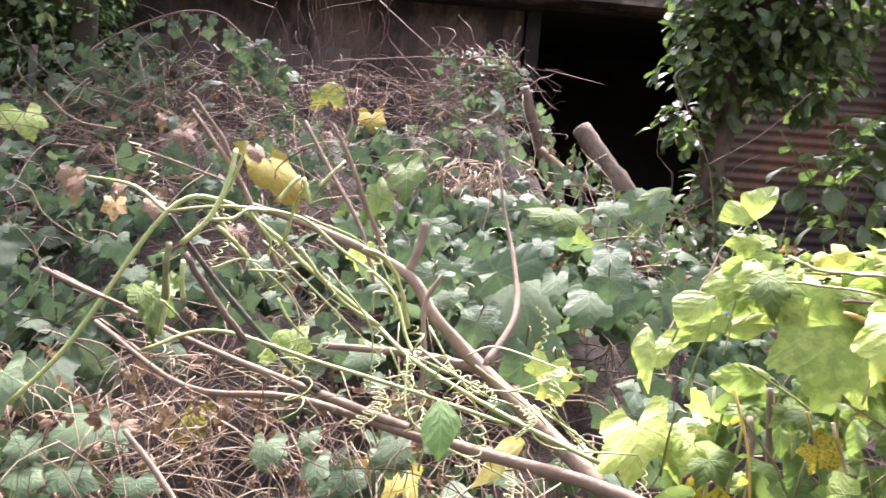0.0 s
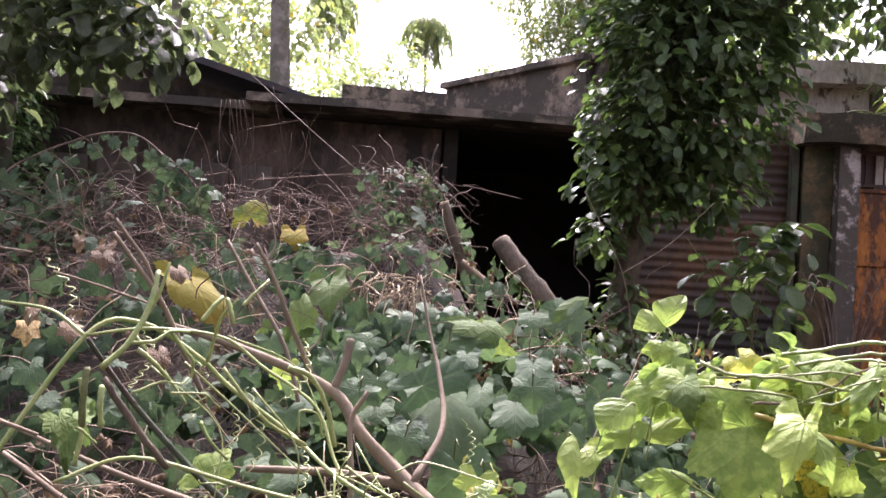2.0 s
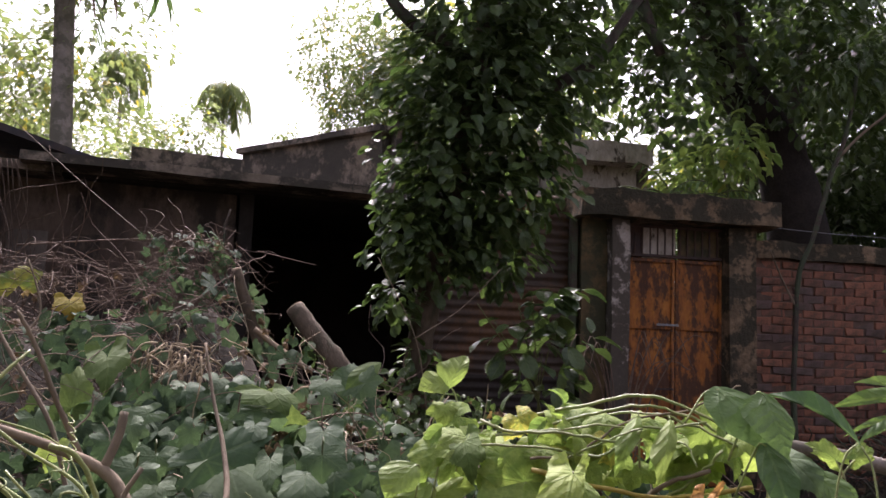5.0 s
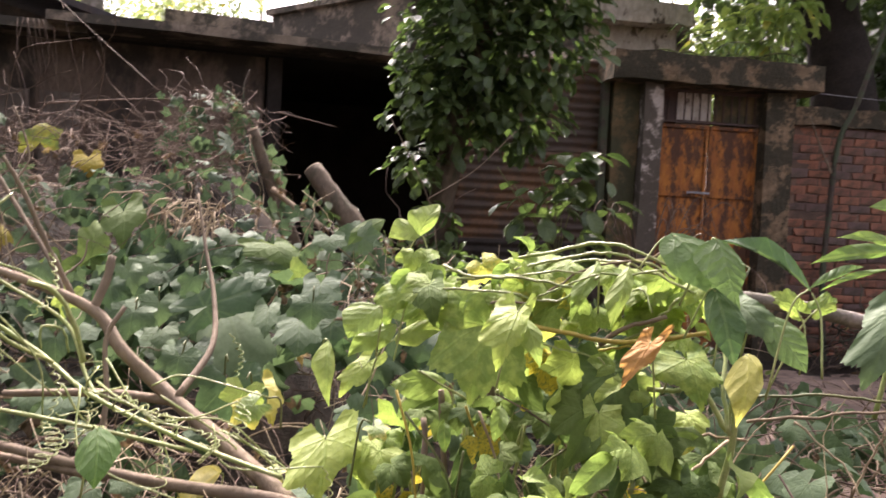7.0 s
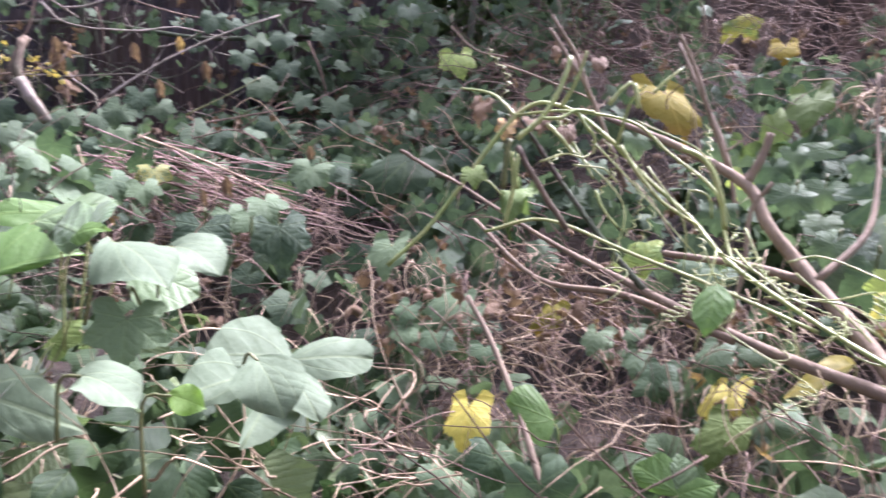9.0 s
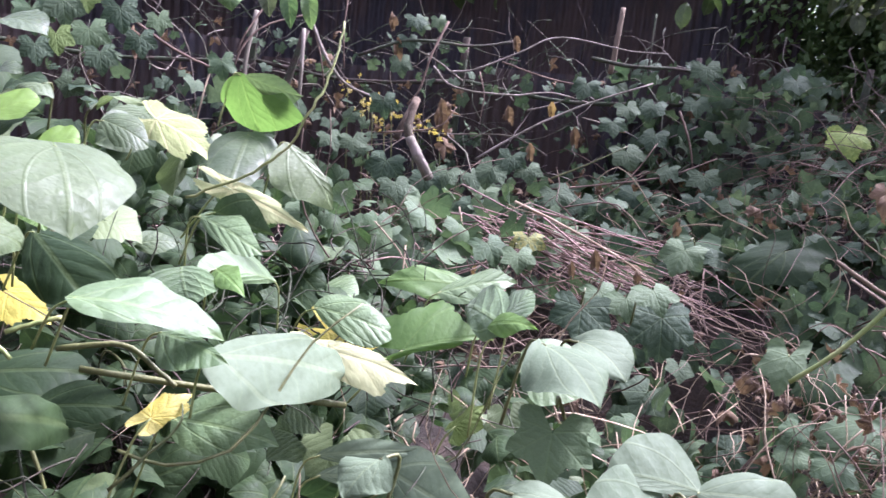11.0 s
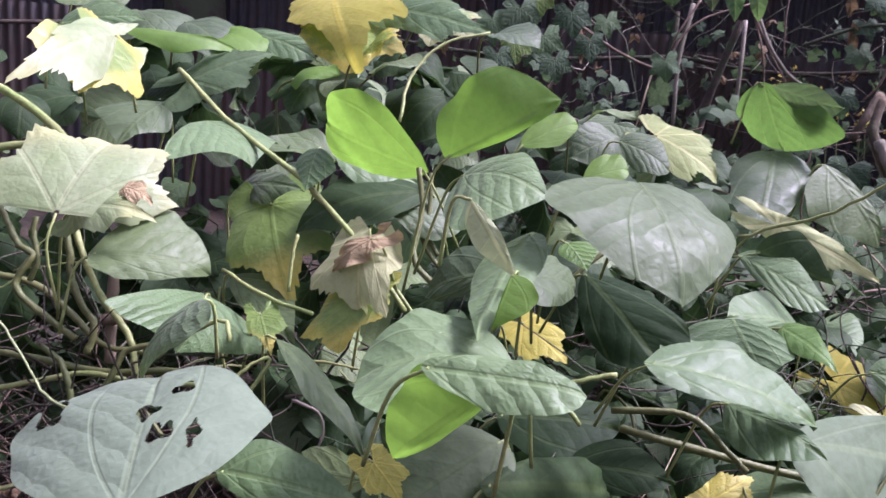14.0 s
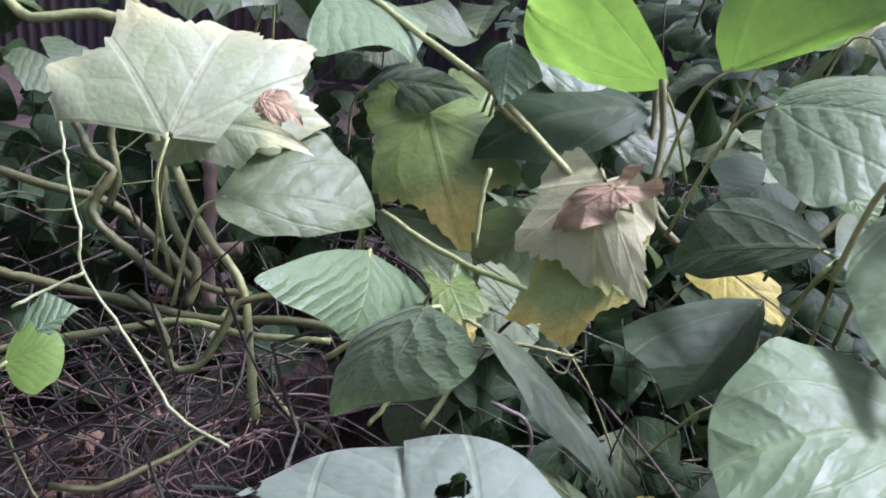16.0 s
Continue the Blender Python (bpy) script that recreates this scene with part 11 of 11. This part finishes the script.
stuff("vine_runners", tangle(60, lambda n: np.column_stack([rng.uniform(-2.2, -1.1, n), rng.uniform(-1.0, 1.2, n), rng.uniform(0.45, 0.75, n)]), 0.5, 0.0035, 0.2, 0.0).mesh("vine_runners"), STEM_DARK, "thin green runners inside the bean vine", "vine stems")


# ---- bricks of the boundary wall ----
def brick_mesh(seed, length=0.232, height=0.077, depth=0.05):
    r = np.random.default_rng(seed)
    v = np.array([(x, y, z) for x in (0, 1) for y in (0, 1) for z in (0, 1)], float)
    v = (v - 0.5) * (length, depth, height) + r.normal(0, 0.0055, (8, 3))
    inset = v.copy()
    inset[[0, 1, 4, 5]] *= (0.965, 1.0, 0.9)
    inset[[0, 1, 4, 5], 1] -= 0.006
    V = np.vstack([v, inset[[0, 1, 4, 5]]])
    F = [(0, 1, 9, 8), (1, 5, 11, 9), (5, 4, 10, 11), (4, 0, 8, 10), (8, 9, 11, 10), (0, 2, 3, 1), (4, 5, 7, 6), (1, 3, 7, 5), (0, 4, 6, 2)]
    me = as_mesh("brick", V, np.array(F), smooth=False)
    me.materials.append(BRICK)
    return me


BRICKS = [brick_mesh(k, 0.232 - 0.012 * (k % 3), 0.077 - 0.004 * (k % 2)) for k in range(9)]
rngw = np.random.default_rng(5)
laid = 0
rest = Heap()
for row in range(28):
    z = 0.05 + row * 0.0855
    x = 1.53 + (0.121 if row % 2 else 0.0)
    while x < 6.5:
        if not 3.35 < x < 3.73:
            m = WALL @ pose(x, 0.047 + rngw.normal(0, 0.007), z + rngw.normal(0, 0.004), rngw.normal(0, 1.4), rngw.normal(0, 1.6), rngw.normal(0, 1.2))
            me = BRICKS[int(rngw.integers(0, 9))]
            if z > 0.7 and x < 5.0 and laid < 300:
                put_mesh("brick", me, None, boundary).matrix_basis = m
                laid += 1
            else:
                V = np.array([m @ v.co for v in me.vertices])
                rest.add((V, np.array([p.vertices[:] for p in me.polygons])))
        x += 0.242
ob = put_mesh("brickwork", rest.mesh("brickwork"), BRICK, boundary)
ob["kind"] = "stuff"
